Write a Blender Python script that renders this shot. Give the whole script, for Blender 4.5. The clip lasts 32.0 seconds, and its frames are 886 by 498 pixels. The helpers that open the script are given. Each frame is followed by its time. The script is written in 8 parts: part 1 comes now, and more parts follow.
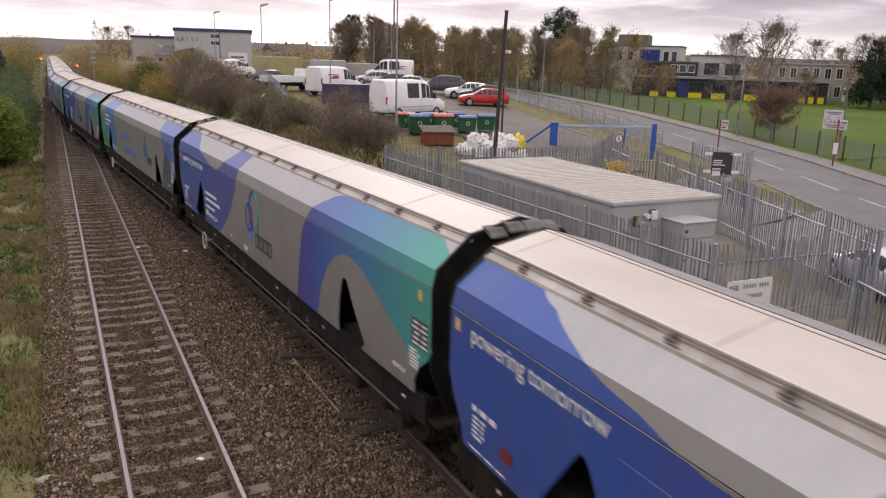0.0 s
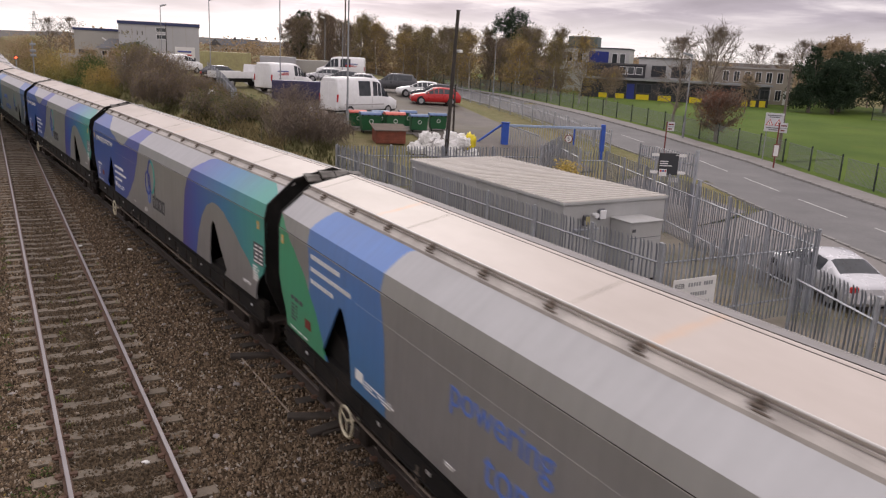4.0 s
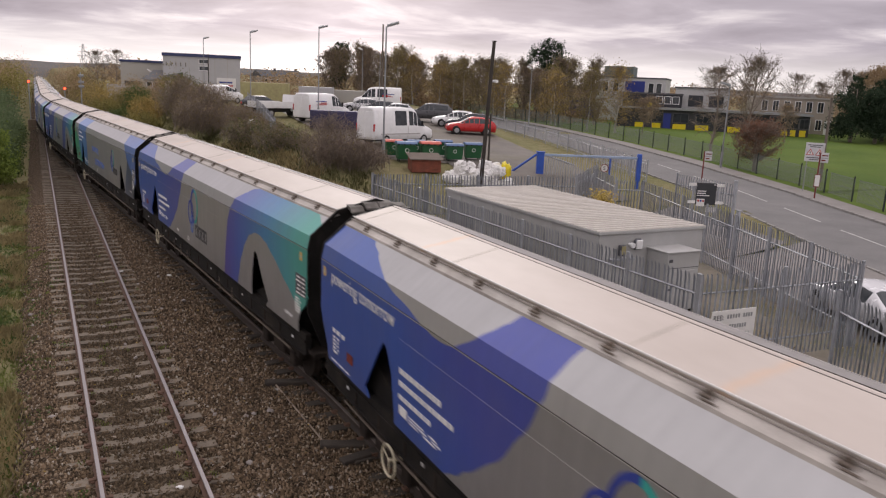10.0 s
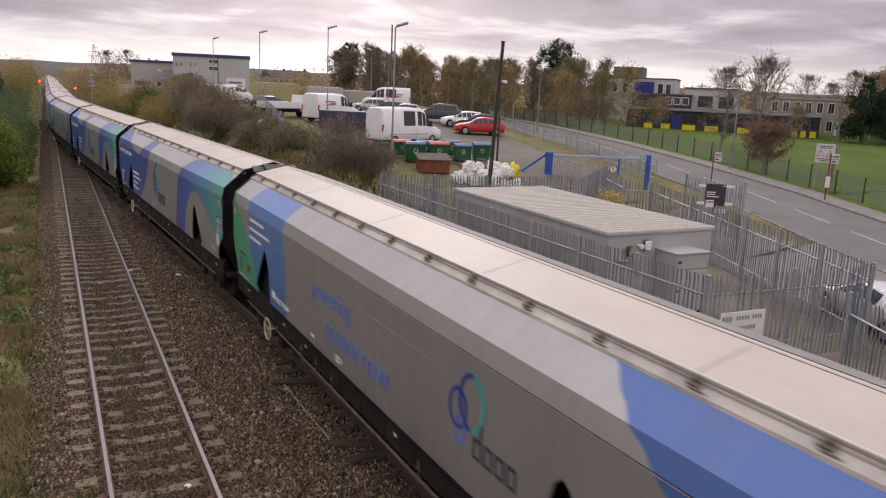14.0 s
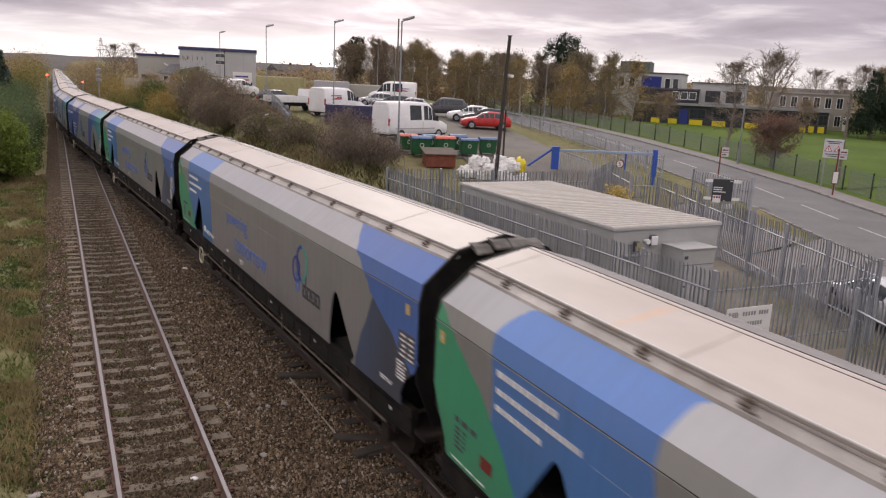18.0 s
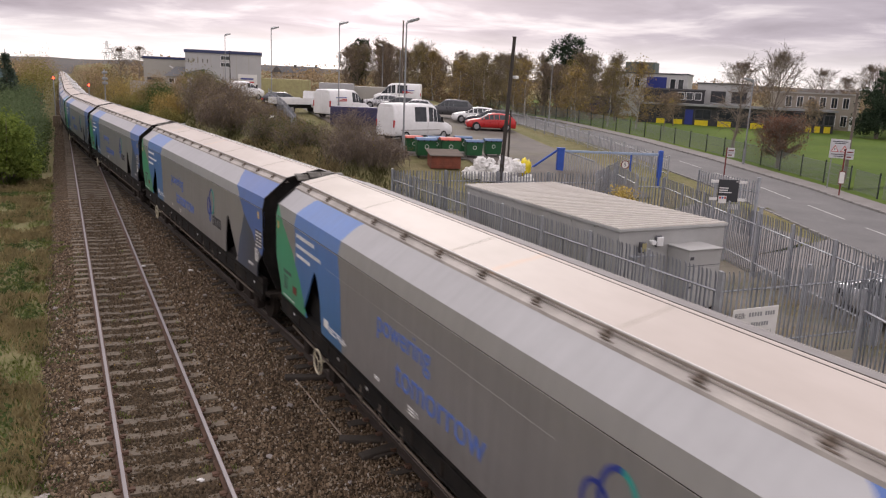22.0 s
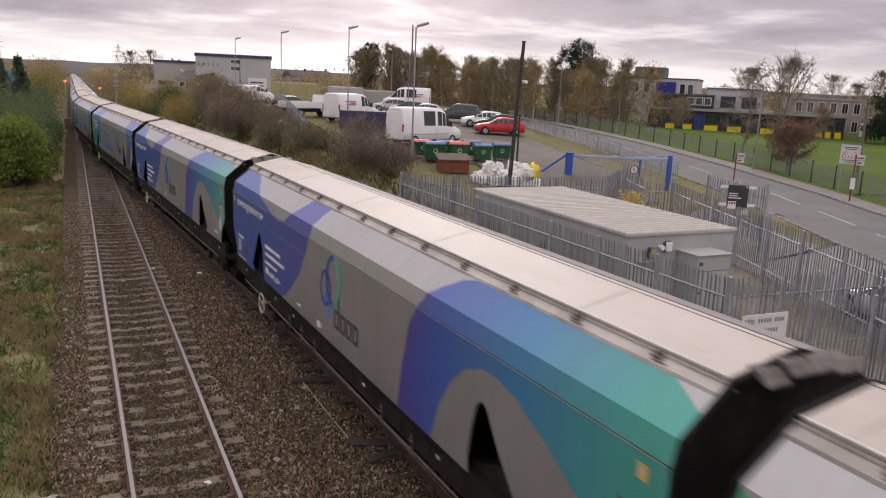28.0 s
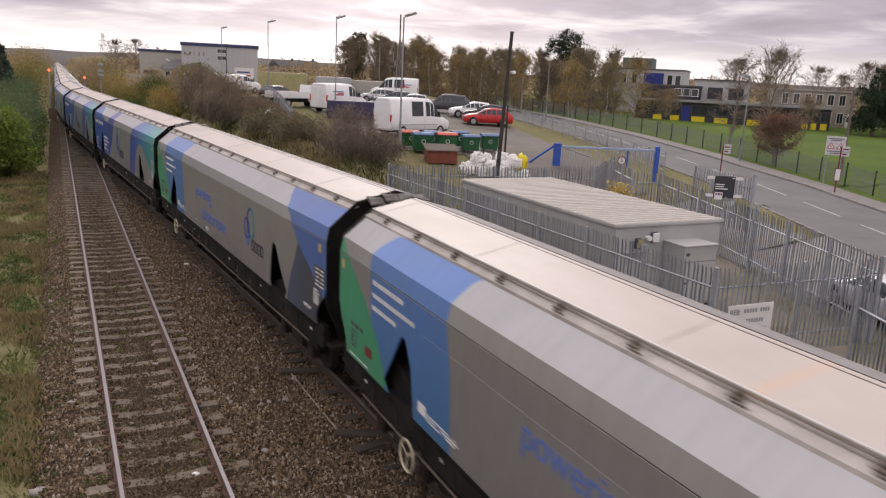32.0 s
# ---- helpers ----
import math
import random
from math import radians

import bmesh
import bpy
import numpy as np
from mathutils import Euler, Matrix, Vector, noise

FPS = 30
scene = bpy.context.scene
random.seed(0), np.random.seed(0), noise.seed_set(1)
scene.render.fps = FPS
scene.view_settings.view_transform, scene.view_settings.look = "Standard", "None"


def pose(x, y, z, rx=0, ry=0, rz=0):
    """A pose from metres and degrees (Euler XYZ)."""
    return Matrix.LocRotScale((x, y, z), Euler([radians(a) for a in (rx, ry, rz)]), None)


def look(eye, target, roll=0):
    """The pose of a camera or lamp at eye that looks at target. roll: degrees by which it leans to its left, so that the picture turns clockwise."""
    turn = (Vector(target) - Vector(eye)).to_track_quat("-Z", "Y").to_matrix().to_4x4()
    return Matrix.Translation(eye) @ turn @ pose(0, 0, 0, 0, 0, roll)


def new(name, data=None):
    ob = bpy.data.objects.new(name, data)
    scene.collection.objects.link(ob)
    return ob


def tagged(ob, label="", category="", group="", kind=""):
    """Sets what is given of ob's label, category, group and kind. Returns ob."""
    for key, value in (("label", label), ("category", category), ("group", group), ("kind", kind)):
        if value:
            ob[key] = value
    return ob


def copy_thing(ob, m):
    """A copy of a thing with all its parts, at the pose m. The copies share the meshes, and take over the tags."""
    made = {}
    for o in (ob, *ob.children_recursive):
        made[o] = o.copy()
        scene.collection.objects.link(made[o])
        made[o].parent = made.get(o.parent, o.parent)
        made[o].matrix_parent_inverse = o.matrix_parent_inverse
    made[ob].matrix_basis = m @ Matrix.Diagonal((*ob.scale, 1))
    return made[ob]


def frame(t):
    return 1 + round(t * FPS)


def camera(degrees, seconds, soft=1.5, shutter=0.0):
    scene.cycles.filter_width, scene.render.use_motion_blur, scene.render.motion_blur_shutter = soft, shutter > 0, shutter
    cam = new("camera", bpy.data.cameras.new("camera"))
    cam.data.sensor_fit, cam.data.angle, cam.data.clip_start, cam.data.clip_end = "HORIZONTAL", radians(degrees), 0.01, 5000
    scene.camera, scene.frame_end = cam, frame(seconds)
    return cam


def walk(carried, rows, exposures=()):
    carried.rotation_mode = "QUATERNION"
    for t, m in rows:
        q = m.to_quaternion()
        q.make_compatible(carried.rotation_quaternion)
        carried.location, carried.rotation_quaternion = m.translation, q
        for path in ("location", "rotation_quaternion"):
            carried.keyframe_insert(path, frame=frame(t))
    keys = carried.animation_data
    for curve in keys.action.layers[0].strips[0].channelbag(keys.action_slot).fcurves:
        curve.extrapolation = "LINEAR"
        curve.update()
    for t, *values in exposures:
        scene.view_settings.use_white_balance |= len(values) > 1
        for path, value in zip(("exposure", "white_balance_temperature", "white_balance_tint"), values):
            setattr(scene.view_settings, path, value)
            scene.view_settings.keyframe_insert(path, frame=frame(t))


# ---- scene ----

# ---------------------------------------------------------------- camera
EYE = (0.0, 0.0, 6.39)
cam = camera(60.29, 32.0, soft=1.2, shutter=0.5)


def aim(yaw, pitch, roll):
    return Matrix.Translation(EYE) @ pose(0, 0, 0, 0, 0, yaw) @ pose(0, 0, 0, 90 + pitch) @ pose(0, 0, 0, 0, 0, roll)


VIEW = [
(0.0, -27.12, -14.12, 1.64),
(0.5, -27.68, -14.30, 1.77),
(1.0, -28.26, -14.50, 1.85),
(1.5, -28.85, -14.64, 2.19),
(2.0, -29.40, -14.69, 2.31),
(2.5, -29.95, -14.60, 2.58),
(3.0, -30.44, -14.47, 2.57),
(3.5, -30.88, -14.33, 2.68),
(5.5, -30.27, -12.78, 2.72),
(6.0, -29.44, -12.54, 2.73),
(6.5, -28.96, -12.25, 2.59),
(7.0, -28.91, -12.19, 2.65),
(7.5, -28.90, -12.14, 2.67),
(8.0, -28.90, -12.11, 2.63),
(8.5, -28.79, -12.09, 2.64),
(9.0, -28.58, -12.06, 2.60),
(9.5, -28.33, -12.08, 2.54),
(10.0, -28.13, -12.05, 2.47),
(10.5, -28.01, -12.04, 2.50),
(11.0, -27.91, -12.04, 2.51),
(11.5, -27.84, -12.00, 2.48),
(12.0, -27.76, -11.98, 2.58),
(12.5, -27.68, -11.98, 2.56),
(13.0, -27.62, -11.99, 2.55),
(13.5, -27.56, -11.99, 2.55),
(14.0, -27.50, -12.05, 2.54),
(14.5, -27.43, -12.06, 2.54),
(16.5, -27.21, -12.32, 2.53),
(17.0, -27.14, -12.41, 2.64),
(17.5, -27.12, -12.43, 2.61),
(18.0, -27.07, -12.48, 2.64),
(18.5, -27.06, -12.52, 2.58),
(19.0, -27.00, -12.53, 2.56),
(19.5, -26.98, -12.53, 2.50),
(20.0, -26.91, -12.49, 2.51),
(20.5, -26.86, -12.47, 2.52),
(21.0, -26.83, -12.44, 2.42),
(21.5, -26.74, -12.44, 2.38),
(22.0, -26.66, -12.39, 2.40),
(22.5, -26.54, -12.39, 2.39),
(23.0, -26.43, -12.34, 2.41),
(23.5, -26.40, -12.34, 2.39),
(24.0, -26.33, -12.32, 2.25),
(24.5, -26.24, -12.26, 2.15),
(25.0, -26.22, -12.21, 2.19),
(25.5, -26.13, -12.17, 2.22),
(27.5, -26.01, -12.08, 2.35),
(28.0, -26.02, -12.11, 2.58),
(28.5, -26.09, -12.12, 2.59),
(29.0, -26.23, -12.18, 2.59),
(29.5, -26.33, -12.29, 2.61),
(30.0, -26.49, -12.40, 2.64),
(30.5, -26.61, -12.49, 2.68),
(31.0, -26.78, -12.59, 2.69),
(31.5, -26.85, -12.67, 2.73),
(32.0, -26.97, -12.76, 2.76)
]
walk(cam, [(t, aim(a, b, c)) for t, a, b, c in VIEW], exposures=[(0, 0.20), (1, 0.12), (2, -0.03), (3, 0.09), (7, -0.02), (13, 0.01), (16.5, 0.01), (19, 0.13), (22, 0.15), (24, 0.16), (25, 0.11), (28, 0.02), (32, 0.12)])

# ---------------------------------------------------------------- light: overcast late autumn afternoon
def node(nt, kind, x=None, **kw):
    n = nt.nodes.new(kind)
    for k, v in kw.items():
        n.inputs[k.replace("_", " ")].default_value = v
    return n


def make_world():
    w = bpy.data.worlds.new("overcast")
    scene.world = w
    w.use_nodes = True
    nt = w.node_tree
    nt.nodes.clear()
    L = nt.links.new
    out, bg = nt.nodes.new("ShaderNodeOutputWorld"), nt.nodes.new("ShaderNodeBackground")
    sky = nt.nodes.new("ShaderNodeTexSky")
    sky.sky_type, sky.sun_disc = "NISHITA", False
    sky.sun_elevation, sky.sun_rotation = radians(22), radians(20)
    sky.dust_density = 4.0
    tc, sep = nt.nodes.new("ShaderNodeTexCoord"), nt.nodes.new("ShaderNodeSeparateXYZ")
    L(tc.outputs["Generated"], sep.inputs[0])
    # cloud deck: the direction laid on a flat sheet overhead, so that the bands close up towards the horizon
    up = nt.nodes.new("ShaderNodeMath"); up.operation = "MAXIMUM"; up.inputs[1].default_value = 0.0
    L(sep.outputs[2], up.inputs[0])
    add = nt.nodes.new("ShaderNodeMath"); add.operation = "ADD"; add.inputs[1].default_value = 0.09
    L(up.outputs[0], add.inputs[0])
    comb = nt.nodes.new("ShaderNodeCombineXYZ")
    for i in (0, 1):
        d = nt.nodes.new("ShaderNodeMath"); d.operation = "DIVIDE"
        L(sep.outputs[i], d.inputs[0]); L(add.outputs[0], d.inputs[1]); L(d.outputs[0], comb.inputs[i])
    n1 = nt.nodes.new("ShaderNodeTexNoise")
    n1.inputs["Scale"].default_value, n1.inputs["Detail"].default_value, n1.inputs["Roughness"].default_value = 0.9, 8, 0.55
    n1.inputs["Distortion"].default_value = 0.4
    L(comb.outputs[0], n1.inputs["Vector"])
    ramp = nt.nodes.new("ShaderNodeValToRGB")
    e = ramp.color_ramp.elements
    e[0].position, e[0].color = 0.30, (0.43, 0.375, 0.435, 1)
    e[1].position, e[1].color = 0.68, (1.02, 0.92, 0.95, 1)
    m = e.new(0.50); m.color = (0.60, 0.53, 0.60, 1)
    L(n1.outputs[0], ramp.inputs[0])
    # pale break along the horizon
    hz = nt.nodes.new("ShaderNodeMapRange")
    hz.inputs["From Min"].default_value, hz.inputs["From Max"].default_value = 0.008, 0.062
    hz.inputs["To Min"].default_value, hz.inputs["To Max"].default_value = 0.95, 0.0
    L(sep.outputs[2], hz.inputs["Value"])
    mix = nt.nodes.new("ShaderNodeMixRGB")
    L(hz.outputs[0], mix.inputs[0]); L(ramp.outputs[0], mix.inputs[1])
    mix.inputs[2].default_value = (1.28, 1.18, 1.15, 1)
    skm = nt.nodes.new("ShaderNodeMixRGB"); skm.blend_type = "ADD"; skm.inputs[0].default_value = 0.003
    L(mix.outputs[0], skm.inputs[1]); L(sky.outputs[0], skm.inputs[2])
    # the unseen deck overhead is a plainer, warmer grey
    top = nt.nodes.new("ShaderNodeMapRange")
    top.inputs["From Min"].default_value, top.inputs["From Max"].default_value = 0.12, 0.45
    L(sep.outputs[2], top.inputs["Value"])
    deck = nt.nodes.new("ShaderNodeMixRGB"); deck.inputs[2].default_value = (0.675, 0.613, 0.635, 1)
    L(top.outputs[0], deck.inputs[0]); L(skm.outputs[0], deck.inputs[1])
    # an overcast sky is brighter overhead than low down
    lift = nt.nodes.new("ShaderNodeMapRange")
    lift.inputs["From Min"].default_value, lift.inputs["From Max"].default_value = 0.12, 0.8
    lift.inputs["To Min"].default_value, lift.inputs["To Max"].default_value = 0.95, 1.8
    L(sep.outputs[2], lift.inputs["Value"])
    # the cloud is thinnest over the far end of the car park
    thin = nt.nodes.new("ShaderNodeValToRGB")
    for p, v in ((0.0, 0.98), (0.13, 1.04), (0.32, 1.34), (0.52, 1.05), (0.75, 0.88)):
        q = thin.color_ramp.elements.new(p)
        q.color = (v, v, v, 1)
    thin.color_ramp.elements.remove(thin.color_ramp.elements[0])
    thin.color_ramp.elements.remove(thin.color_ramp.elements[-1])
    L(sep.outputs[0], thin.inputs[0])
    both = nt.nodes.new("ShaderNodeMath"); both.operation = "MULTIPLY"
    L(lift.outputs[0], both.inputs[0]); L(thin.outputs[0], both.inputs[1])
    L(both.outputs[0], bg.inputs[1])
    L(deck.outputs[0], bg.inputs[0])
    L(bg.outputs[0], out.inputs[0])


make_world()
sun = new("sun", bpy.data.lights.new("sun", "SUN"))
sun.data.energy, sun.data.angle, sun.data.color = 0.7, radians(14), (1.0, 0.95, 0.9)
sun.matrix_world = look((0, 0, 60), (-12, -33, 44))

# ---------------------------------------------------------------- materials
class N:
    """A number in a node tree, with arithmetic."""
    def __init__(self, nt, s):
        self.nt, self.s = nt, s

    def op(self, kind, *others):
        n = self.nt.nodes.new("ShaderNodeMath")
        n.operation = kind
        for i, o in enumerate((self, *others)):
            if isinstance(o, N):
                self.nt.links.new(o.s, n.inputs[i])
            else:
                n.inputs[i].default_value = o
        return N(self.nt, n.outputs[0])

    def __add__(self, o): return self.op("ADD", o)
    def __sub__(self, o): return self.op("SUBTRACT", o)
    def __mul__(self, o): return self.op("MULTIPLY", o)
    def __gt__(self, o): return self.op("GREATER_THAN", o)
    def __lt__(self, o): return self.op("LESS_THAN", o)
    def __and__(self, o): return self.op("MULTIPLY", o)
    def __or__(self, o): return self.op("MAXIMUM", o)
    def pos(self): return self.op("MAXIMUM", 0.0)
    def inv(self): return self.op("MULTIPLY_ADD", -1.0, 1.0)


def blend(nt, fac, a, b, kind="MIX"):
    n = nt.nodes.new("ShaderNodeMixRGB")
    n.blend_type = kind
    for i, v in enumerate((fac, a, b)):
        if isinstance(v, N):
            v = v.s
        if isinstance(v, (int, float)):
            n.inputs[i].default_value = v
        elif isinstance(v, tuple):
            n.inputs[i].default_value = (*v, 1)[:4]
        else:
            nt.links.new(v, n.inputs[i])
    return n.outputs[0]


def noise_tex(nt, scale, detail=4, rough=0.6, vec=None):
    n = nt.nodes.new("ShaderNodeTexNoise")
    n.inputs["Scale"].default_value, n.inputs["Detail"].default_value, n.inputs["Roughness"].default_value = scale, detail, rough
    if vec is None:
        vec = nt.nodes.new("ShaderNodeTexCoord").outputs["Object"]
    nt.links.new(vec, n.inputs["Vector"])
    return n.outputs[0]


def ramp_of(nt, src, stops):
    r = nt.nodes.new("ShaderNodeValToRGB")
    e = r.color_ramp.elements
    while len(e) < len(stops):
        e.new(0.5)
    for q, (p, c) in zip(e, stops):
        q.position, q.color = p, (*c, 1)
    nt.links.new(src.s if isinstance(src, N) else src, r.inputs[0])
    return r.outputs[0]


def bare(name, rough=0.6, metal=0.0, spec=0.5):
    m = bpy.data.materials.new(name)
    m.use_nodes = True
    nt = m.node_tree
    p = nt.nodes["Principled BSDF"]
    p.inputs["Roughness"].default_value, p.inputs["Metallic"].default_value = rough, metal
    p.inputs["Specular IOR Level"].default_value = spec
    return m, nt, p


def bump_in(nt, p, src, strength, dist):
    b = nt.nodes.new("ShaderNodeBump")
    b.inputs["Strength"].default_value, b.inputs["Distance"].default_value = strength, dist
    nt.links.new(src.s if isinstance(src, N) else src, b.inputs["Height"])
    nt.links.new(b.outputs[0], p.inputs["Normal"])


def mat(name, col, rough=0.6, metal=0.0, var=0.18, scale=3.0, fine=40.0, bump=0.0, bdist=0.01, dirt=None, dirt_amt=0.5, island=0.0, spec=0.5):
    """A worn surface: base colour varied at a large and a small scale, stains, fine relief."""
    m, nt, p = bare(name, rough, metal, spec)
    big, small = noise_tex(nt, scale, 5), noise_tex(nt, fine, 3)
    dark, light = tuple(c * (1 - var) for c in col), tuple(min(1, c * (1 + var)) for c in col)
    c = ramp_of(nt, big, [(0.3, dark), (0.7, light)])
    c = blend(nt, var * 0.9, c, small, "OVERLAY")
    if dirt:
        patch = ramp_of(nt, noise_tex(nt, scale * 0.45, 6, 0.7), [(0.48, (0, 0, 0)), (0.72, (1, 1, 1))])
        c = blend(nt, N(nt, patch) * dirt_amt, c, dirt)
    if island:
        geo = nt.nodes.new("ShaderNodeNewGeometry")
        info = nt.nodes.new("ShaderNodeObjectInfo")
        r = N(nt, geo.outputs["Random Per Island"]) + N(nt, info.outputs["Random"])
        c = blend(nt, 1.0, c, ramp_of(nt, r * 0.5, [(0.0, (1 - island,) * 3), (1.0, (1 + island,) * 3)]), "MULTIPLY")
    nt.links.new(c, p.inputs["Base Color"])
    rr = N(nt, big) * 0.25 + (rough - 0.12)
    nt.links.new(rr.s, p.inputs["Roughness"])
    if bump:
        bump_in(nt, p, small, bump, bdist)
    return m


def glow(name, col, strength):
    m, nt, p = bare(name, 0.4)
    p.inputs["Base Color"].default_value = (*col, 1)
    p.inputs["Emission Color"].default_value, p.inputs["Emission Strength"].default_value = (*col, 1), strength
    return m


def glass_mat(name, col=(0.03, 0.035, 0.04)):
    m, nt, p = bare(name, 0.06)
    c = ramp_of(nt, noise_tex(nt, 2.0, 2), [(0.3, tuple(v * 0.7 for v in col)), (0.7, tuple(v * 1.4 for v in col))])
    nt.links.new(c, p.inputs["Base Color"])
    return m


GREY, GREEN, SKYBLUE, SLATE = (0.41, 0.41, 0.415), (0.055, 0.34, 0.18), (0.10, 0.215, 0.52), (0.055, 0.066, 0.09)


def curve(nt, src, pts):
    """A smooth curve through (input, value) pairs."""
    pts = sorted(pts)
    x0, x1 = pts[0][0], pts[-1][0]
    v0, v1 = min(v for _, v in pts), max(v for _, v in pts)
    r = nt.nodes.new("ShaderNodeValToRGB")
    r.color_ramp.interpolation = "CARDINAL"
    e = r.color_ramp.elements
    while len(e) < len(pts):
        e.new(0.5)
    for q, (x, v) in zip(e, pts):
        g = (v - v0) / (v1 - v0)
        q.position, q.color = (x - x0) / (x1 - x0), (g, g, g, 1)
    nt.links.new(((src - x0) * (1 / (x1 - x0))).s, r.inputs[0])
    return N(nt, r.outputs[0]) * (v1 - v0) + v0


def livery(kind):
    """Painted wagon skin: colour fields over the length (y) and height (z) of the body."""
    m, nt, p = bare("wagon_paint_" + kind, 0.36)
    tc, sep = nt.nodes.new("ShaderNodeTexCoord"), nt.nodes.new("ShaderNodeSeparateXYZ")
    nt.links.new(tc.outputs["Object"], sep.inputs[0])
    u, z = N(nt, sep.outputs[1]), N(nt, sep.outputs[2])
    c, painted = GREY, None
    if kind == "wave":
        # blue front field: the wave above it and the round edge behind it
        wave = curve(nt, u, [(1.0, 4.6), (2.4, 4.25), (2.78, 3.79), (2.92, 3.63), (3.1, 3.46), (3.5, 3.24), (3.85, 3.15), (4.25, 3.17), (4.9, 3.29), (5.75, 3.43), (6.7, 3.65), (7.3, 3.82), (7.9, 4.2), (8.9, 4.6)])
        back = curve(nt, z, [(1.0, 4.5), (1.5, 3.5), (1.74, 3.05), (2.16, 2.46), (2.7, 1.98), (3.22, 1.66), (3.5, 1.60), (3.72, 1.60), (4.0, 1.5)])
        field = (u > back) & (z < wave)
        shade = ramp_of(nt, u * -0.16 + z * 0.15 + 1.06, [(0.6, (0.034, 0.09, 0.36)), (1.0, (0.058, 0.076, 0.34))])
        c = blend(nt, field, GREY, shade)
        # tail field: purple to teal, over a grey arch
        head = curve(nt, z, [(1.0, -2.85), (1.45, -2.95), (2.3, -3.12), (2.94, -3.32), (3.3, -3.6), (3.5, -3.78), (3.63, -3.98), (3.76, -4.25), (3.85, -4.7)])
        arch = curve(nt, u, [(-8.9, 1.70), (-8.33, 1.91), (-7.84, 2.12), (-7.13, 2.46), (-6.4, 2.79), (-6.05, 2.90), (-5.7, 2.95), (-5.35, 2.90), (-4.95, 2.72), (-4.6, 2.38), (-4.32, 1.95), (-4.12, 1.4), (-4.02, 1.0)])
        corner = z > ((u + 8.76) * 0.28 + 3.65)
        tail = (u < head) & ((z > arch) | (u > -4.05)) & corner.inv()
        fade = ramp_of(nt, u * -0.135 - 0.22, [(0.2, (0.06, 0.045, 0.29)), (0.34, (0.042, 0.09, 0.38)), (0.62, (0.045, 0.20, 0.40)), (0.9, (0.06, 0.33, 0.28))])
        c = blend(nt, tail, c, fade)
        painted = field | tail
    else:
        ug = curve(nt, z, [(1.0, 6.2), (1.5, 6.42), (1.8, 6.58), (2.26, 7.0), (2.7, 7.5), (3.0, 8.0), (3.24, 8.35), (3.45, 8.75), (3.8, 9.4)])
        ubl = curve(nt, z, [(2.2, 7.15), (2.7, 7.15), (3.05, 7.18), (3.3, 7.25), (3.55, 7.26), (3.7, 7.16), (3.78, 7.05), (3.85, 6.8)])
        ubr = curve(nt, z, [(1.0, 4.02), (1.42, 4.08), (2.64, 4.2), (3.1, 4.33), (3.4, 4.36), (3.6, 4.36), (3.76, 4.30), (3.85, 4.1)])
        band = (u < ubl) & (u > ubr) & (u < ug)
        c = blend(nt, u > ug, c, GREEN)
        c = blend(nt, band, c, blend(nt, (z - 1.4) * 0.5, (0.05, 0.18, 0.38), SKYBLUE))
        ur = curve(nt, z, [(1.8, -8.9), (2.22, -8.24), (2.54, -7.73), (2.86, -7.12), (3.1, -6.84), (3.38, -6.46), (3.59, -6.05), (3.78, -5.68), (3.9, -5.5)])
        us = curve(nt, z, [(1.0, -6.36), (1.42, -6.45), (1.71, -6.52), (2.24, -6.78), (2.86, -7.12), (3.0, -7.3)])
        rear = u < ur
        wedge = (u < us) & (z < 2.86)
        c = blend(nt, wedge, c, blend(nt, (u + 6.4).op("ABSOLUTE") * 0.7, (0.06, 0.10, 0.19), SLATE))
        c = blend(nt, rear, c, (0.07, 0.15, 0.42))
        painted = (u > ug) | band | rear | wedge
    grime = ramp_of(nt, noise_tex(nt, 0.9, 6, 0.7), [(0.4, (0, 0, 0)), (0.8, (1, 1, 1))])
    c = blend(nt, N(nt, grime) * 0.2, c, (0.17, 0.16, 0.15))
    streak = nt.nodes.new("ShaderNodeMapping")
    streak.inputs["Scale"].default_value = (1, 9, 0.5)
    nt.links.new(tc.outputs["Object"], streak.inputs[0])
    c = blend(nt, 0.16, c, noise_tex(nt, 1.2, 5, 0.6, streak.outputs[0]), "OVERLAY")
    # road film thrown up from the track, thinning upwards
    film = ((z * -1.0 + 2.1).pos() * 0.5) & N(nt, ramp_of(nt, noise_tex(nt, 1.6, 6, 0.7), [(0.35, (0, 0, 0)), (0.7, (1, 1, 1))]))
    c = blend(nt, film, c, (0.10, 0.088, 0.075))
    nt.links.new(c, p.inputs["Base Color"])
    nt.links.new((painted.inv() * 0.5 + 0.10).s, p.inputs["Metallic"])
    p.inputs["Coat Weight"].default_value, p.inputs["Coat Roughness"].default_value = 0.35, 0.22
    return m


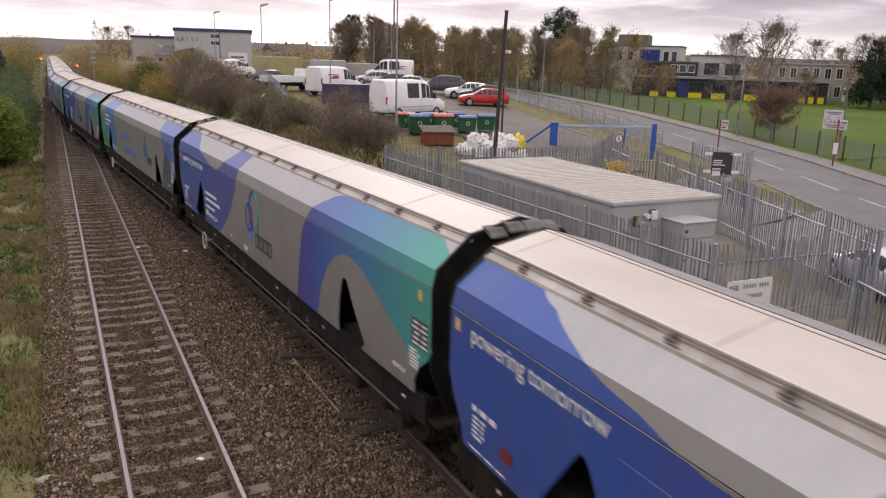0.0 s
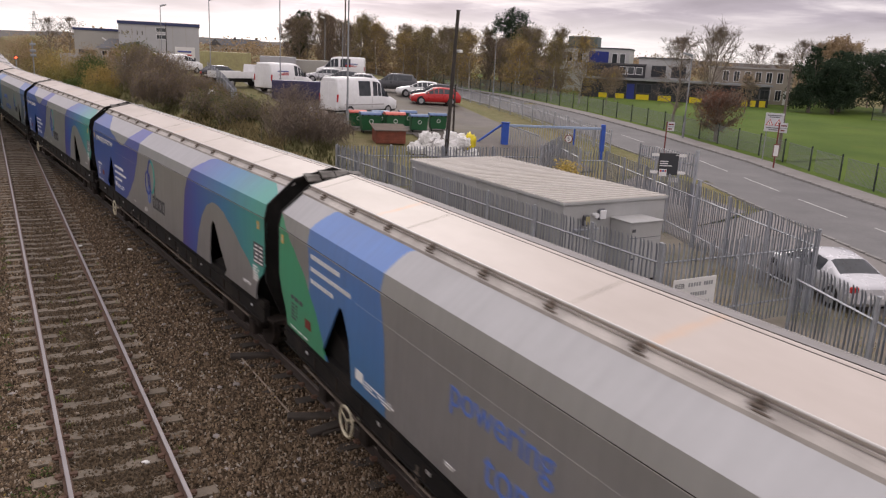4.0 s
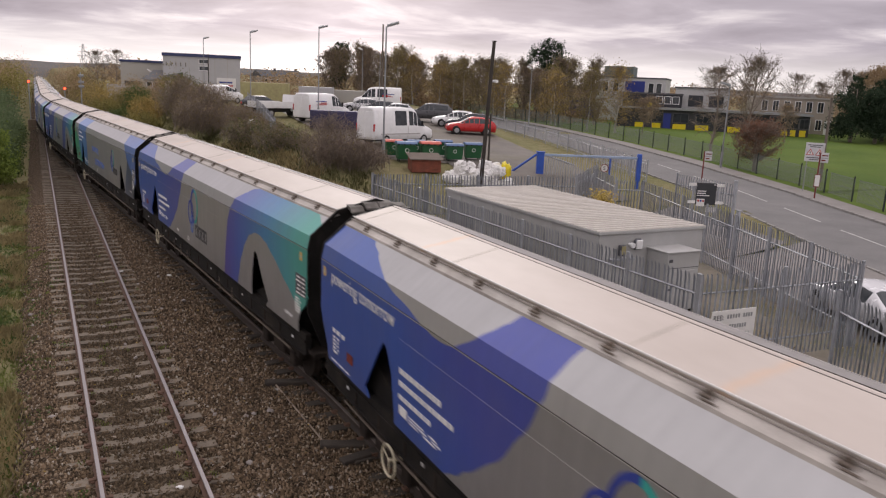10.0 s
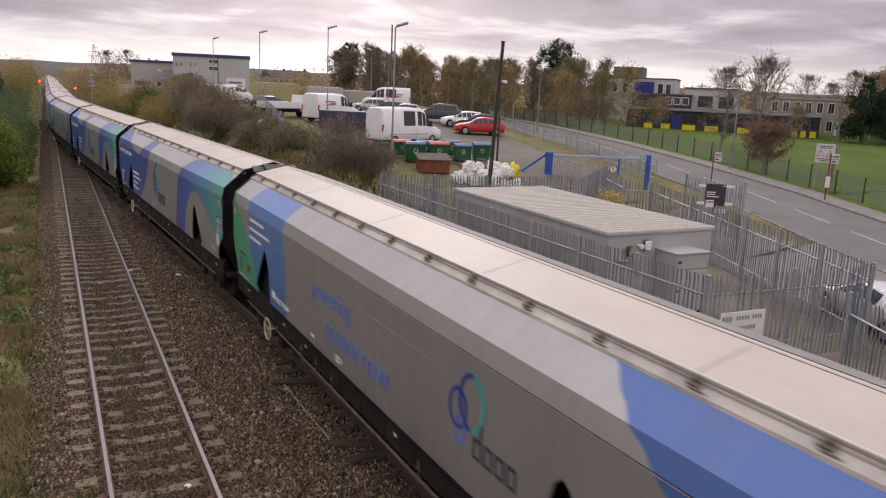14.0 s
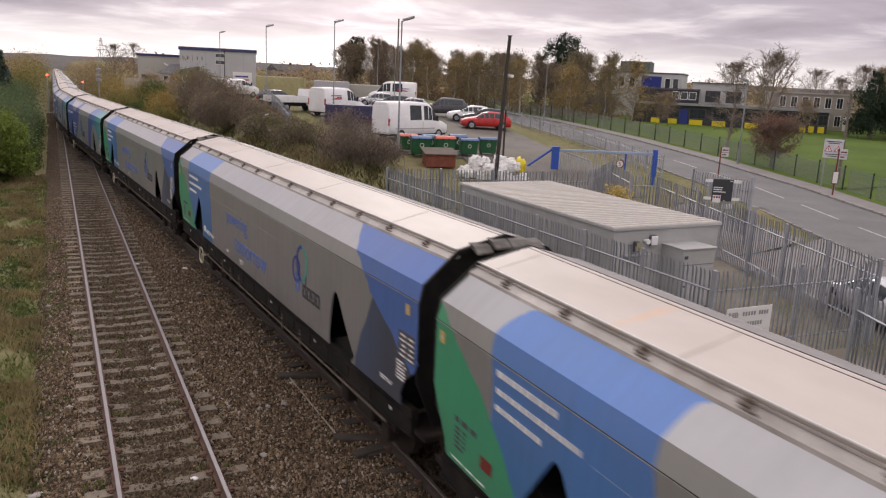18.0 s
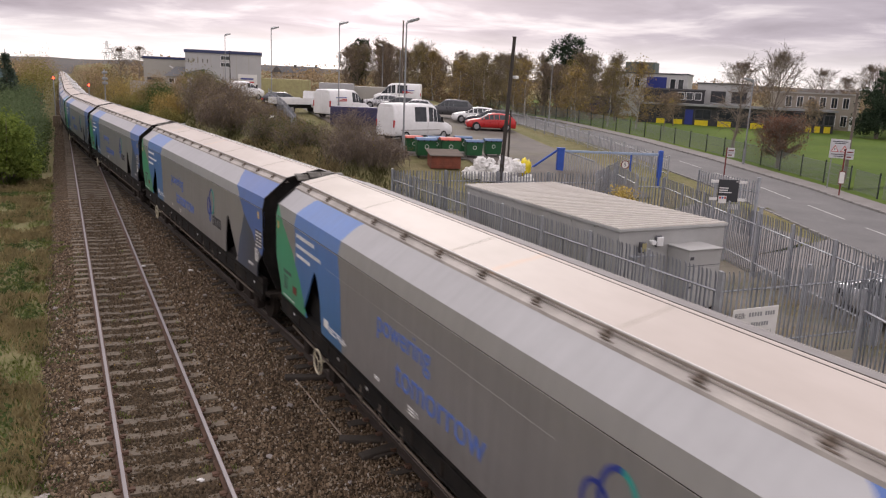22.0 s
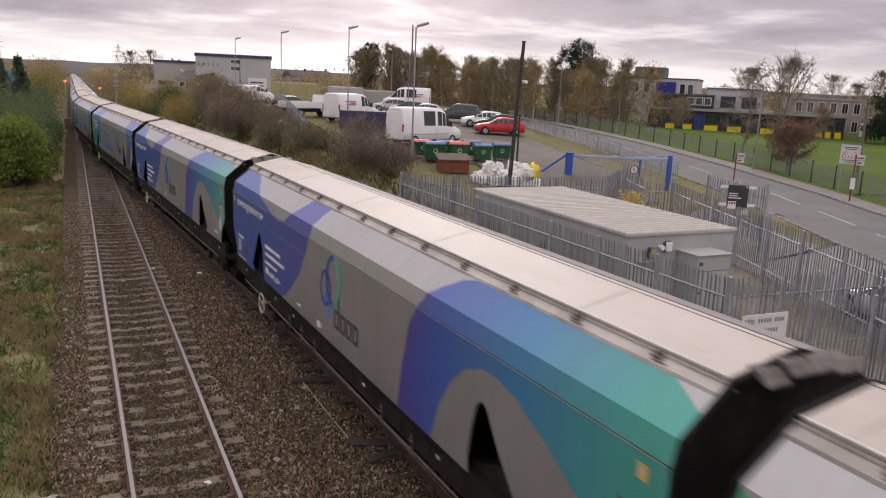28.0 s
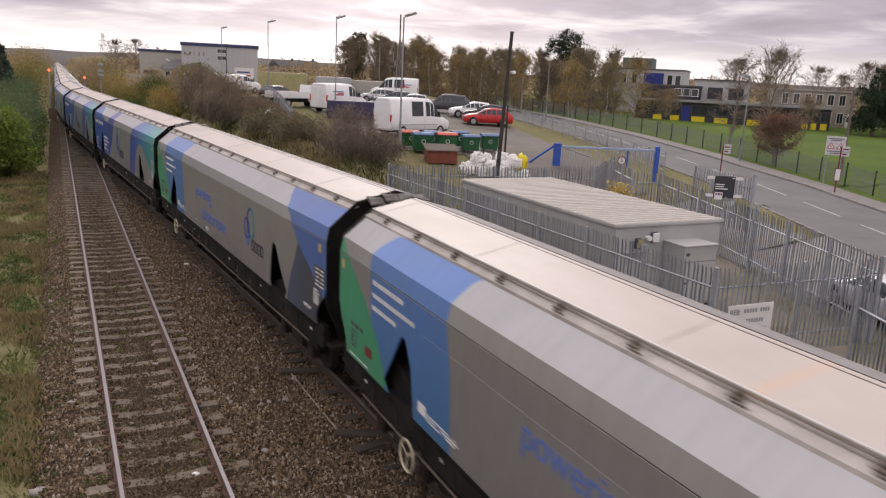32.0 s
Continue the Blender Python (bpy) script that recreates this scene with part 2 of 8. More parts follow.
def roof_mat():
    m, nt, p = bare("roof_cover", 0.55)
    tc = nt.nodes.new("ShaderNodeTexCoord")
    stretch = nt.nodes.new("ShaderNodeMapping")
    stretch.inputs["Scale"].default_value = (0.8, 0.35, 1)
    nt.links.new(tc.outputs["Object"], stretch.inputs[0])
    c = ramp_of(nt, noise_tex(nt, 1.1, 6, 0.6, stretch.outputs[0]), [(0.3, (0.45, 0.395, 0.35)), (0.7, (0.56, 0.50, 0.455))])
    rust = ramp_of(nt, noise_tex(nt, 0.55, 4, 0.5, stretch.outputs[0]), [(0.66, (0, 0, 0)), (0.74, (1, 1, 1))])
    c = blend(nt, N(nt, rust) * 0.25, c, (0.62, 0.40, 0.24))
    sep = nt.nodes.new("ShaderNodeSeparateXYZ")
    nt.links.new(tc.outputs["Object"], sep.inputs[0])
    x, u = N(nt, sep.outputs[0]), N(nt, sep.outputs[1])
    info = N(nt, nt.nodes.new("ShaderNodeObjectInfo").outputs["Random"])
    ragged = N(nt, noise_tex(nt, 5.0, 4)) * 0.22 - 0.11
    for at, odds in ((5.72, 0.35), (-0.2, 0.0)):
        near = ((u + ragged - at + x * 0.12).op("ABSOLUTE") * -9.0 + 1.0).pos()
        c = blend(nt, near & (info > odds) & N(nt, noise_tex(nt, 2.2, 3)) & N(nt, noise_tex(nt, 0.8, 2)) , c, (0.74, 0.36, 0.10))
    nt.links.new(c, p.inputs["Base Color"])
    return m


def ground_mat():
    """Rough grass, worn earth and leaf litter."""
    m, nt, p = bare("rough_ground", 0.95, spec=0.1)
    big, mid, small = noise_tex(nt, 0.12, 5), noise_tex(nt, 1.3, 6, 0.7), noise_tex(nt, 14, 4, 0.7)
    c = ramp_of(nt, big, [(0.35, (0.14, 0.155, 0.058)), (0.5, (0.19, 0.18, 0.085)), (0.65, (0.23, 0.19, 0.11))])
    c = blend(nt, 0.55, c, ramp_of(nt, mid, [(0.35, (0.115, 0.12, 0.048)), (0.65, (0.27, 0.225, 0.13))]))
    c = blend(nt, 0.4, c, small, "OVERLAY")
    nt.links.new(c, p.inputs["Base Color"])
    bump_in(nt, p, small, 0.8, 0.06)
    return m


def lawn_mat():
    m, nt, p = bare("mown_grass", 0.9, spec=0.15)
    c = ramp_of(nt, noise_tex(nt, 0.10, 5), [(0.3, (0.066, 0.112, 0.018)), (0.7, (0.112, 0.162, 0.027))])
    c = blend(nt, 0.35, c, noise_tex(nt, 6, 5, 0.7), "OVERLAY")
    leaves = ramp_of(nt, noise_tex(nt, 0.35, 6, 0.75), [(0.6, (0, 0, 0)), (0.75, (1, 1, 1))])
    c = blend(nt, N(nt, leaves) * 0.5, c, (0.19, 0.13, 0.03))
    nt.links.new(c, p.inputs["Base Color"])
    bump_in(nt, p, noise_tex(nt, 25, 3), 0.6, 0.04)
    return m


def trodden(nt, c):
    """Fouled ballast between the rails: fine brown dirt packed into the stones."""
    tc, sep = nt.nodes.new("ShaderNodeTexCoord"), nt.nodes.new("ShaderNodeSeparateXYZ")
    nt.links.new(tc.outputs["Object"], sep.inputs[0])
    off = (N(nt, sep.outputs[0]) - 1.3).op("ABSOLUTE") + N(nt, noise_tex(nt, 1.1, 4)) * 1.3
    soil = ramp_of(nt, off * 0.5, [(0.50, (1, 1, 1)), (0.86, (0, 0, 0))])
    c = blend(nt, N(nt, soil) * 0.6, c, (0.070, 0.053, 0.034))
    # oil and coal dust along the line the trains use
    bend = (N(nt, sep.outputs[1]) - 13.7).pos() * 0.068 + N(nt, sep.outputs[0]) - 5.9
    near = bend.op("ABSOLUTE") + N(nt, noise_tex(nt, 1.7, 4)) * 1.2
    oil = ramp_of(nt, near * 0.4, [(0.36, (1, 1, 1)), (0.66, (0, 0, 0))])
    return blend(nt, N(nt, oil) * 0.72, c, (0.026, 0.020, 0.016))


def ballast_mat():
    m, nt, p = bare("ballast", 0.95, spec=0.15)
    tc = nt.nodes.new("ShaderNodeTexCoord")
    v = nt.nodes.new("ShaderNodeTexVoronoi")
    v.inputs["Scale"].default_value = 26.0
    nt.links.new(tc.outputs["Object"], v.inputs["Vector"])
    hue = nt.nodes.new("ShaderNodeSeparateColor")
    nt.links.new(v.outputs["Color"], hue.inputs[0])
    c = ramp_of(nt, hue.outputs[0], [(0.0, (0.034, 0.025, 0.017)), (0.5, (0.134, 0.093, 0.058)), (0.85, (0.218, 0.157, 0.104)), (1.0, (0.34, 0.29, 0.23))])
    # shade in the gaps between stones, painted into the colour
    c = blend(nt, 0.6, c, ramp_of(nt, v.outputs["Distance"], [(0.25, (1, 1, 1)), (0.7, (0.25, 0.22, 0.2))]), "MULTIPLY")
    stain = ramp_of(nt, noise_tex(nt, 0.5, 5, 0.65), [(0.4, (0, 0, 0)), (0.75, (1, 1, 1))])
    c = blend(nt, N(nt, stain) * 0.28, c, (0.088, 0.066, 0.045))
    moss = ramp_of(nt, noise_tex(nt, 0.9, 6, 0.7), [(0.6, (0, 0, 0)), (0.72, (1, 1, 1))])
    c = blend(nt, N(nt, moss) * 0.3, c, (0.06, 0.07, 0.03))
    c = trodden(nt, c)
    nt.links.new(c, p.inputs["Base Color"])
    bump_in(nt, p, N(nt, v.outputs["Distance"]) * -1.0, 1.0, 0.05)
    return m


def road_mat():
    m, nt, p = bare("asphalt", 0.85, spec=0.3)
    c = ramp_of(nt, noise_tex(nt, 0.35, 6, 0.65), [(0.3, (0.14, 0.137, 0.137)), (0.7, (0.195, 0.19, 0.187))])
    c = blend(nt, 0.35, c, noise_tex(nt, 60, 3, 0.7), "OVERLAY")
    nt.links.new(c, p.inputs["Base Color"])
    bump_in(nt, p, noise_tex(nt, 90, 2), 0.4, 0.01)
    return m


M = dict(
    wave=livery("wave"), leaf=livery("leaf"), roof=roof_mat(), ground=ground_mat(), lawn=lawn_mat(), ballast=ballast_mat(), road=road_mat(),
    jointgrey=mat("cover_joint", (0.40, 0.36, 0.31), 0.6),
    # darker copy of the cover colour: the far half's shade is painted in
    roofshade=mat("roof_far_cover_shaded", (0.27, 0.255, 0.25), 0.6, dirt=(0.2, 0.18, 0.16)),
    hoodgrey=mat("grimy_plate", (0.15, 0.14, 0.125), 0.7, var=0.4, scale=4, dirt=(0.05, 0.04, 0.03), dirt_amt=0.8),
    channel=mat("roof_channel", (0.40, 0.37, 0.34), 0.6, var=0.3, scale=1.5, dirt=(0.15, 0.125, 0.10), dirt_amt=0.6),
    bead=mat("roof_bead", (0.62, 0.60, 0.58), 0.45, var=0.1),
    seam=mat("dull_seam", (0.40, 0.385, 0.37), 0.55, var=0.15),
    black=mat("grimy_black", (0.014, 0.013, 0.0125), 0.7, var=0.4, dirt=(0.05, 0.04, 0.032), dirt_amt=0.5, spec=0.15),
    under=mat("brake_dust_steel", (0.026, 0.021, 0.018), 0.75, var=0.4, dirt=(0.07, 0.053, 0.04), dirt_amt=0.5, spec=0.15),
    wheelsteel=mat("wheel_steel", (0.20, 0.17, 0.15), 0.45, 0.6),
    cream=mat("cream_paint", (0.55, 0.50, 0.36), 0.5),
    railside=mat("rusty_rail", (0.10, 0.055, 0.035), 0.8, var=0.3, fine=60, bump=0.3),
    railtop=mat("polished_rail", (0.25, 0.225, 0.23), 0.42, 0.6, var=0.1, scale=1.0),
    sleeper=mat("weathered_concrete", (0.16, 0.132, 0.10), 0.9, var=0.25, scale=4, fine=50, bump=0.5, dirt=(0.06, 0.045, 0.032), dirt_amt=0.75, island=0.3),
    oilrail=mat("oily_rail", (0.035, 0.024, 0.018), 0.6, var=0.3),
    timber=mat("old_timber", (0.045, 0.036, 0.028), 0.9, var=0.3, bump=0.5, island=0.25),
    galv=mat("galvanised_steel", (0.36, 0.375, 0.405), 0.5, 0.15, var=0.16, scale=2.0, dirt=(0.24, 0.243, 0.25), dirt_amt=0.5, island=0.16),
    polegrey=mat("grey_column", (0.30, 0.31, 0.32), 0.55, 0.3, var=0.12),
    reb=mat("grey_panel", (0.43, 0.43, 0.42), 0.55, var=0.08, scale=0.8, dirt=(0.30, 0.29, 0.26), dirt_amt=0.5),
    rebrib=mat("roof_rib", (0.56, 0.53, 0.49), 0.6, var=0.12, dirt=(0.36, 0.32, 0.27), dirt_amt=0.6),
    rebroof=mat("ribbed_roof_sheet", (0.37, 0.34, 0.30), 0.6, var=0.12, scale=0.7, dirt=(0.27, 0.24, 0.20), dirt_amt=0.7),
    white=mat("white_paint", (0.78, 0.78, 0.78), 0.35, var=0.05, dirt=(0.55, 0.54, 0.52), dirt_amt=0.4),
    signwhite=mat("sign_white", (0.75, 0.74, 0.72), 0.5, var=0.05),
    signgrey=mat("sign_dark_grey", (0.035, 0.037, 0.042), 0.45, var=0.1),
    signink=mat("sign_ink", (0.08, 0.08, 0.09), 0.6, var=0.1),
    yellow=mat("yellow_panel", (0.72, 0.58, 0.015), 0.5, var=0.08),
    orange=mat("amber_label", (0.60, 0.40, 0.13), 0.5, var=0.1),
    red=mat("red_paint", (0.45, 0.02, 0.02), 0.3, var=0.08),
    darkred=mat("dark_red_post", (0.16, 0.025, 0.02), 0.5, var=0.15),
    gateblue=mat("blue_gate_paint", (0.03, 0.09, 0.42), 0.45, var=0.12),
    palegate=mat("pale_blue_bar", (0.30, 0.38, 0.52), 0.45, var=0.12),
    bingreen=mat("green_bin_plastic", (0.015, 0.10, 0.035), 0.45, var=0.12),
    lidblue=mat("blue_lid", (0.08, 0.14, 0.27), 0.5, var=0.1),
    lidred=mat("red_lid", (0.50, 0.10, 0.07), 0.5, var=0.1),
    bag=mat("white_bulk_bag", (0.80, 0.79, 0.77), 0.85, var=0.1, scale=3, fine=25, bump=0.8, bdist=0.03),
    shedwood=mat("red_brown_boards", (0.20, 0.06, 0.035), 0.8, var=0.25),
    felt=mat("roofing_felt", (0.13, 0.105, 0.085), 0.95, var=0.2),
    pole=mat("tarred_pole", (0.045, 0.038, 0.032), 0.85, var=0.3),
    glass=glass_mat("dark_glass"),
    tyre=mat("tyre_rubber", (0.02, 0.02, 0.02), 0.85),
    alloy=mat("alloy_rim", (0.42, 0.42, 0.43), 0.35, 0.7),
    silver=mat("silver_car_paint", (0.42, 0.42, 0.43), 0.28, 0.5, var=0.05),
    palesilver=mat("pale_silver_car_paint", (0.62, 0.62, 0.64), 0.25, 0.35, var=0.04),
    greycar=mat("dark_grey_car_paint", (0.08, 0.08, 0.085), 0.3, 0.4, var=0.06),
    navycar=mat("black_car_paint", (0.02, 0.022, 0.03), 0.25, 0.2, var=0.06),
    brick=mat("dark_brick", (0.045, 0.045, 0.05), 0.85, var=0.2, scale=0.6),
    render=mat("pale_render", (0.50, 0.50, 0.49), 0.8, var=0.1, scale=0.4, dirt=(0.38, 0.37, 0.35)),
    stone=mat("beige_brick", (0.34, 0.30, 0.25), 0.9, var=0.15, scale=0.5),
    clad=mat("pale_cladding", (0.44, 0.44, 0.45), 0.5, var=0.07, scale=0.3),
    clad2=mat("buff_cladding", (0.40, 0.385, 0.35), 0.6, var=0.07, scale=0.3),
    navy=mat("navy_trim", (0.035, 0.045, 0.12), 0.5, var=0.1),
    slate=mat("grey_roof", (0.10, 0.10, 0.105), 0.8, var=0.2),
    blueclad=mat("blue_cladding", (0.02, 0.035, 0.22), 0.5, var=0.15),
    olive=mat("yellow_green_container", (0.38, 0.35, 0.17), 0.6, var=0.15, dirt=(0.25, 0.2, 0.12)),
    purple=mat("dark_purple_skip", (0.05, 0.045, 0.10), 0.6, var=0.2),
    kerb=mat("kerb_stone", (0.26, 0.25, 0.235), 0.9, var=0.18, bump=0.4, island=0.15),
    pave=mat("pavement", (0.22, 0.205, 0.195), 0.9, var=0.15, scale=0.6, fine=30, bump=0.3, dirt=(0.14, 0.12, 0.09)),
    paint=mat("worn_road_paint", (0.48, 0.48, 0.46), 0.8, var=0.25, scale=4),
    gravel=mat("weedy_yard_gravel", (0.165, 0.145, 0.115), 0.95, var=0.3, scale=0.5, fine=20, bump=0.6, dirt=(0.075, 0.078, 0.032), dirt_amt=0.9),
    carpark=mat("car_park_surface", (0.145, 0.13, 0.115), 0.9, var=0.25, scale=0.5, fine=30, bump=0.3, dirt=(0.14, 0.13, 0.075), dirt_amt=0.75),
    bark=mat("bark", (0.21, 0.175, 0.145), 0.95, var=0.3, bump=0.6),
    birch=mat("birch_bark", (0.38, 0.36, 0.33), 0.85, var=0.4, scale=2.0),
    rag=mat("stone_pale", (0.30, 0.27, 0.25), 0.9, var=0.3, island=0.3),
    redlamp=glow("red_signal_light", (1.0, 0.06, 0.02), 6.0),
)


def leaves(name, a, b):
    """Thin foliage that also lets some light through."""
    m, nt, p = bare(name, 0.8, spec=0.2)
    geo = nt.nodes.new("ShaderNodeNewGeometry")
    c = ramp_of(nt, geo.outputs["Random Per Island"], [(0.0, a), (1.0, b)])
    c = blend(nt, 0.5, c, ramp_of(nt, noise_tex(nt, 0.9, 3), [(0.3, tuple(v * 0.65 for v in a)), (0.7, tuple(v * 1.2 for v in b))]))
    nt.links.new(c, p.inputs["Base Color"])
    thin, mix = nt.nodes.new("ShaderNodeBsdfTranslucent"), nt.nodes.new("ShaderNodeMixShader")
    nt.links.new(c, thin.inputs[0])
    mix.inputs[0].default_value = 0.35
    nt.links.new(p.outputs[0], mix.inputs[1]); nt.links.new(thin.outputs[0], mix.inputs[2])
    nt.links.new(mix.outputs[0], nt.nodes["Material Output"].inputs[0])
    return m


M.update(
    lf_hedge=leaves("evergreen_hedge_leaves", (0.08, 0.125, 0.022), (0.25, 0.31, 0.07)),
    lf_dark=leaves("dark_conifer_needles", (0.022, 0.040, 0.027), (0.055, 0.080, 0.045)),
    lf_grey=leaves("grey_green_leaves", (0.075, 0.115, 0.055), (0.15, 0.19, 0.09)),
    lf_gold=leaves("golden_autumn_leaves", (0.28, 0.20, 0.07), (0.46, 0.34, 0.12)),
    lf_yg=leaves("yellow_green_leaves", (0.15, 0.135, 0.045), (0.29, 0.255, 0.085)),
    lf_brown=leaves("brown_autumn_leaves", (0.25, 0.185, 0.115), (0.43, 0.32, 0.195)),
    lf_olive=leaves("olive_autumn_leaves", (0.17, 0.145, 0.06), (0.32, 0.26, 0.105)),
    lf_rust=leaves("rusty_red_leaves", (0.17, 0.075, 0.05), (0.28, 0.14, 0.09)),
    twig=leaves("bare_twigs", (0.19, 0.155, 0.13), (0.33, 0.27, 0.22)),
    lf_fir=leaves("blue_green_fir_needles", (0.04, 0.065, 0.045), (0.11, 0.14, 0.10)),
    dullblade=leaves("dull_bank_grass", (0.10, 0.105, 0.042), (0.20, 0.185, 0.085)),
    straw=leaves("dry_grass", (0.38, 0.31, 0.16), (0.58, 0.48, 0.27)),
    blade=leaves("green_grass", (0.13, 0.175, 0.045), (0.26, 0.29, 0.085)),
)

M["lf_slate"] = mat("grey_green_cladding", (0.11, 0.14, 0.13), 0.7, var=0.12)
M["barnteal"] = mat("faded_teal_sheet", (0.16, 0.23, 0.24), 0.6, var=0.15)
M["cabbrown"] = mat("brown_cabinet_paint", (0.20, 0.15, 0.11), 0.6, var=0.2)
M["hill"] = mat("wooded_hill", (0.085, 0.078, 0.072), 0.95, var=0.3, scale=0.02, fine=0.3)
M["fencegreen"] = mat("green_coated_mesh", (0.21, 0.23, 0.22), 0.6, var=0.15)
M["fencepost"] = mat("dark_green_post", (0.02, 0.03, 0.025), 0.6, var=0.15)
M["lf_cream"] = leaves("cream_yellow_leaves", (0.46, 0.36, 0.11), (0.72, 0.56, 0.20))
M["lf_ivy"] = leaves("ivy_leaves", (0.05, 0.08, 0.026), (0.12, 0.16, 0.05))
M["polebrown"] = mat("weathered_pole", (0.15, 0.125, 0.105), 0.9, var=0.3)
M["signdull"] = mat("dull_sign_face", (0.56, 0.56, 0.58), 0.6, var=0.1)
M["rodrust"] = mat("rusty_rod", (0.25, 0.20, 0.15), 0.8, var=0.25)


def stone_mat():
    m, nt, p = bare("broken_stone", 0.95, spec=0.15)
    geo = nt.nodes.new("ShaderNodeNewGeometry")
    c = ramp_of(nt, geo.outputs["Random Per Island"], [(0.0, (0.036, 0.027, 0.018)), (0.45, (0.142, 0.100, 0.063)), (0.8, (0.232, 0.169, 0.111)), (0.95, (0.30, 0.25, 0.19)), (1.0, (0.36, 0.33, 0.29))])
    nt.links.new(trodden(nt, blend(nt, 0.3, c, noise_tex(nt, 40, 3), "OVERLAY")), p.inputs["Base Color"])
    return m


M["stonebits"] = stone_mat()

# ---------------------------------------------------------------- building tools
def thing(name, at=(0, 0, 0), turn=0, label="", category="", group="", kind=""):
    ob = new(name)
    ob.empty_display_size = 0.1
    ob.matrix_world = pose(*at, 0, 0, turn)
    return tagged(ob, label, category, group, kind)


def mesh_of(bm, name, *mats):
    me = bpy.data.meshes.new(name)
    bm.to_mesh(me)
    bm.free()
    for m in mats:
        me.materials.append(m)
    return me


def part(name, bm, material, parent=None, label="", kind=""):
    """Links a bmesh, or a mesh that is shared, as one object under a thing or a part."""
    me = bm if isinstance(bm, bpy.types.Mesh) else mesh_of(bm, name, *(material if isinstance(material, (list, tuple)) else [material]))
    ob = new(name, me)
    if parent is not None:
        ob.parent = parent
    return tagged(ob, label, kind=kind)


def box(bm, x0, x1, y0, y1, z0, z1, bevel=0.0):
    vs = [bm.verts.new((x, y, z)) for z in (z0, z1) for y in (y0, y1) for x in (x0, x1)]
    fs = [bm.faces.new([vs[i] for i in f]) for f in ((0, 2, 3, 1), (4, 5, 7, 6), (0, 1, 5, 4), (1, 3, 7, 5), (3, 2, 6, 7), (2, 0, 4, 6))]
    if bevel:
        es = {e for f in fs for e in f.edges}
        bmesh.ops.bevel(bm, geom=list(es), offset=bevel, segments=1, affect="EDGES")
    return bm


def boxes(*rows, bevel=0.0):
    bm = bmesh.new()
    for r in rows:
        box(bm, *r, bevel=bevel)
    return bm


def tube(bm, a, b, r0, r1=None, n=8, caps=True):
    r1 = r0 if r1 is None else r1
    a, b = Vector(a), Vector(b)
    q = (b - a).to_track_quat("Z", "Y")
    rings = []
    for c, r in ((a, r0), (b, r1)):
        rings.append([bm.verts.new(c + q @ Vector((r * math.cos(t), r * math.sin(t), 0))) for t in (2 * math.pi * i / n for i in range(n))])
    for i in range(n):
        bm.faces.new((rings[0][i], rings[0][(i + 1) % n], rings[1][(i + 1) % n], rings[1][i]))
    if caps:
        bm.faces.new(rings[0][::-1]); bm.faces.new(rings[1])
    return bm


def tubes(*rows, n=8):
    bm = bmesh.new()
    for r in rows:
        tube(bm, *r, n=n)
    return bm


def ring(bm, c, axis, R, r, n=20, k=6):
    """A torus round c."""
    q = Vector(axis).to_track_quat("Z", "Y")
    rows = []
    for i in range(n):
        t = 2 * math.pi * i / n
        rows.append([bm.verts.new(Vector(c) + q @ Vector(((R + r * math.cos(s)) * math.cos(t), (R + r * math.cos(s)) * math.sin(t), r * math.sin(s)))) for s in (2 * math.pi * j / k for j in range(k))])
    for i in range(n):
        for j in range(k):
            bm.faces.new((rows[i][j], rows[(i + 1) % n][j], rows[(i + 1) % n][(j + 1) % k], rows[i][(j + 1) % k]))
    return bm


def prism(bm, profile, a, b, axis="y"):
    """A closed outline (two numbers a point) drawn out along an axis from a to b."""
    def at(p, t):
        return {"y": (p[0], t, p[1]), "x": (t, p[0], p[1]), "z": (p[0], p[1], t)}[axis]
    r0, r1 = [bm.verts.new(at(p, a)) for p in profile], [bm.verts.new(at(p, b)) for p in profile]
    n = len(profile)
    for i in range(n):
        bm.faces.new((r0[i], r0[(i + 1) % n], r1[(i + 1) % n], r1[i]))
    bm.faces.new(r0[::-1]); bm.faces.new(r1)
    bmesh.ops.recalc_face_normals(bm, faces=bm.faces)
    return bm


def raw(name, verts, faces, material, parent=None, label="", kind=""):
    me = bpy.data.meshes.new(name)
    me.from_pydata(verts, [], faces)
    me.materials.append(material)
    ob = new(name, me)
    if parent is not None:
        ob.parent = parent
    return tagged(ob, label, kind=kind)


def smooth(ob):
    for p in ob.data.polygons:
        p.use_smooth = True
    return ob


def lettering(body, size, material, parent, m, name="lettering", label=""):
    cu = bpy.data.curves.new("letters", "FONT")
    cu.body, cu.size, cu.extrude = body, size, 0.002
    tmp = bpy.data.objects.new("letters", cu)
    scene.collection.objects.link(tmp)
    bpy.context.view_layer.update()
    me = bpy.data.meshes.new_from_object(tmp.evaluated_get(bpy.context.evaluated_depsgraph_get()))
    bpy.data.objects.remove(tmp)
    me.materials.clear()
    me.materials.append(material)
    ob = new(name, me)
    ob.parent, ob.matrix_local = parent, m
    return tagged(ob, label)


def lerp_table(table, v):
    return float(np.interp(v, [a for a, _ in table], [b for _, b in table]))


def step(a, b, v):
    t = min(1.0, max(0.0, (v - a) / (b - a)))
    return t * t * (3 - 2 * t)


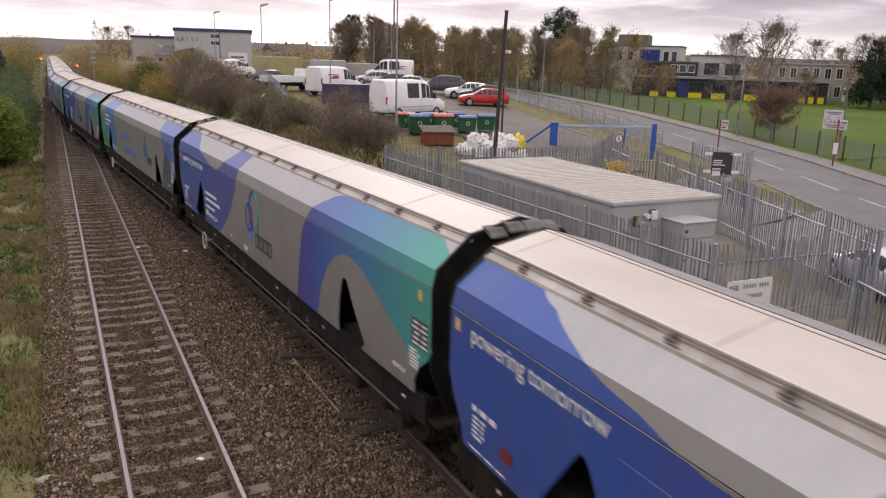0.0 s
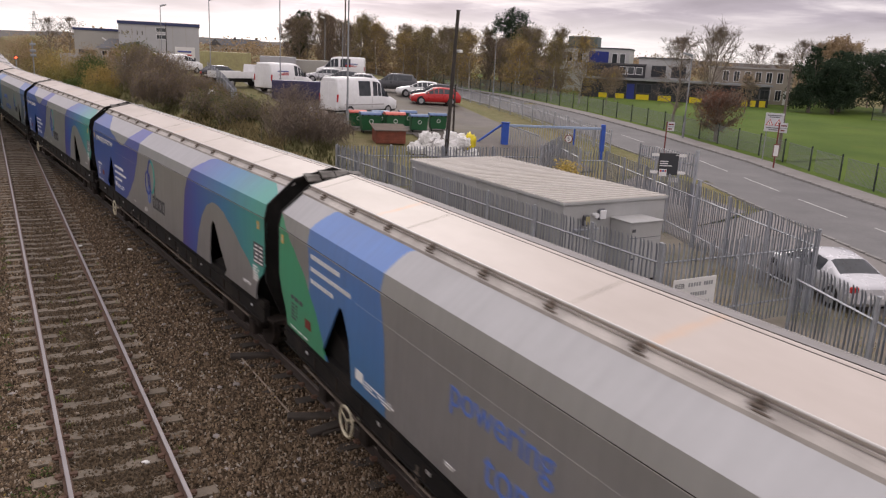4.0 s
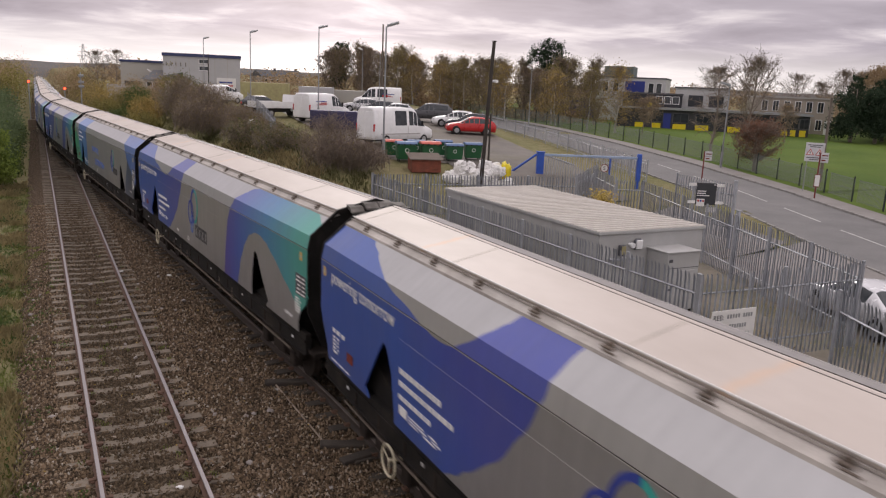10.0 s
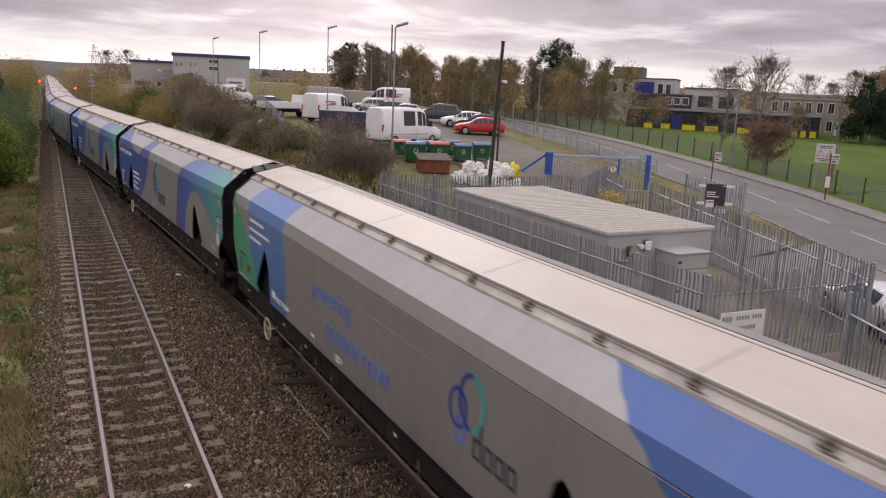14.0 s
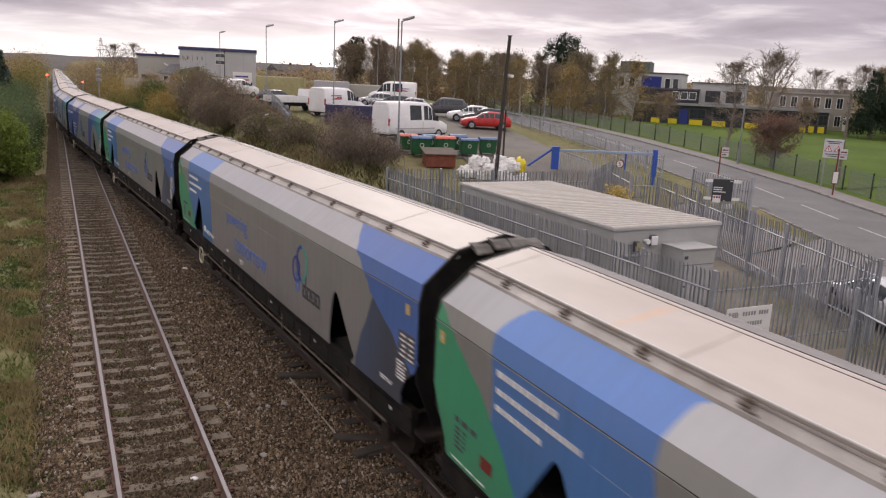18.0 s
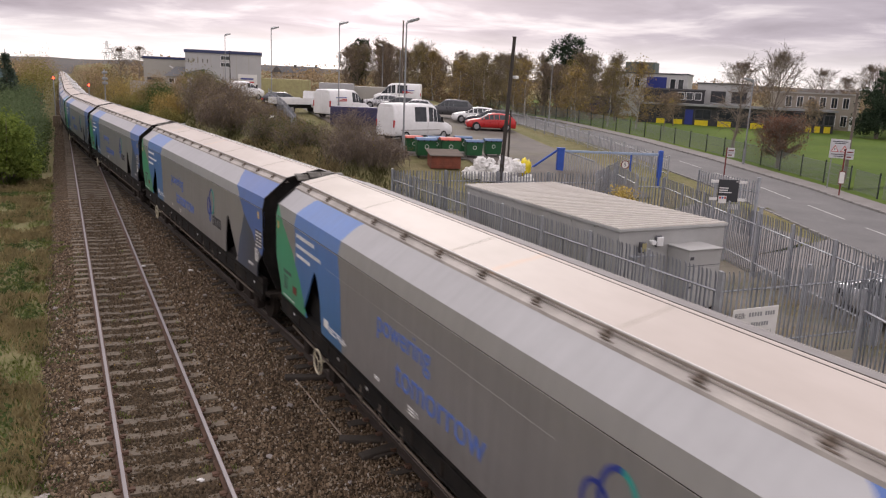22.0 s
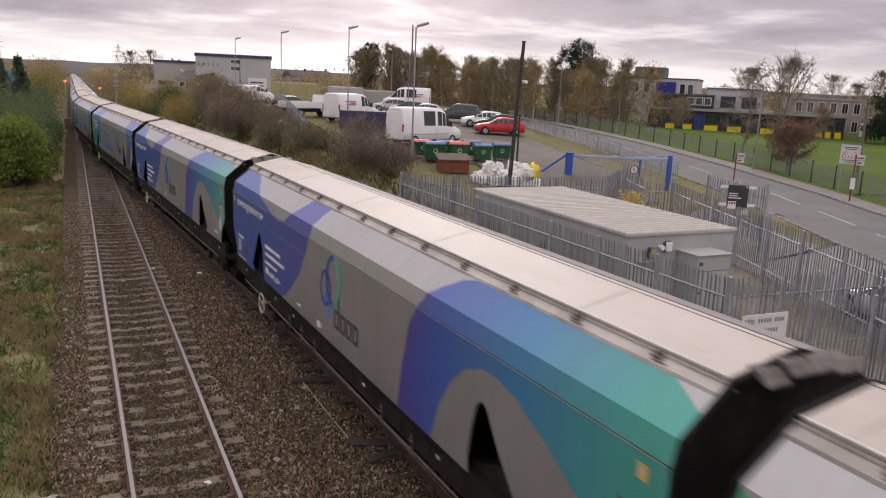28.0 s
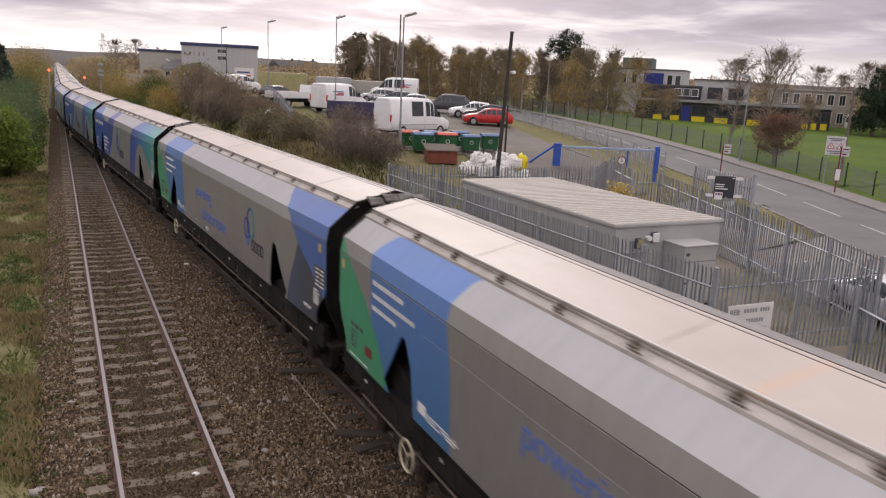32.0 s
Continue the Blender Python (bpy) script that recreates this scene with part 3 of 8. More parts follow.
# ---------------------------------------------------------------- the lie of the land
NEAR_X = 1.302          # middle of the single line on which the camera looks down
YARD = [(-60, -0.45), (29, -0.42), (35.5, 0.3), (39, 1.2), (43, 1.75), (50, 2.0), (61, 2.7), (78, 3.3), (98, 3.55), (150, 3.6), (300, 3.0), (900, 8.0)]
ROADZ = [(-60, -0.6), (8, -0.35), (20, 0.0), (30, 0.3), (41, 0.7), (60, 1.5), (80, 2.2), (130, 2.8), (300, 3.0), (900, 8.0)]


def land(x, y):
    """Height of the ground."""
    yard, lane = lerp_table(YARD, y), lerp_table(ROADZ, y)
    field = lane * 0.6 + 0.45 + 0.006 * max(0, x - 45)
    right = yard + (lane - yard) * step(28, 34, x - 0.30 * max(0, y - 36))
    right += (field - right) * step(44, 50, x - 0.22 * max(0, min(60, y - 30)))
    bank = step(8.6, 13.0 + 2.0 * step(32, 40, y), x)
    left = -0.42 + 0.35 * step(-2.0, -9.0, x) if x < -2 else -0.42
    z = -0.42 + (right + 0.42) * bank if x > 0 else left
    far = step(180, 420, y)
    return z + far * (4.5 + 0.010 * (y - 180) - z) * step(6, 40, abs(x - NEAR_X)) * 0.7


PATH_Y = [-60, -30, -6, 5, 13.7, 23, 33, 42, 51.8, 60, 69, 78, 88, 100, 460]
PATH_X = [5.0, 5.4, 5.74, 5.91, 5.88, 5.31, 4.645, 3.955, 3.14, 2.53, 1.9, 1.5, 1.33, 1.302, 1.302]
_y = np.arange(-70, 460, 0.5)
_k = np.exp(-np.linspace(-2, 2, 25) ** 2)
_x = np.convolve(np.pad(np.interp(_y, PATH_Y, PATH_X), 12, "edge"), _k / _k.sum(), "valid")
_s = np.r_[0, np.cumsum(np.hypot(np.diff(_x), np.diff(_y)))]
_s -= np.interp(0, _y, _s)


def line_x(y):
    return float(np.interp(y, _y, _x))


def on_line(s):
    y = float(np.interp(s, _s, _y))
    return line_x(y), y

# ---------------------------------------------------------------- ground, tracks, road
def sheet(name, xs, ys, zf, material, label="", kind="structure"):
    xs, ys = list(xs), list(ys)
    vs = [(x, y, zf(x, y)) for y in ys for x in xs]
    nx = len(xs)
    fs = [(j * nx + i, j * nx + i + 1, (j + 1) * nx + i + 1, (j + 1) * nx + i) for j in range(len(ys) - 1) for i in range(nx - 1)]
    return smooth(raw(name, vs, fs, material, label=label, kind=kind))


def wob(x, y):
    return noise.noise(Vector((x * 0.5, y * 0.5, 0))) * 0.06 + noise.noise(Vector((x * 0.12, y * 0.12, 3))) * 0.10


def ground_z(x, y):
    z = land(x, y)
    if x < -1.8 or (x > 9.5 and not (12 < x < 46 and y < 60)):
        z += wob(x, y)
    return z


gx = [-900, -500, -260, -140, -80, -50] + list(np.arange(-34, -6, 2.0)) + list(np.arange(-6, 62, 0.9)) + list(np.arange(62, 130, 4.0)) + [150, 190, 260, 400, 700, 1200]
gy = [-120, -60, -30] + list(np.arange(-14, 110, 1.1)) + list(np.arange(112, 200, 5.0)) + [220, 260, 320, 420, 560, 760, 1100, 1600, 2400]
tagged(sheet("ground", gx, gy, ground_z, M["ground"], "rough autumn ground of grass, earth and leaf litter"), category="ground")


def ribbon(name, centre, half, zf, material, label, lift=0.0, kind="structure", rows=None):
    """A strip of ground cover along a polyline of (x, y), with its cross section at the offsets given."""
    pts = [Vector(p) for p in centre]
    dense = []
    for a, b in zip(pts, pts[1:]):
        n = max(1, int((b - a).length / 1.2))
        dense += [a.lerp(b, i / n) for i in range(n)]
    dense.append(pts[-1])
    offs = rows or list(np.linspace(-half, half, max(3, int(half * 2 / 1.0) + 1)))
    vs = []
    for i, p in enumerate(dense):
        t = (dense[min(i + 1, len(dense) - 1)] - dense[max(i - 1, 0)]).normalized()
        side = Vector((t.y, -t.x))
        for o in offs:
            q = p + side * o
            vs.append((q.x, q.y, zf(q.x, q.y) + lift))
    n = len(offs)
    fs = [(j * n + i, j * n + i + 1, (j + 1) * n + i + 1, (j + 1) * n + i) for j in range(len(dense) - 1) for i in range(n - 1)]
    return smooth(raw(name, vs, fs, material, label=label, kind=kind))


# ballast bed with shoulders, under both lines
def bed_z(x, y):
    e = line_x(y)
    edge = max(abs(x - NEAR_X) - 1.45, 0) if x < NEAR_X else max(x - (e + 1.9), 0)
    hump = -0.200 - 0.30 * min(1.0, edge / 0.8)
    return hump + 0.035 * noise.noise(Vector((x * 2.2, y * 2.2, 5))) + 0.02 * noise.noise(Vector((x * 6, y * 6, 1)))


by = list(np.arange(-12, 60, 0.3)) + list(np.arange(60, 150, 1.5)) + list(np.arange(150, 460, 10))
bvs, bfs, cols = [], [], 40
for y in by:
    a, b = NEAR_X - 2.75, line_x(y) + 2.9
    bvs += [(a + (b - a) * i / (cols - 1), y, bed_z(a + (b - a) * i / (cols - 1), y)) for i in range(cols)]
bfs = [(j * cols + i, j * cols + i + 1, (j + 1) * cols + i + 1, (j + 1) * cols + i) for j in range(len(by) - 1) for i in range(cols - 1)]
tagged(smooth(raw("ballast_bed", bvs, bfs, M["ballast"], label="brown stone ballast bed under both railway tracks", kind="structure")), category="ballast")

RAIL = [(-0.07, -0.16), (0.07, -0.16), (0.07, -0.145), (0.012, -0.12), (0.012, -0.045), (0.036, -0.035), (0.036, -0.006), (0.028, 0.0), (-0.028, 0.0), (-0.036, -0.006), (-0.036, -0.035), (-0.012, -0.045), (-0.012, -0.12), (-0.07, -0.145)]


def rail(parent, xf, y0, y1, dy):
    ys = list(np.arange(y0, y1, dy)) + [y1]
    vs, fs = [], []
    n = len(RAIL)
    for y in ys:
        vs += [(xf(y) + a, y, b) for a, b in RAIL]
    for j in range(len(ys) - 1):
        fs += [(j * n + i, j * n + (i + 1) % n, (j + 1) * n + (i + 1) % n, (j + 1) * n + i) for i in range(n)]
    ob = raw("rail", vs, fs, M["railside" if xf(0) < 4 else "oilrail"], parent)
    ob.data.materials.append(M["railtop" if xf(0) < 4 else "wheelsteel"])
    for p in ob.data.polygons:
        if p.index % n in (7, 8):
            p.material_index = 1
    return ob


def sleeper_mesh(length, width, name):
    bm = bmesh.new()
    h = length / 2
    prof = [(-h, -0.34), (h, -0.34), (h, -0.18), (h - 0.03, -0.165), (0.5, -0.165), (0.35, -0.185), (-0.35, -0.185), (-0.5, -0.165), (-h + 0.03, -0.165), (-h, -0.18)]
    prism(bm, prof, -width / 2, width / 2)
    return bm


def track(name, xf, y0, y1, dense_to, label, stock="sleeper"):
    t = thing(name, label=label, category="railway track", kind="structure")
    step_y = 2.0 if xf is not near_x else 30.0
    for side in (-0.7535, 0.7535):
        rail(t, lambda y, s=side: xf(y) + s, y0, y1, step_y)
    me = mesh_of(sleeper_mesh(2.5, 0.24, "sleeper"), "sleeper", M[stock])
    rng = random.Random(4)
    clip = mesh_of(boxes((-0.06, 0.06, -0.05, 0.05, -0.165, -0.115), (-0.03, 0.03, -0.09, -0.05, -0.165, -0.13), bevel=0.008), "rail_clip", M["railside"])
    y = y0 + 0.2
    i = 0
    while y < dense_to:
        ob = part("sleeper", me, None, t)
        ang = -math.atan((xf(y + 0.5) - xf(y - 0.5)))
        ob.matrix_local = pose(xf(y) + rng.uniform(-0.02, 0.02), y + rng.uniform(-0.02, 0.02), rng.uniform(-0.014, 0.006), 0, rng.uniform(-0.4, 0.4), math.degrees(ang) + rng.uniform(-0.8, 0.8))
        if y < 17:
            for s in (-0.7535, 0.7535):
                for o in (-0.10, 0.10):
                    c = part("rail_clip", clip, None, t)
                    c.matrix_local = pose(xf(y) + s + o, y, 0)
        y += 0.66
        i += 1
    return t


def near_x(y):
    return NEAR_X


track("railway_track", near_x, -12, 440, 118, "worn single railway line, shiny rails on concrete sleepers")
track("diverging_track", line_x, -40, 92, 62, "railway line that curves in to join the other line", "timber")


# road, pavement, lawn and yards
ROAD = [(20.9, -9), (27.5, 6), (34.2, 21.3), (36.6, 26.5), (40.3, 34.8), (44.2, 47), (47.2, 60), (49.5, 74), (51.0, 95), (52, 130), (52, 200)]


def road_z(x, y):
    return lerp_table(ROADZ, y)


tagged(ribbon("road", ROAD, 3.4, lambda x, y: max(land(x, y), road_z(x, y)), M["road"], "grey asphalt road with worn centre line", 0.05), category="road")


def offset_line(pts, d):
    out = []
    for i, p in enumerate(pts):
        a, b = Vector(pts[max(i - 1, 0)]), Vector(pts[min(i + 1, len(pts) - 1)])
        t = (b - a).normalized()
        out.append((p[0] + t.y * d, p[1] - t.x * d))
    return out


PAVE = offset_line(ROAD, 4.35)
tagged(ribbon("pavement", PAVE, 0.85, lambda x, y: max(land(x, y), road_z(x, y)), M["pave"], "grey tarmac footway along the road", 0.15), category="pavement")
tagged(ribbon("lawn", offset_line(ROAD, 34), 28.8, lambda x, y: max(land(x, y), road_z(x, y) if x < 48 else -9), M["lawn"], "bright green mown school field", 0.11), category="lawn")


def kerbs(line, y0, y1, rise=0.17, deep=0.15):
    t = thing("kerb", label="row of concrete kerb stones beside the road", category="kerb", kind="structure")
    me = mesh_of(boxes((-0.06, 0.06, -0.45, 0.45, -deep, 0.0), bevel=0.015), "kerb_stone", M["kerb"])
    pts = [Vector(p) for p in line]
    for a, b in zip(pts, pts[1:]):
        n = max(1, int((b - a).length / 0.915))
        for i in range(n):
            p = a.lerp(b, (i + 0.5) / n)
            if y0 < p.y < y1:
                ob = part("kerb_stone", me, None, t)
                d = b - a
                ob.matrix_local = pose(p.x, p.y, max(land(p.x, p.y), road_z(p.x, p.y)) + rise, 0, 0, math.degrees(math.atan2(-d.x, d.y)))
    return t


kerbs(offset_line(ROAD, 3.47), 15, 75)
kerbs(offset_line(ROAD, -3.45), 12, 44, 0.09, 0.45)


def centre_marks():
    pts = [Vector(p) for p in ROAD]
    t = thing("road_marking", label="broken white centre line painted on the road", category="road marking", kind="structure")
    me = {}
    s, acc = 0.0, []
    for a, b in zip(pts, pts[1:]):
        acc.append((s, a, b)); s += (b - a).length
    d = 2.0
    while d < 90:
        for s0, a, b in acc:
            if s0 <= d < s0 + (b - a).length:
                dirn = (b - a).normalized()
                p = a + dirn * (d - s0)
                vs, q = [], Vector((dirn.y, -dirn.x))
                for k in range(5):
                    c = p + dirn * k
                    for o in (-0.055, 0.055):
                        e = c + q * o
                        vs.append((e.x, e.y, max(land(e.x, e.y), road_z(e.x, e.y)) + 0.058))
                raw("dash", vs, [(2 * k, 2 * k + 1, 2 * k + 3, 2 * k + 2) for k in range(4)], M["paint"], t)
        d += 6.0


centre_marks()


def patch(name, poly, material, label, lift, category, rise=False):
    """A flat yard inside a four-cornered outline, laid on the land."""
    a, b, c, d = [Vector(p) for p in poly]
    n = 26
    vs = []
    for j in range(n + 1):
        for i in range(n + 1):
            p = a.lerp(b, i / n).lerp(d.lerp(c, i / n), j / n)
            up = max(0.0, road_z(p.x, p.y) + 0.04 - lift - land(p.x, p.y)) * (i / n) ** 2 if rise else 0.0
            vs.append((p.x, p.y, land(p.x, p.y) + lift + up))
    fs = [(j * (n + 1) + i, j * (n + 1) + i + 1, (j + 1) * (n + 1) + i + 1, (j + 1) * (n + 1) + i) for j in range(n) for i in range(n)]
    return tagged(smooth(raw(name, vs, fs, material, label=label, kind="structure")), category=category)


patch("compound_ground", [(13.6, 3), (19.6, 3), (27.5, 33.0), (14.4, 33.0)], M["gravel"], "worn gravel and weeds inside the fenced compound", 0.03, "yard")
patch("lane_mouth", [(19.9, 3), (22.7, 3), (31.0, 22.6), (24.5, 22.6)], M["pave"], "pale tarmac apron beside the road", 0.045, "apron", True)
patch("gate_apron", [(24.6, 22.65), (29.8, 22.65), (31.2, 31.2), (27.6, 31.2)], M["pave"], "pale tarmac before the site gates", 0.046, "apron", True)
patch("verge", [(29.5, 22.0), (31.0, 21.2), (34.9, 30.0), (31.0, 31.4)], M["ground"], "rough grass verge with fallen leaves beside the road", 0.05, "verge", True)
patch("car_park", [(17.5, 44), (31, 39), (39.5, 77), (24, 96)], M["carpark"], "grey tarmac car park", 0.05, "car park")
patch("access_lane", [(21.5, 36), (30.5, 34), (33.5, 44), (23.0, 44)], M["carpark"], "pale tarmac access lane to the gate", 0.07, "lane")

# ---------------------------------------------------------------- the train
PITCH, HALF = 18.3, 8.76
SIDE, SHOULDER = 1.42, 3.20


def wagon_side(sign):
    """Side sheet with the two tapering openings near its ends."""
    bm = bmesh.new()
    x, zb, zt = sign * SIDE, 1.42, SHOULDER
    front = [(6.50, 1.56), (6.18, 2.02), (5.87, 2.47), (5.76, 2.55), (5.64, 2.46), (5.44, 2.14), (5.32, 1.60), (5.30, zb)]
    rear = [(-5.21, zb), (-5.19, 1.60), (-5.26, 2.05), (-5.36, 2.42), (-5.50, 2.53), (-5.63, 2.46), (-5.98, 2.00), (-6.40, 1.57)]
    plates = [[(HALF, 2.3), (HALF, zt), (6.50, zt), (6.50, 1.56), (6.32, zb), (HALF - 0.48, zb), (HALF - 0.40, 1.66), (HALF - 0.18, 1.97)],
              [(5.30, zb), (5.30, zt), (-5.19, zt), (-5.19, 1.60), (-5.21, zb)],
              [(-6.40, 1.57), (-6.40, zt), (-HALF, zt), (-HALF, 2.3), (-HALF + 0.12, 2.08), (-HALF + 0.42, 1.85), (-HALF + 0.54, 1.62), (-HALF + 0.52, zb), (-6.25, zb)]]
    for edge in (front, rear[1:]):
        for a, b in zip(edge, edge[1:]):
            plates.append([a, (a[0], zt), (b[0], zt), b])
    for p in plates:
        bm.faces.new([bm.verts.new((x, u, z)) for u, z in p])
    bmesh.ops.remove_doubles(bm, verts=bm.verts, dist=0.001)
    bmesh.ops.solidify(bm, geom=bm.faces[:], thickness=0.03)
    over = max(abs(v.co.x) for v in bm.verts) - SIDE
    if over > 0.01:
        bmesh.ops.translate(bm, verts=bm.verts, vec=(-sign * over, 0, 0))
    return bm


def panel(pts, y0, y1, thick=0.03, cuts=1):
    """A long folded sheet: outline points (x, z) drawn along y, with thickness downwards."""
    bm = bmesh.new()
    low = [(x * 0.98, z - thick) for x, z in pts]
    prism(bm, list(pts) + low[::-1], y0, y1)
    return bm


def bar_rows(x, u0, u1, z0, z1, rows, fill=0.45, word=0.22):
    """Lines of small unreadable print as raised bars, broken into words."""
    bm = bmesh.new()
    h = (z1 - z0) / rows
    rng = random.Random(int(u0 * 100) + rows)
    for i in range(rows):
        e = u1 + (u0 - u1) * rng.uniform(0.0, 0.2)
        a = u0
        while a > e + 0.03:
            b = max(e, a - word * rng.uniform(0.5, 1.5))
            box(bm, x - 0.006, x + 0.001, b, a, z1 - (i + fill) * h, z1 - i * h)
            a = b - word * 0.32
    return bm


def build_wagon(kind):
    label = ("hopper wagon in grey with blue wave and teal end" if kind == "wave" else "grey hopper wagon with green and blue ends, pale roof")
    w = thing("hopper_wagon", label=label, category="wagon", group="wagons of the train")
    skin = M[kind]
    for s in (-1, 1):
        e = 0.05 if s > 0 else 0.0      # the far half of the roof is the steeper one
        part("side", wagon_side(s), skin, w)
        part("shoulder", panel([(s * SIDE, SHOULDER), (s * 1.36, 3.47), (s * 0.96, 3.80 - e)], -HALF, HALF), skin, w)
        part("seam", boxes((s * SIDE - 0.008, s * SIDE + 0.008, -HALF, HALF, 3.194, 3.200)), M["seam"], w)
        part("seam_gap", boxes((s * 1.416 - 0.007, s * 1.416 + 0.007, -HALF, HALF, 3.202, 3.211)), M["under"], w)
        part("sheet_joint", boxes((s * SIDE - 0.002, s * SIDE + 0.002, -2.6, 5.2, 2.786, 2.789)), M["seam"], w)
        part("roof_channel", panel([(s * 0.965, 3.795 - e), (s * 0.955, 3.835 - e), (s * 0.90, 3.865 - e), (s * 0.80, 3.905 - e)], -HALF, HALF, 0.05), M["channel"], w)
        part("roof_rail", boxes((s * 0.835 - 0.012, s * 0.835 + 0.012, -HALF, HALF, 3.895 - e, 3.918 - e)), M["channel"], w)
        # far cover and lip carry their shade as a darker grey
        part("roof_cover", panel([(s * 0.82, 3.945 - e), (s * 0.79, 3.965 - e), (s * 0.06, 4.13)], -HALF + 0.05, HALF - 0.05, 0.04), M["roof"] if s < 0 else M["roofshade"], w)
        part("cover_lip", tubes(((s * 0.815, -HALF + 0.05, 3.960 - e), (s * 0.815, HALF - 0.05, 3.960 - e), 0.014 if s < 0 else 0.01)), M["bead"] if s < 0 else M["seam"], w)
        for i in range(13):
            y = -7.88 + i * 1.313
            part("latch", boxes((s * 0.885 - 0.03, s * 0.885 + 0.03, y - 0.08, y + 0.08, 3.865 - e, 3.895 - e), (s * 0.85 - 0.025, s * 0.85 + 0.025, y - 0.05, y + 0.05, 3.885 - e, 3.935 - e), (s * 0.93 - 0.012, s * 0.93 + 0.012, y - 0.16, y + 0.04, 3.845 - e, 3.865 - e), bevel=0.008), M["groove"], w)
    part("ridge", panel([(-0.045, 4.125), (-0.02, 4.138), (0.02, 4.138), (0.045, 4.125)], -HALF + 0.05, HALF - 0.05), M["roof"], w)
    for x in (-0.055, 0.055):
        part("ridge_gap", boxes((x - 0.007, x + 0.007, -HALF + 0.05, HALF - 0.05, 4.105, 4.132)), M["under"], w)
    for y in (8.3, 4.82, 1.1, -2.7, -6.5):
        part("cover_joint", panel([(-0.80, 3.966), (-0.45, 4.045), (-0.06, 4.133)], y - 0.02, y + 0.02, 0.004), M["jointgrey"], w)
    # sloping plates that close the roof at the trailing end
    for i in range(4):
        x = -0.62 + i * 0.31
        hood, drop = bmesh.new(), 0.055 * abs(i - 1.5)
        prism(hood, [(-HALF + 0.04, 4.135 - drop), (-HALF - 0.10, 4.10 - drop), (-HALF - 0.20, 4.02 - drop), (-HALF - 0.20, 3.99 - drop), (-HALF + 0.04, 4.09 - drop)], x + 0.012, x + 0.298, "x")
        part("end_hood", hood, M["hoodgrey"], w, "grimy grey steel closing plate")
    for s in (-1, 1):
        bm = bmesh.new()
        prof = [(-SIDE, 1.95), (-SIDE, SHOULDER), (-1.36, 3.46), (-0.96, 3.79), (-0.81, 3.91), (0, 4.11), (0.81, 3.86), (0.96, 3.74), (1.36, 3.46), (SIDE, SHOULDER), (SIDE, 1.95), (1.1, 1.2), (-1.1, 1.2)]
        prism(bm, [(x * 0.985, z - 0.01) for x, z in prof], s * (HALF - 0.10), s * (HALF - 0.04))
        part("end_wall", bm, M["black"], w)
        part("end_rim", panel([(-SIDE, 2.3), (-SIDE - 0.010, SHOULDER), (-1.37, 3.485), (-0.97, 3.825), (-0.81, 3.96), (0, 4.155), (0.81, 3.91), (0.97, 3.775), (1.37, 3.485), (SIDE + 0.010, SHOULDER), (SIDE, 2.3)], s * HALF - 0.02, s * HALF + 0.03, 0.06), M["black"], w)
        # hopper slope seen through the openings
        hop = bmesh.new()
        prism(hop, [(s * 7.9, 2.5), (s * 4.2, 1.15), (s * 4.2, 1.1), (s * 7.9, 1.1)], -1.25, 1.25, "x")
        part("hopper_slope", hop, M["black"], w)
        part("air_tank", tubes(((-1.05, s * 6.3, 1.55), (-0.45, s * 6.3, 1.55), 0.17), n=12), M["polegrey"], w, "pale grey air tank")
        for x in (-0.9, 0.9):
            part("buffer", tubes(((x, s * (HALF - 0.1), 1.06), (x, s * (HALF + 0.2), 1.06), 0.09), ((x, s * (HALF + 0.2), 1.06), (x, s * (HALF + 0.225), 1.06), 0.20), n=12), M["under"], w)
        part("coupling", boxes((-0.08, 0.08, s * 9.0 - 0.28, s * 9.0 + 0.28, 0.92, 1.02), bevel=0.02), M["under"], w)
        part("end_platform", boxes((-1.3, 1.3, s * 8.45 - 0.4, s * 8.45 + 0.4, 1.02, 1.10)), M["under"], w)
        # bogie
        b = part("bogie", boxes((-1.12, -0.98, s * 6.3 - 1.25, s * 6.3 + 1.25, 0.52, 0.72), (0.98, 1.12, s * 6.3 - 1.25, s * 6.3 + 1.25, 0.52, 0.72), (-1.1, 1.1, s * 6.3 - 0.2, s * 6.3 + 0.2, 0.45, 0.85), (-1.15, -0.95, s * 6.3 - 0.35, s * 6.3 + 0.35, 0.36, 0.78), (0.95, 1.15, s * 6.3 - 0.35, s * 6.3 + 0.35, 0.36, 0.78), bevel=0.03), M["under"], w)
        for dy in (-0.9, 0.9):
            for x in (-0.75, 0.75):
                o = 1 if x > 0 else -1
                part("wheel", tubes(((x - 0.06, s * 6.3 + dy, 0.445), (x + 0.06, s * 6.3 + dy, 0.445), 0.445), ((x - o * 0.05 - 0.02, s * 6.3 + dy, 0.445), (x - o * 0.05 + 0.02, s * 6.3 + dy, 0.445), 0.472), ((x, s * 6.3 + dy, 0.445), (x + o * 0.36, s * 6.3 + dy, 0.445), 0.10), n=20), M["under"], b)
            part("axle", tubes(((-0.7, s * 6.3 + dy, 0.445), (0.7, s * 6.3 + dy, 0.445), 0.075)), M["under"], b)
            for x in (-1.06, 1.06):
                part("axlebox", boxes((x - 0.11, x + 0.11, s * 6.3 + dy - 0.16, s * 6.3 + dy + 0.16, 0.30, 0.62), bevel=0.03), M["under"], b)
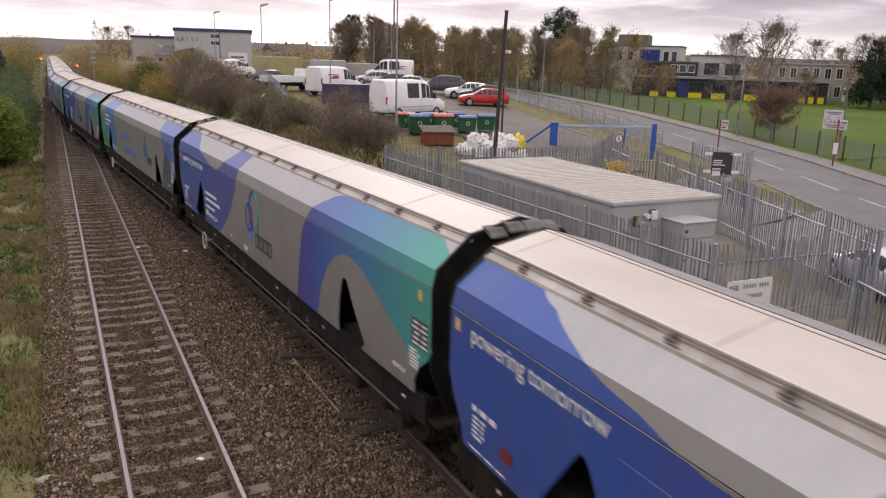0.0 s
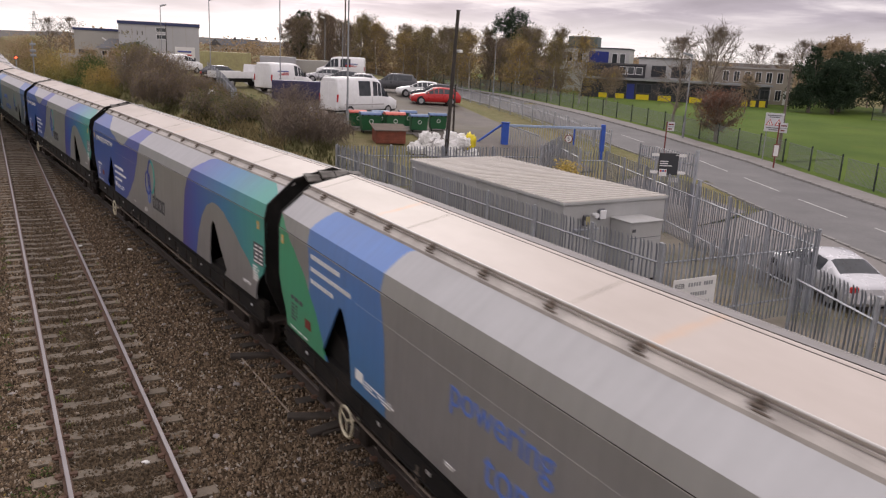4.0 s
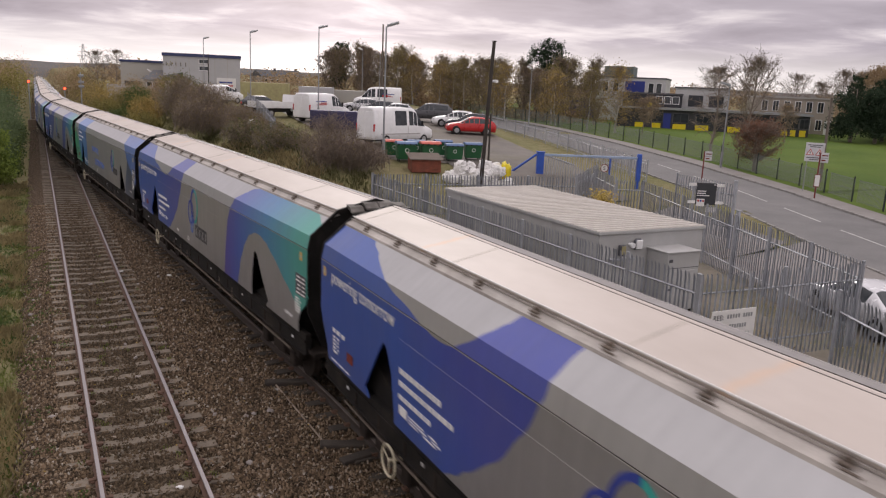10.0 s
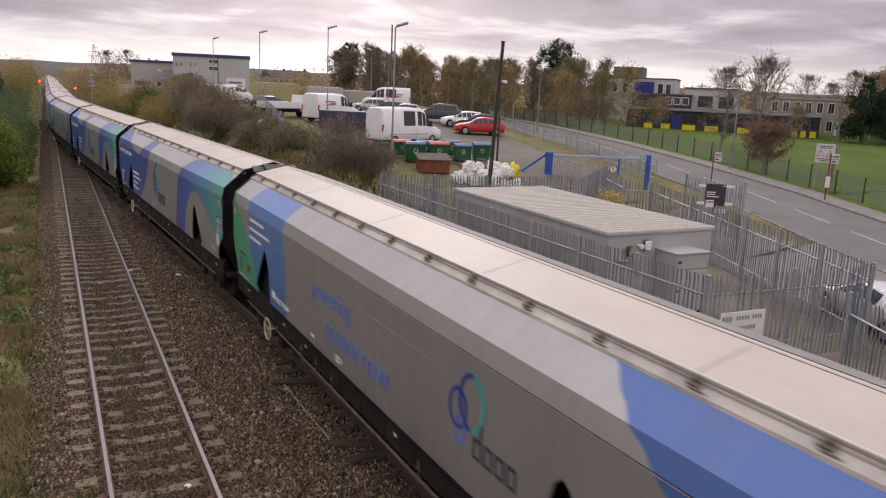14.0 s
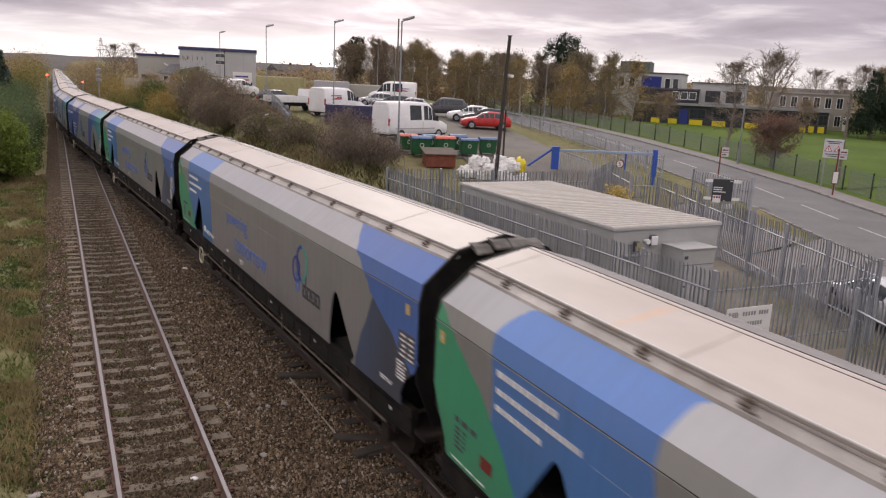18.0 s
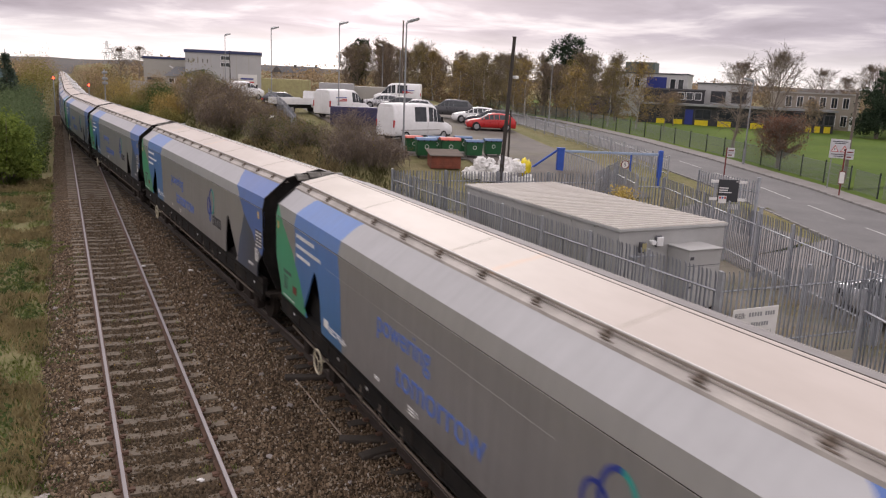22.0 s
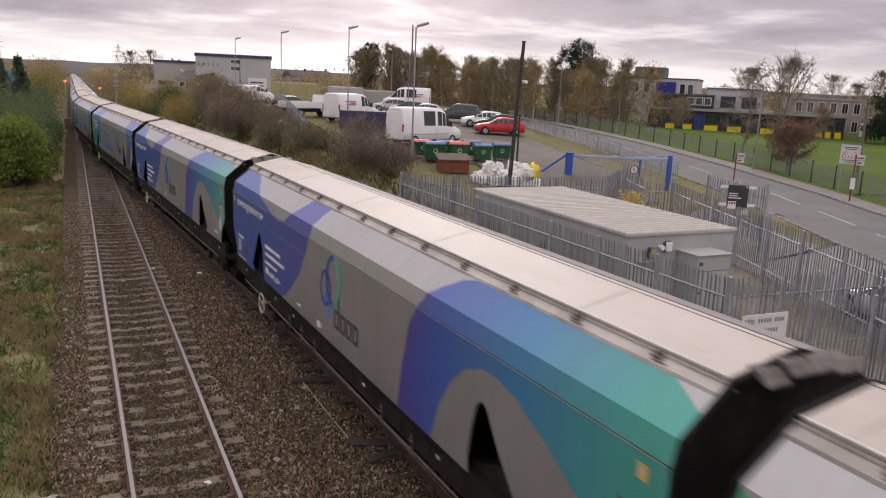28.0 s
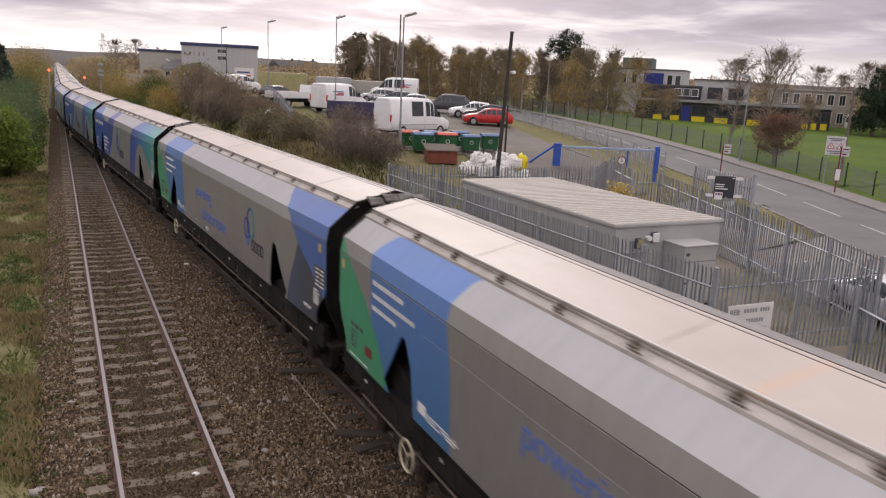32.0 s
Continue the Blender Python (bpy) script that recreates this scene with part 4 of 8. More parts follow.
    for x in (-1.3, 1.3):
        part("solebar", boxes((x - 0.06, x + 0.06, -HALF + 0.25, HALF - 0.25, 0.98, 1.42)), M["black"], w)
        for z in (0.985, 1.27):
            part("flange", boxes((x - 0.095, x + 0.095, -HALF + 0.25, HALF - 0.25, z, z + 0.025)), M["black"], w)
        for i in range(15 if x < 0 else 0):
            y = -7.0 + i * 1.0
            part("gusset", boxes((x - 0.08, x + 0.08, y - 0.022, y + 0.022, 1.01, 1.27)), M["under"], w)
        part("brake_pipe", tubes(((x * 1.03, -7.6, 0.84), (x * 1.03, 7.6, 0.84), 0.022)), M["groove"], w)
    part("discharge_hopper", boxes((-1.0, 1.0, -4.2, -0.3, 0.42, 1.1), (-1.0, 1.0, 0.3, 4.2, 0.42, 1.1), bevel=0.12), M["under"], w)
    for i, y in enumerate((-3.4, -2.2, 1.4, 2.3, 3.2)):
        part("lever", boxes((-1.37, -1.33, y - 0.02, y + 0.02, 0.78, 1.12), (-1.385, -1.34, y - 0.06, y + 0.06, 0.98, 1.02)), M["groove"], w)
    hb = bmesh.new()
    ring(hb, (-1.47, 5.35, 0.80), (1, 0, 0), 0.245, 0.019, 24, 6)
    for a in (0, math.pi / 3, 2 * math.pi / 3):
        tube(hb, (-1.46, 5.35, 0.80), (-1.47, 5.35 + 0.24 * math.cos(2 * a + 0.5), 0.80 + 0.24 * math.sin(2 * a + 0.5)), 0.011)
    tube(hb, (-1.47, 5.35, 0.80), (-1.25, 5.35, 0.80), 0.03)
    part("handbrake_wheel", hb, M["cream"], w, "cream handbrake wheel")
    part("yellow_handle", boxes((-1.34, -1.28, 7.5, 7.7, 0.95, 1.0)), M["yellow"], w)
    # plates and tags on the solebar
    for y, m in ((7.4, "signdull"), (4.4, "seam"), (2.9, "seam"), (-1.4, "signdull"), (-4.3, "seam"), (-7.8, "signdull")):
        part("tag", boxes((-1.375, -1.358, y - 0.04, y + 0.04, 1.15, 1.195)), M[m], w)
    x = -SIDE - 0.004
    # small prints and plates
    part("print", bar_rows(x, 8.05, 7.33, 2.0, 2.09, 1, 0.8), M["signwhite" if kind == "wave" else "signink"], w)
    part("print", bar_rows(x, 8.03, 7.70, 1.62, 1.95, 5, 0.5), M["signwhite" if kind == "wave" else "signink"], w)
    part("print", bar_rows(x, 8.10, 7.15, 1.46, 1.50, 1, 0.5), M["signwhite"], w)
    part("plate", boxes((x - 0.008, x, 7.05, 7.32, 1.70, 1.86)), M["darkred"], w, "small red plate")
    for y in (8.53, -8.40):
        lab = part("amber_label", boxes((x - 0.008, x, y - 0.065, y + 0.065, 2.93, 3.09)), M["orange"], w, "amber label")
        part("print", boxes((x - 0.011, x - 0.008, y - 0.045, y + 0.045, 2.985, 3.035)), M["cream"], lab)
    dp = part("data_panel", boxes((x - 0.005, x, -8.66, -8.12, 2.20, 2.63)), M["signink"], w, "black data panel with white print")
    for c in range(2):
        for r in range(5):
            part("print", boxes((x - 0.009, x - 0.004, -8.63 + c * 0.26, -8.42 + c * 0.26 - 0.04 * (r % 3), 2.225 + r * 0.082, 2.255 + r * 0.082)), M["signwhite"], dp)
    part("print", bar_rows(x, -8.08, -8.42, 1.80, 2.13, 6, 0.5), M["signwhite"], w)
    part("print", bar_rows(x, -7.5, -7.95, 1.60, 1.68, 2), M["signwhite"], w)
    part("print", bar_rows(x, 2.42, 2.15, 1.55, 1.62, 2), M["signwhite"], w)
    part("print", bar_rows(x, 1.06, 0.72, 1.50, 1.64, 3), M["signwhite"], w)
    yaxis = Matrix(((0, 0, -1, 0), (-1, 0, 0, 0), (0, 1, 0, 0), (0, 0, 0, 1)))

    def words(body, size, material, u, z):
        return lettering(body, size, material, w, Matrix.Translation((x - 0.003, u, z)) @ yaxis)
    if kind == "wave":
        words("powering tomorrow", 0.335, M["signwhite"], 8.17, 2.90)
        for u1, z0, z1 in ((3.58, 2.23, 2.36), (3.14, 2.05, 2.17), (3.83, 1.85, 1.96)):
            part("print", bar_rows(x, 5.15, u1, z0, z1, 1, 0.62, 0.11), M["signwhite"], w)
        part("badge", boxes((x - 0.005, x, 4.85, 5.12, 1.66, 1.80)), M["signwhite"], w)
        part("print", bar_rows(x, 4.78, 3.76, 1.62, 1.75, 3, 0.4, 0.5), M["signwhite"], w)
        base_u, base_z, k = 0.13, 3.14, 1.0
    else:
        for u1, z0, z1 in ((5.58, 2.97, 3.09), (5.12, 2.76, 2.87), (5.88, 2.55, 2.66)):
            part("print", bar_rows(x, 7.05, u1, z0, z1, 1, 0.62, 0.11), M["signwhite"], w)
        part("badge", boxes((x - 0.005, x, 4.85, 5.12, 1.62, 1.78)), M["signwhite"], w)
        part("print", bar_rows(x, 4.80, 3.82, 1.57, 1.70, 3, 0.4, 0.5), M["signwhite"], w)
        pale = M["logoblue"]
        words("powering", 0.53, pale, 2.38, 2.41)
        words("tomorrow", 0.66, pale, 1.58, 1.79)
        base_u, base_z, k = -3.66, 2.97, 0.77

    # company mark as plain shapes: three loops above a row of blocks
    def loop(cu, cz, ru, rz, r, m, a0=0.0, a1=360.0):
        bm, n, rows = bmesh.new(), 26, []
        for i in range(n + 1):
            a = radians(a0 + (a1 - a0) * i / n)
            rows.append([bm.verts.new((x - h, base_u + k * (cu + (ru + q) * math.cos(a)), base_z + k * (cz + (rz + q) * math.sin(a)))) for q, h in ((-r, 0.0), (-r, 0.006), (r, 0.006), (r, 0.0))])
        for p, q in zip(rows, rows[1:]):
            for i in range(3):
                bm.faces.new((p[i], p[i + 1], q[i + 1], q[i]))
        part("emblem", bm, m, w)
    loop(0.0, -0.47, 0.36, 0.46, 0.045, M["logogreen"], 95, 265)
    loop(0.0, -0.47, 0.36, 0.46, 0.045, M["logonavy"], -85, 95)
    loop(0.42, -0.70, 0.27, 0.33, 0.036, M["logonavy"])
    loop(0.30, -1.03, 0.12, 0.24, 0.036, M["logoblue"])
    for i, top in enumerate((-0.70, -0.98, -0.98, -0.98)):
        u = base_u + k * (-0.10 - i * 0.33)
        z0, z1, v = base_z - k * 1.34, base_z + k * top, k * 0.265
        part("wordmark_block", boxes((x - 0.006, x, u - v, u, z0, z0 + 0.06 * k), (x - 0.006, x, u - v, u, base_z - k * 1.05, base_z - k * 0.98), (x - 0.006, x, u - 0.06 * k, u, z0 + 0.06 * k, base_z - k * 1.05), (x - 0.006, x, u - v, u - v + 0.06 * k, z0 + 0.06 * k, z1)), M["markgrey"], w)
    return w


M["markgrey"] = mat("dark_wordmark", (0.06, 0.06, 0.065), 0.5, var=0.1)
M["groove"] = mat("rusty_groove", (0.12, 0.095, 0.075), 0.8, var=0.3)
M["logoblue"] = mat("faded_blue_print", (0.11, 0.19, 0.52), 0.5, var=0.1)
M["logogreen"] = mat("green_blue_emblem", (0.04, 0.32, 0.28), 0.5, var=0.3, scale=1.2)
M["logonavy"] = mat("navy_emblem", (0.03, 0.05, 0.28), 0.5, var=0.2)

wave_wagon, leaf_wagon = build_wagon("wave"), build_wagon("leaf")
# liveries from the head of the visible train to its tail
ORDER = "lwlwlwlwwlw" + "wlwwllllwwlll"
HEAD = 11                # wagons ahead of the one whose far end is under the eye at the start
wagons = []
for i, k in enumerate(ORDER):
    src = wave_wagon if k == "w" else leaf_wagon
    first = not any(o is src for o in wagons)
    wagons.append(src if first else copy_thing(src, Matrix()))


CREEP = [(0, -0.05), (1.5, 0.55), (3, 0.88), (6, 0.72), (9, 0.42), (12, 0.25), (14, 0.46), (18, 0.26), (20, 0.32), (21.5, 0.36), (23, 0.10), (24, 0.03), (25, -0.25), (28, -0.48), (29.5, -0.64), (31, -0.66), (32, -0.5)]


def run(t):
    """How far the front of the reference wagon has come along the line."""
    u = t / 32.0
    return 8.597 + u * (164.919 + u * (151.995 + u * (-349.065 + u * (404.979 - u * 166.64)))) + 0.35 + lerp_table(CREEP, t)


def wagon_pose(i, t):
    mid = run(t) + (HEAD - i) * PITCH - PITCH / 2
    (x0, y0), (x1, y1) = on_line(mid - 6.3), on_line(mid + 6.3)
    return pose((x0 + x1) / 2, (y0 + y1) / 2, 0, 0, 0, math.degrees(math.atan2(-(x1 - x0), y1 - y0)))


def motions():
    for i, w in enumerate(wagons):
        walk(w, [(k * 0.5, wagon_pose(i, k * 0.5)) for k in range(65)])

# ---------------------------------------------------------------- compound beside the line
def pale_mesh(h):
    """One palisade pale: a folded steel strip with a splayed, pointed head."""
    bm = bmesh.new()
    prof = [(-0.034, 0.0), (-0.014, 0.018), (0.014, 0.018), (0.034, 0.0)]
    levels = [(0.0, 1.0, 0.0), (h - 0.22, 1.0, 0.0), (h - 0.12, 1.0, 0.008), (h - 0.05, 0.85, 0.022), (h, 0.15, 0.03)]
    rows = [[bm.verts.new((x * k, y + o, z)) for x, y in prof] for z, k, o in levels]
    for a, b in zip(rows, rows[1:]):
        for i in range(3):
            bm.faces.new((a[i], a[i + 1], b[i + 1], b[i]))
    bmesh.ops.solidify(bm, geom=bm.faces[:], thickness=0.004)
    return mesh_of(bm, "pale", M["galv"])


def palisade(p0, p1, h, label, spacing=0.155, bay=2.75, base=None, drop=0.05, name="palisade_fence", lowrail=True):
    a, b = Vector(p0), Vector(p1)
    d = b - a
    L = d.length
    turn = math.degrees(math.atan2(d.y, d.x))
    t = thing(name, (a.x, a.y, 0), turn, label, "fence", "steel fences")
    zf = (lambda s: base) if base is not None else (lambda s: land(*(a + d * (s / L))))
    key = round(h, 2)
    if key not in PALES:
        PALES[key] = (pale_mesh(h - drop), mesh_of(boxes((-0.05, 0.05, -0.025, 0.025, -0.05, h + 0.02), (-0.055, 0.055, -0.03, 0.03, h + 0.02, h + 0.03)), "post", M["galv"]))
    pale, post = PALES[key]
    n = int(L / spacing)
    rng = random.Random(int(L * 10))
    for i in range(n):
        s = (i + 0.5) * L / n
        ob = part("pale", pale, None, t)
        ob.matrix_local = pose(s, -0.045, zf(s) + drop, rng.uniform(-0.5, 0.5), rng.uniform(-0.7, 0.7), rng.uniform(-2, 2))
    m = max(1, round(L / bay))
    for i in range(m + 1):
        s = i * L / m
        ob = part("post", post, None, t)
        ob.matrix_local = pose(s, 0.035, zf(s))
        if i < m:
            s1 = (i + 1) * L / m
            for f in ((0.22, 0.80) if lowrail else (0.80,)):
                z0, z1 = zf(s) + h * f, zf(s1) + h * f
                bm = bmesh.new()
                tube(bm, (s, 0.0, z0), (s1, 0.0, z1), 0.028, n=4)
                part("rail", bm, M["galv"], t)
    return t


PALES = {}
CG = -0.42
palisade((12.6, 2.6), (16.5, 10.9), 2.5, "grey galvanised palisade fence along the railway", base=CG)
palisade((14.35, 13.2), (14.35, 34.4), 2.5, "grey galvanised palisade fence between railway and cabin", base=CG)
palisade((14.35, 34.4), (24.6, 31.6), 2.5, "grey palisade fence behind the equipment cabin", base=CG)
palisade((14.35, 13.25), (20.25, 12.85), 2.5, "grey palisade fence across the end of the compound", base=CG)
palisade((20.25, 12.85), (27.3, 29.6), 2.5, "grey palisade fence facing the road", base=CG)
palisade((27.3, 29.6), (26.0, 30.2), 2.5, "short return of grey palisade fence", base=CG)
palisade((26.0, 30.2), (27.8, 34.0), 2.5, "grey palisade fence beside the access gate", base=-0.3)
palisade((24.6, 31.6), (29.6, 36.2), 2.3, "grey palisade fence below the blue barrier", base=-0.1)
palisade((27.75, 27.8), (27.4, 23.9), 2.55, "tall weathered palisade gate leaf standing open behind the site sign", base=0.12, spacing=0.17)
palisade((36.2, 39.0), (41.5, 56.5), 1.5, "grey steel fence along the road", spacing=0.3)
palisade((41.5, 56.5), (46.2, 78.0), 1.5, "grey steel fence along the car park", spacing=0.3)
palisade((14.4, 52.0), (18.6, 77.0), 1.7, "blue-grey steel fence at the top of the bank", spacing=0.3)

# tall gate posts
for x, y, h in ((23.3, 20.0, 2.65), (27.4, 23.85, 3.2)):
    t = thing("gate_post", (x, y, -0.4), label="tall galvanised steel gate post in the fence", category="gate post")
    part("shaft", boxes((-0.06, 0.06, -0.06, 0.06, 0, h), bevel=0.008), M["galv"], t)
    part("cap", boxes((-0.07, 0.07, -0.07, 0.07, h, h + 0.02)), M["galv"], t)


def cabin():
    """Relocatable equipment cabin."""
    x0, x1, y0, y1, zb, zt = 15.15, 19.55, 18.15, 28.2, -0.15, 2.2
    t = thing("equipment_cabin", (x0, y0, 0), label="long grey steel equipment cabin with a ribbed flat roof", category="cabin")
    W, D = x1 - x0, y1 - y0
    part("base_frame", boxes((0.05, W - 0.05, 0.05, D - 0.05, -0.42, zb)), M["under"], t)
    part("wall", boxes((0, W, 0, D, zb, zt - 0.10), bevel=0.015), M["reb"], t)
    for i in range(1, 8):
        part("wall_joint", boxes((-0.012, 0.004, i * D / 8 - 0.012, i * D / 8 + 0.012, zb, zt - 0.1)), M["reb"], t)
    part("roof", boxes((-0.07, W + 0.07, -0.07, D + 0.07, zt - 0.10, zt - 0.005), bevel=0.01), M["reb"], t)
    for i in range(34):
        y = 0.08 + i * (D - 0.16) / 33
        part("roof_rib", boxes((-0.05, W + 0.05, y - 0.03, y + 0.03, zt - 0.01, zt + 0.026), bevel=0.01), M["rebrib"], t)
    part("roof_sheet", boxes((-0.06, W + 0.06, -0.06, D + 0.06, zt - 0.008, zt + 0.004)), M["rebroof"], t)
    c = part("cable_tray", boxes((0.40, 1.35, -0.22, -0.02, 1.28, 1.33), bevel=0.01), M["galv"], t)
    f = part("floodlight", boxes((0.72, 0.92, -0.24, -0.06, 1.42, 1.76), bevel=0.03), M["signink"], t)
    part("lens", boxes((0.74, 0.90, -0.25, -0.235, 1.48, 1.74)), M["olive"], f)
    d = part("siren", tubes(((1.24, 0.0, 1.74), (1.24, -0.16, 1.74), 0.05), ((1.21, -0.14, 1.74), (1.21, -0.24, 1.74), 0.085), n=12), M["white"], t)
    e = part("alarm_box", boxes((1.36, 1.68, -0.14, 0.0, 1.56, 1.92), bevel=0.06), M["signink"], t)
    part("cover", boxes((1.39, 1.65, -0.18, -0.13, 1.59, 1.89), bevel=0.02), M["white"], e)
    k = thing("meter_cabinet", (17.15, 17.2, -0.42), label="pale grey steel meter cabinet against the cabin", category="cabinet")
    part("body", boxes((0, 1.35, 0, 0.95, 0.1, 2.0), bevel=0.015), M["reb"], k)
    part("plinth", boxes((0.03, 1.32, 0.03, 0.92, 0, 0.1)), M["under"], k)
    part("lid", boxes((-0.04, 1.39, -0.05, 0.98, 2.0, 2.04), bevel=0.01), M["reb"], k)
    part("panel_joint", boxes((0.0, 1.35, -0.008, 0.002, 1.50, 1.515)), M["signink"], k)
    dr = part("door", boxes((0.03, 1.32, -0.02, 0.0, 0.15, 1.42), bevel=0.006), M["reb"], k)
    part("handle", boxes((0.1, 0.25, -0.04, -0.02, 0.8, 0.86)), M["signink"], dr)
    part("badge", boxes((0.08, 0.22, -0.012, 0.0, 1.70, 1.80)), M["signink"], k)


cabin()


def white_sign():
    t = thing("notice_board", (14.35, 12.75, CG), -2, "white notice board lettered in black on the fence", "sign")
    part("board", boxes((0, 1.5, -0.02, 0.0, 0.75, 1.68), bevel=0.004), M["signwhite"], t)
    for x in (0.15, 1.35):
        part("leg", boxes((x - 0.025, x + 0.025, 0.0, 0.04, 0, 1.6)), M["galv"], t)
    lettering("REB:", 0.19, M["signink"], t, Matrix.Translation((0.05, -0.024, 1.44)) @ pose(0, 0, 0, 90))
    lettering("WAG1", 0.18, M["polegrey"], t, Matrix.Translation((0.82, -0.024, 0.95)) @ pose(0, 0, 0, 90))
    for x0, x1, z in ((0.52, 0.98, 1.46), (1.06, 1.40, 1.46), (0.62, 1.22, 1.20), (0.10, 0.34, 1.20)):
        n = round((x1 - x0) / 0.085)
        for i in range(n):
            a = x0 + i * (x1 - x0) / n
            part("print", boxes((a, a + 0.058, -0.024, -0.02, z, z + 0.105)), M["polegrey"], t)


white_sign()


def black_sign():
    t = thing("site_sign", (24.2, 22.55, 0.08), -30, "dark grey site sign on white backing boards, fixed to the fence", "sign")
    part("panel", boxes((-0.41, 0.41, -0.06, -0.04, 1.98, 2.88), bevel=0.006), M["signgrey"], t)
    for z in (2.02, 2.74):
        for x in (-0.72, 0.41):
            part("backing_board", boxes((x, x + 0.31, -0.055, -0.035, z, z + 0.12)), M["signwhite"], t)
    for z0, w in ((2.52, 0.36), (2.43, 0.34), (2.34, 0.5)):
        part("print", boxes((-0.36, -0.36 + w, -0.066, -0.06, z0, z0 + 0.04)), M["signwhite"], t)
    part("print", boxes((0.28, 0.38, -0.066, -0.06, 2.80, 2.83)), M["signwhite"], t)
    q = part("notice", boxes((-0.36, -0.04, -0.07, -0.055, 1.92, 2.22)), M["signwhite"], t)
    for i, m in enumerate(("red", "logonavy", "red")):
        part("symbol", boxes((-0.33 + i * 0.10, -0.26 + i * 0.10, -0.075, -0.07, 2.10, 2.18)), M[m], q)
    part("paper", boxes((0.05, 0.45, -0.07, -0.055, 1.68, 1.88)), M["signwhite"], t, "faded paper notice")
    for x in (-0.5, 0.5):
        part("bracket", boxes((x - 0.03, x + 0.03, -0.035, 0.06, 1.2, 2.85)), M["galv"], t)


black_sign()


def barrier():
    """Blue height barrier over the access lane."""
    ax, ay, bx, by = 27.6, 39.3, 33.3, 36.7
    za, zb = land(ax, ay), land(bx, by)
    t = thing("barrier_gate", (ax, ay, za), math.degrees(math.atan2(by - ay, bx - ax)), "blue steel barrier gate with a pale blue bar", "gate")
    L = math.hypot(bx - ax, by - ay)
    top = 1.38
    part("post", boxes((-0.22, 0.22, -0.16, 0.16, -0.3, top), (-0.26, 0.26, -0.2, 0.2, top, top + 0.06), bevel=0.02), M["gateblue"], t)
    part("post", boxes((L - 0.13, L + 0.13, -0.13, 0.13, zb - za - 0.3, top + 0.12), bevel=0.02), M["gateblue"], t)
    part("bar", boxes((0.2, L - 0.1, -0.06, 0.06, top - 0.22, top - 0.07), bevel=0.02), M["palegate"], t)
    for i in range(int((L - 0.5) / 0.16)):
        a = 0.35 + i * 0.16
        part("pale", boxes((a, a + 0.04, -0.02, 0.02, -0.15 - a * 0.05, top - 0.25)), M["galv"], t)
    part("upright", boxes((L - 1.9, L - 1.80, -0.03, 0.03, 0.1, top - 0.2)), M["gateblue"], t)
    bm = bmesh.new()
    tube(bm, (-0.1, 0.1, top - 0.05), (-1.9, 0.1, 0.0), 0.07)
    part("stay", bm, M["gateblue"], t)
    bm = bmesh.new()
    tube(bm, (0.2, 0.0, 1.25), (2.2, 0.0, 0.65), 0.05)
    part("brace", bm, M["galv"], t)
    s = part("speed_sign", tubes(((L - 2.2, -0.06, 0.55), (L - 2.2, -0.10, 0.55), 0.27), n=24), M["signwhite"], t)
    bm = bmesh.new()
    ring(bm, (L - 2.2, -0.105, 0.55), (0, 1, 0), 0.24, 0.03, 24, 4)
    part("rim", bm, M["darkred"], s)
    lettering("5", 0.34, M["signink"], s, Matrix.Translation((L - 2.29, -0.112, 0.44)) @ pose(0, 0, 0, 90))


barrier()


def yellow_shrub():
    leafy("shrub", [(24.9, 29.9, 1.1, 0.75, 0.6, 0.9)], 1100, 0.10, "lf_cream", "small shrub with yellow autumn leaves by the fence", "shrub", 3)


# ---------------------------------------------------------------- columns and poles
def column(name, x, y, h, label, arm, head, material="polegrey", r=0.09):
    z = land(x, y)
    t = thing(name, (x, y, z), label=label, category="lamp post", group="lamp posts")
    bm = bmesh.new()
    tube(bm, (0, 0, -0.3), (0, 0, 1.4), r, r, 10)
    tube(bm, (0, 0, 1.4), (0, 0, h), r * 0.62, r * 0.45, 10)
    part("shaft", bm, M[material], t)
    part("door", boxes((-0.05, 0.05, -r - 0.01, -r + 0.01, 0.5, 1.0)), M[material], t)
    for i, (dx, dy) in enumerate(arm):
        bm = bmesh.new()
        tube(bm, (0, 0, h - 0.05), (dx * 0.4, dy * 0.4, h + 0.12), 0.035)
        part("bracket", bm, M[material], t)
        hd = boxes((-0.16, 0.16, -0.30, 0.30, -0.06, 0.07), bevel=0.03)
        bmesh.ops.rotate(hd, verts=hd.verts, cent=(0, 0, 0), matrix=Matrix.Rotation(math.atan2(-dx, dy), 3, "Z") @ Matrix.Rotation(radians(18), 3, "X"))
        bmesh.ops.translate(hd, verts=hd.verts, vec=(dx * 0.55, dy * 0.55, h + 0.16))
        lamp = part("lantern", hd, M[head], t)
        gl = boxes((-0.12, 0.12, -0.25, 0.25, -0.075, -0.06))
        bmesh.ops.rotate(gl, verts=gl.verts, cent=(0, 0, 0), matrix=Matrix.Rotation(math.atan2(-dx, dy), 3, "Z") @ Matrix.Rotation(radians(18), 3, "X"))
        bmesh.ops.translate(gl, verts=gl.verts, vec=(dx * 0.55, dy * 0.55, h + 0.16))
        part("lens", gl, M["signwhite"], lamp)
    return t


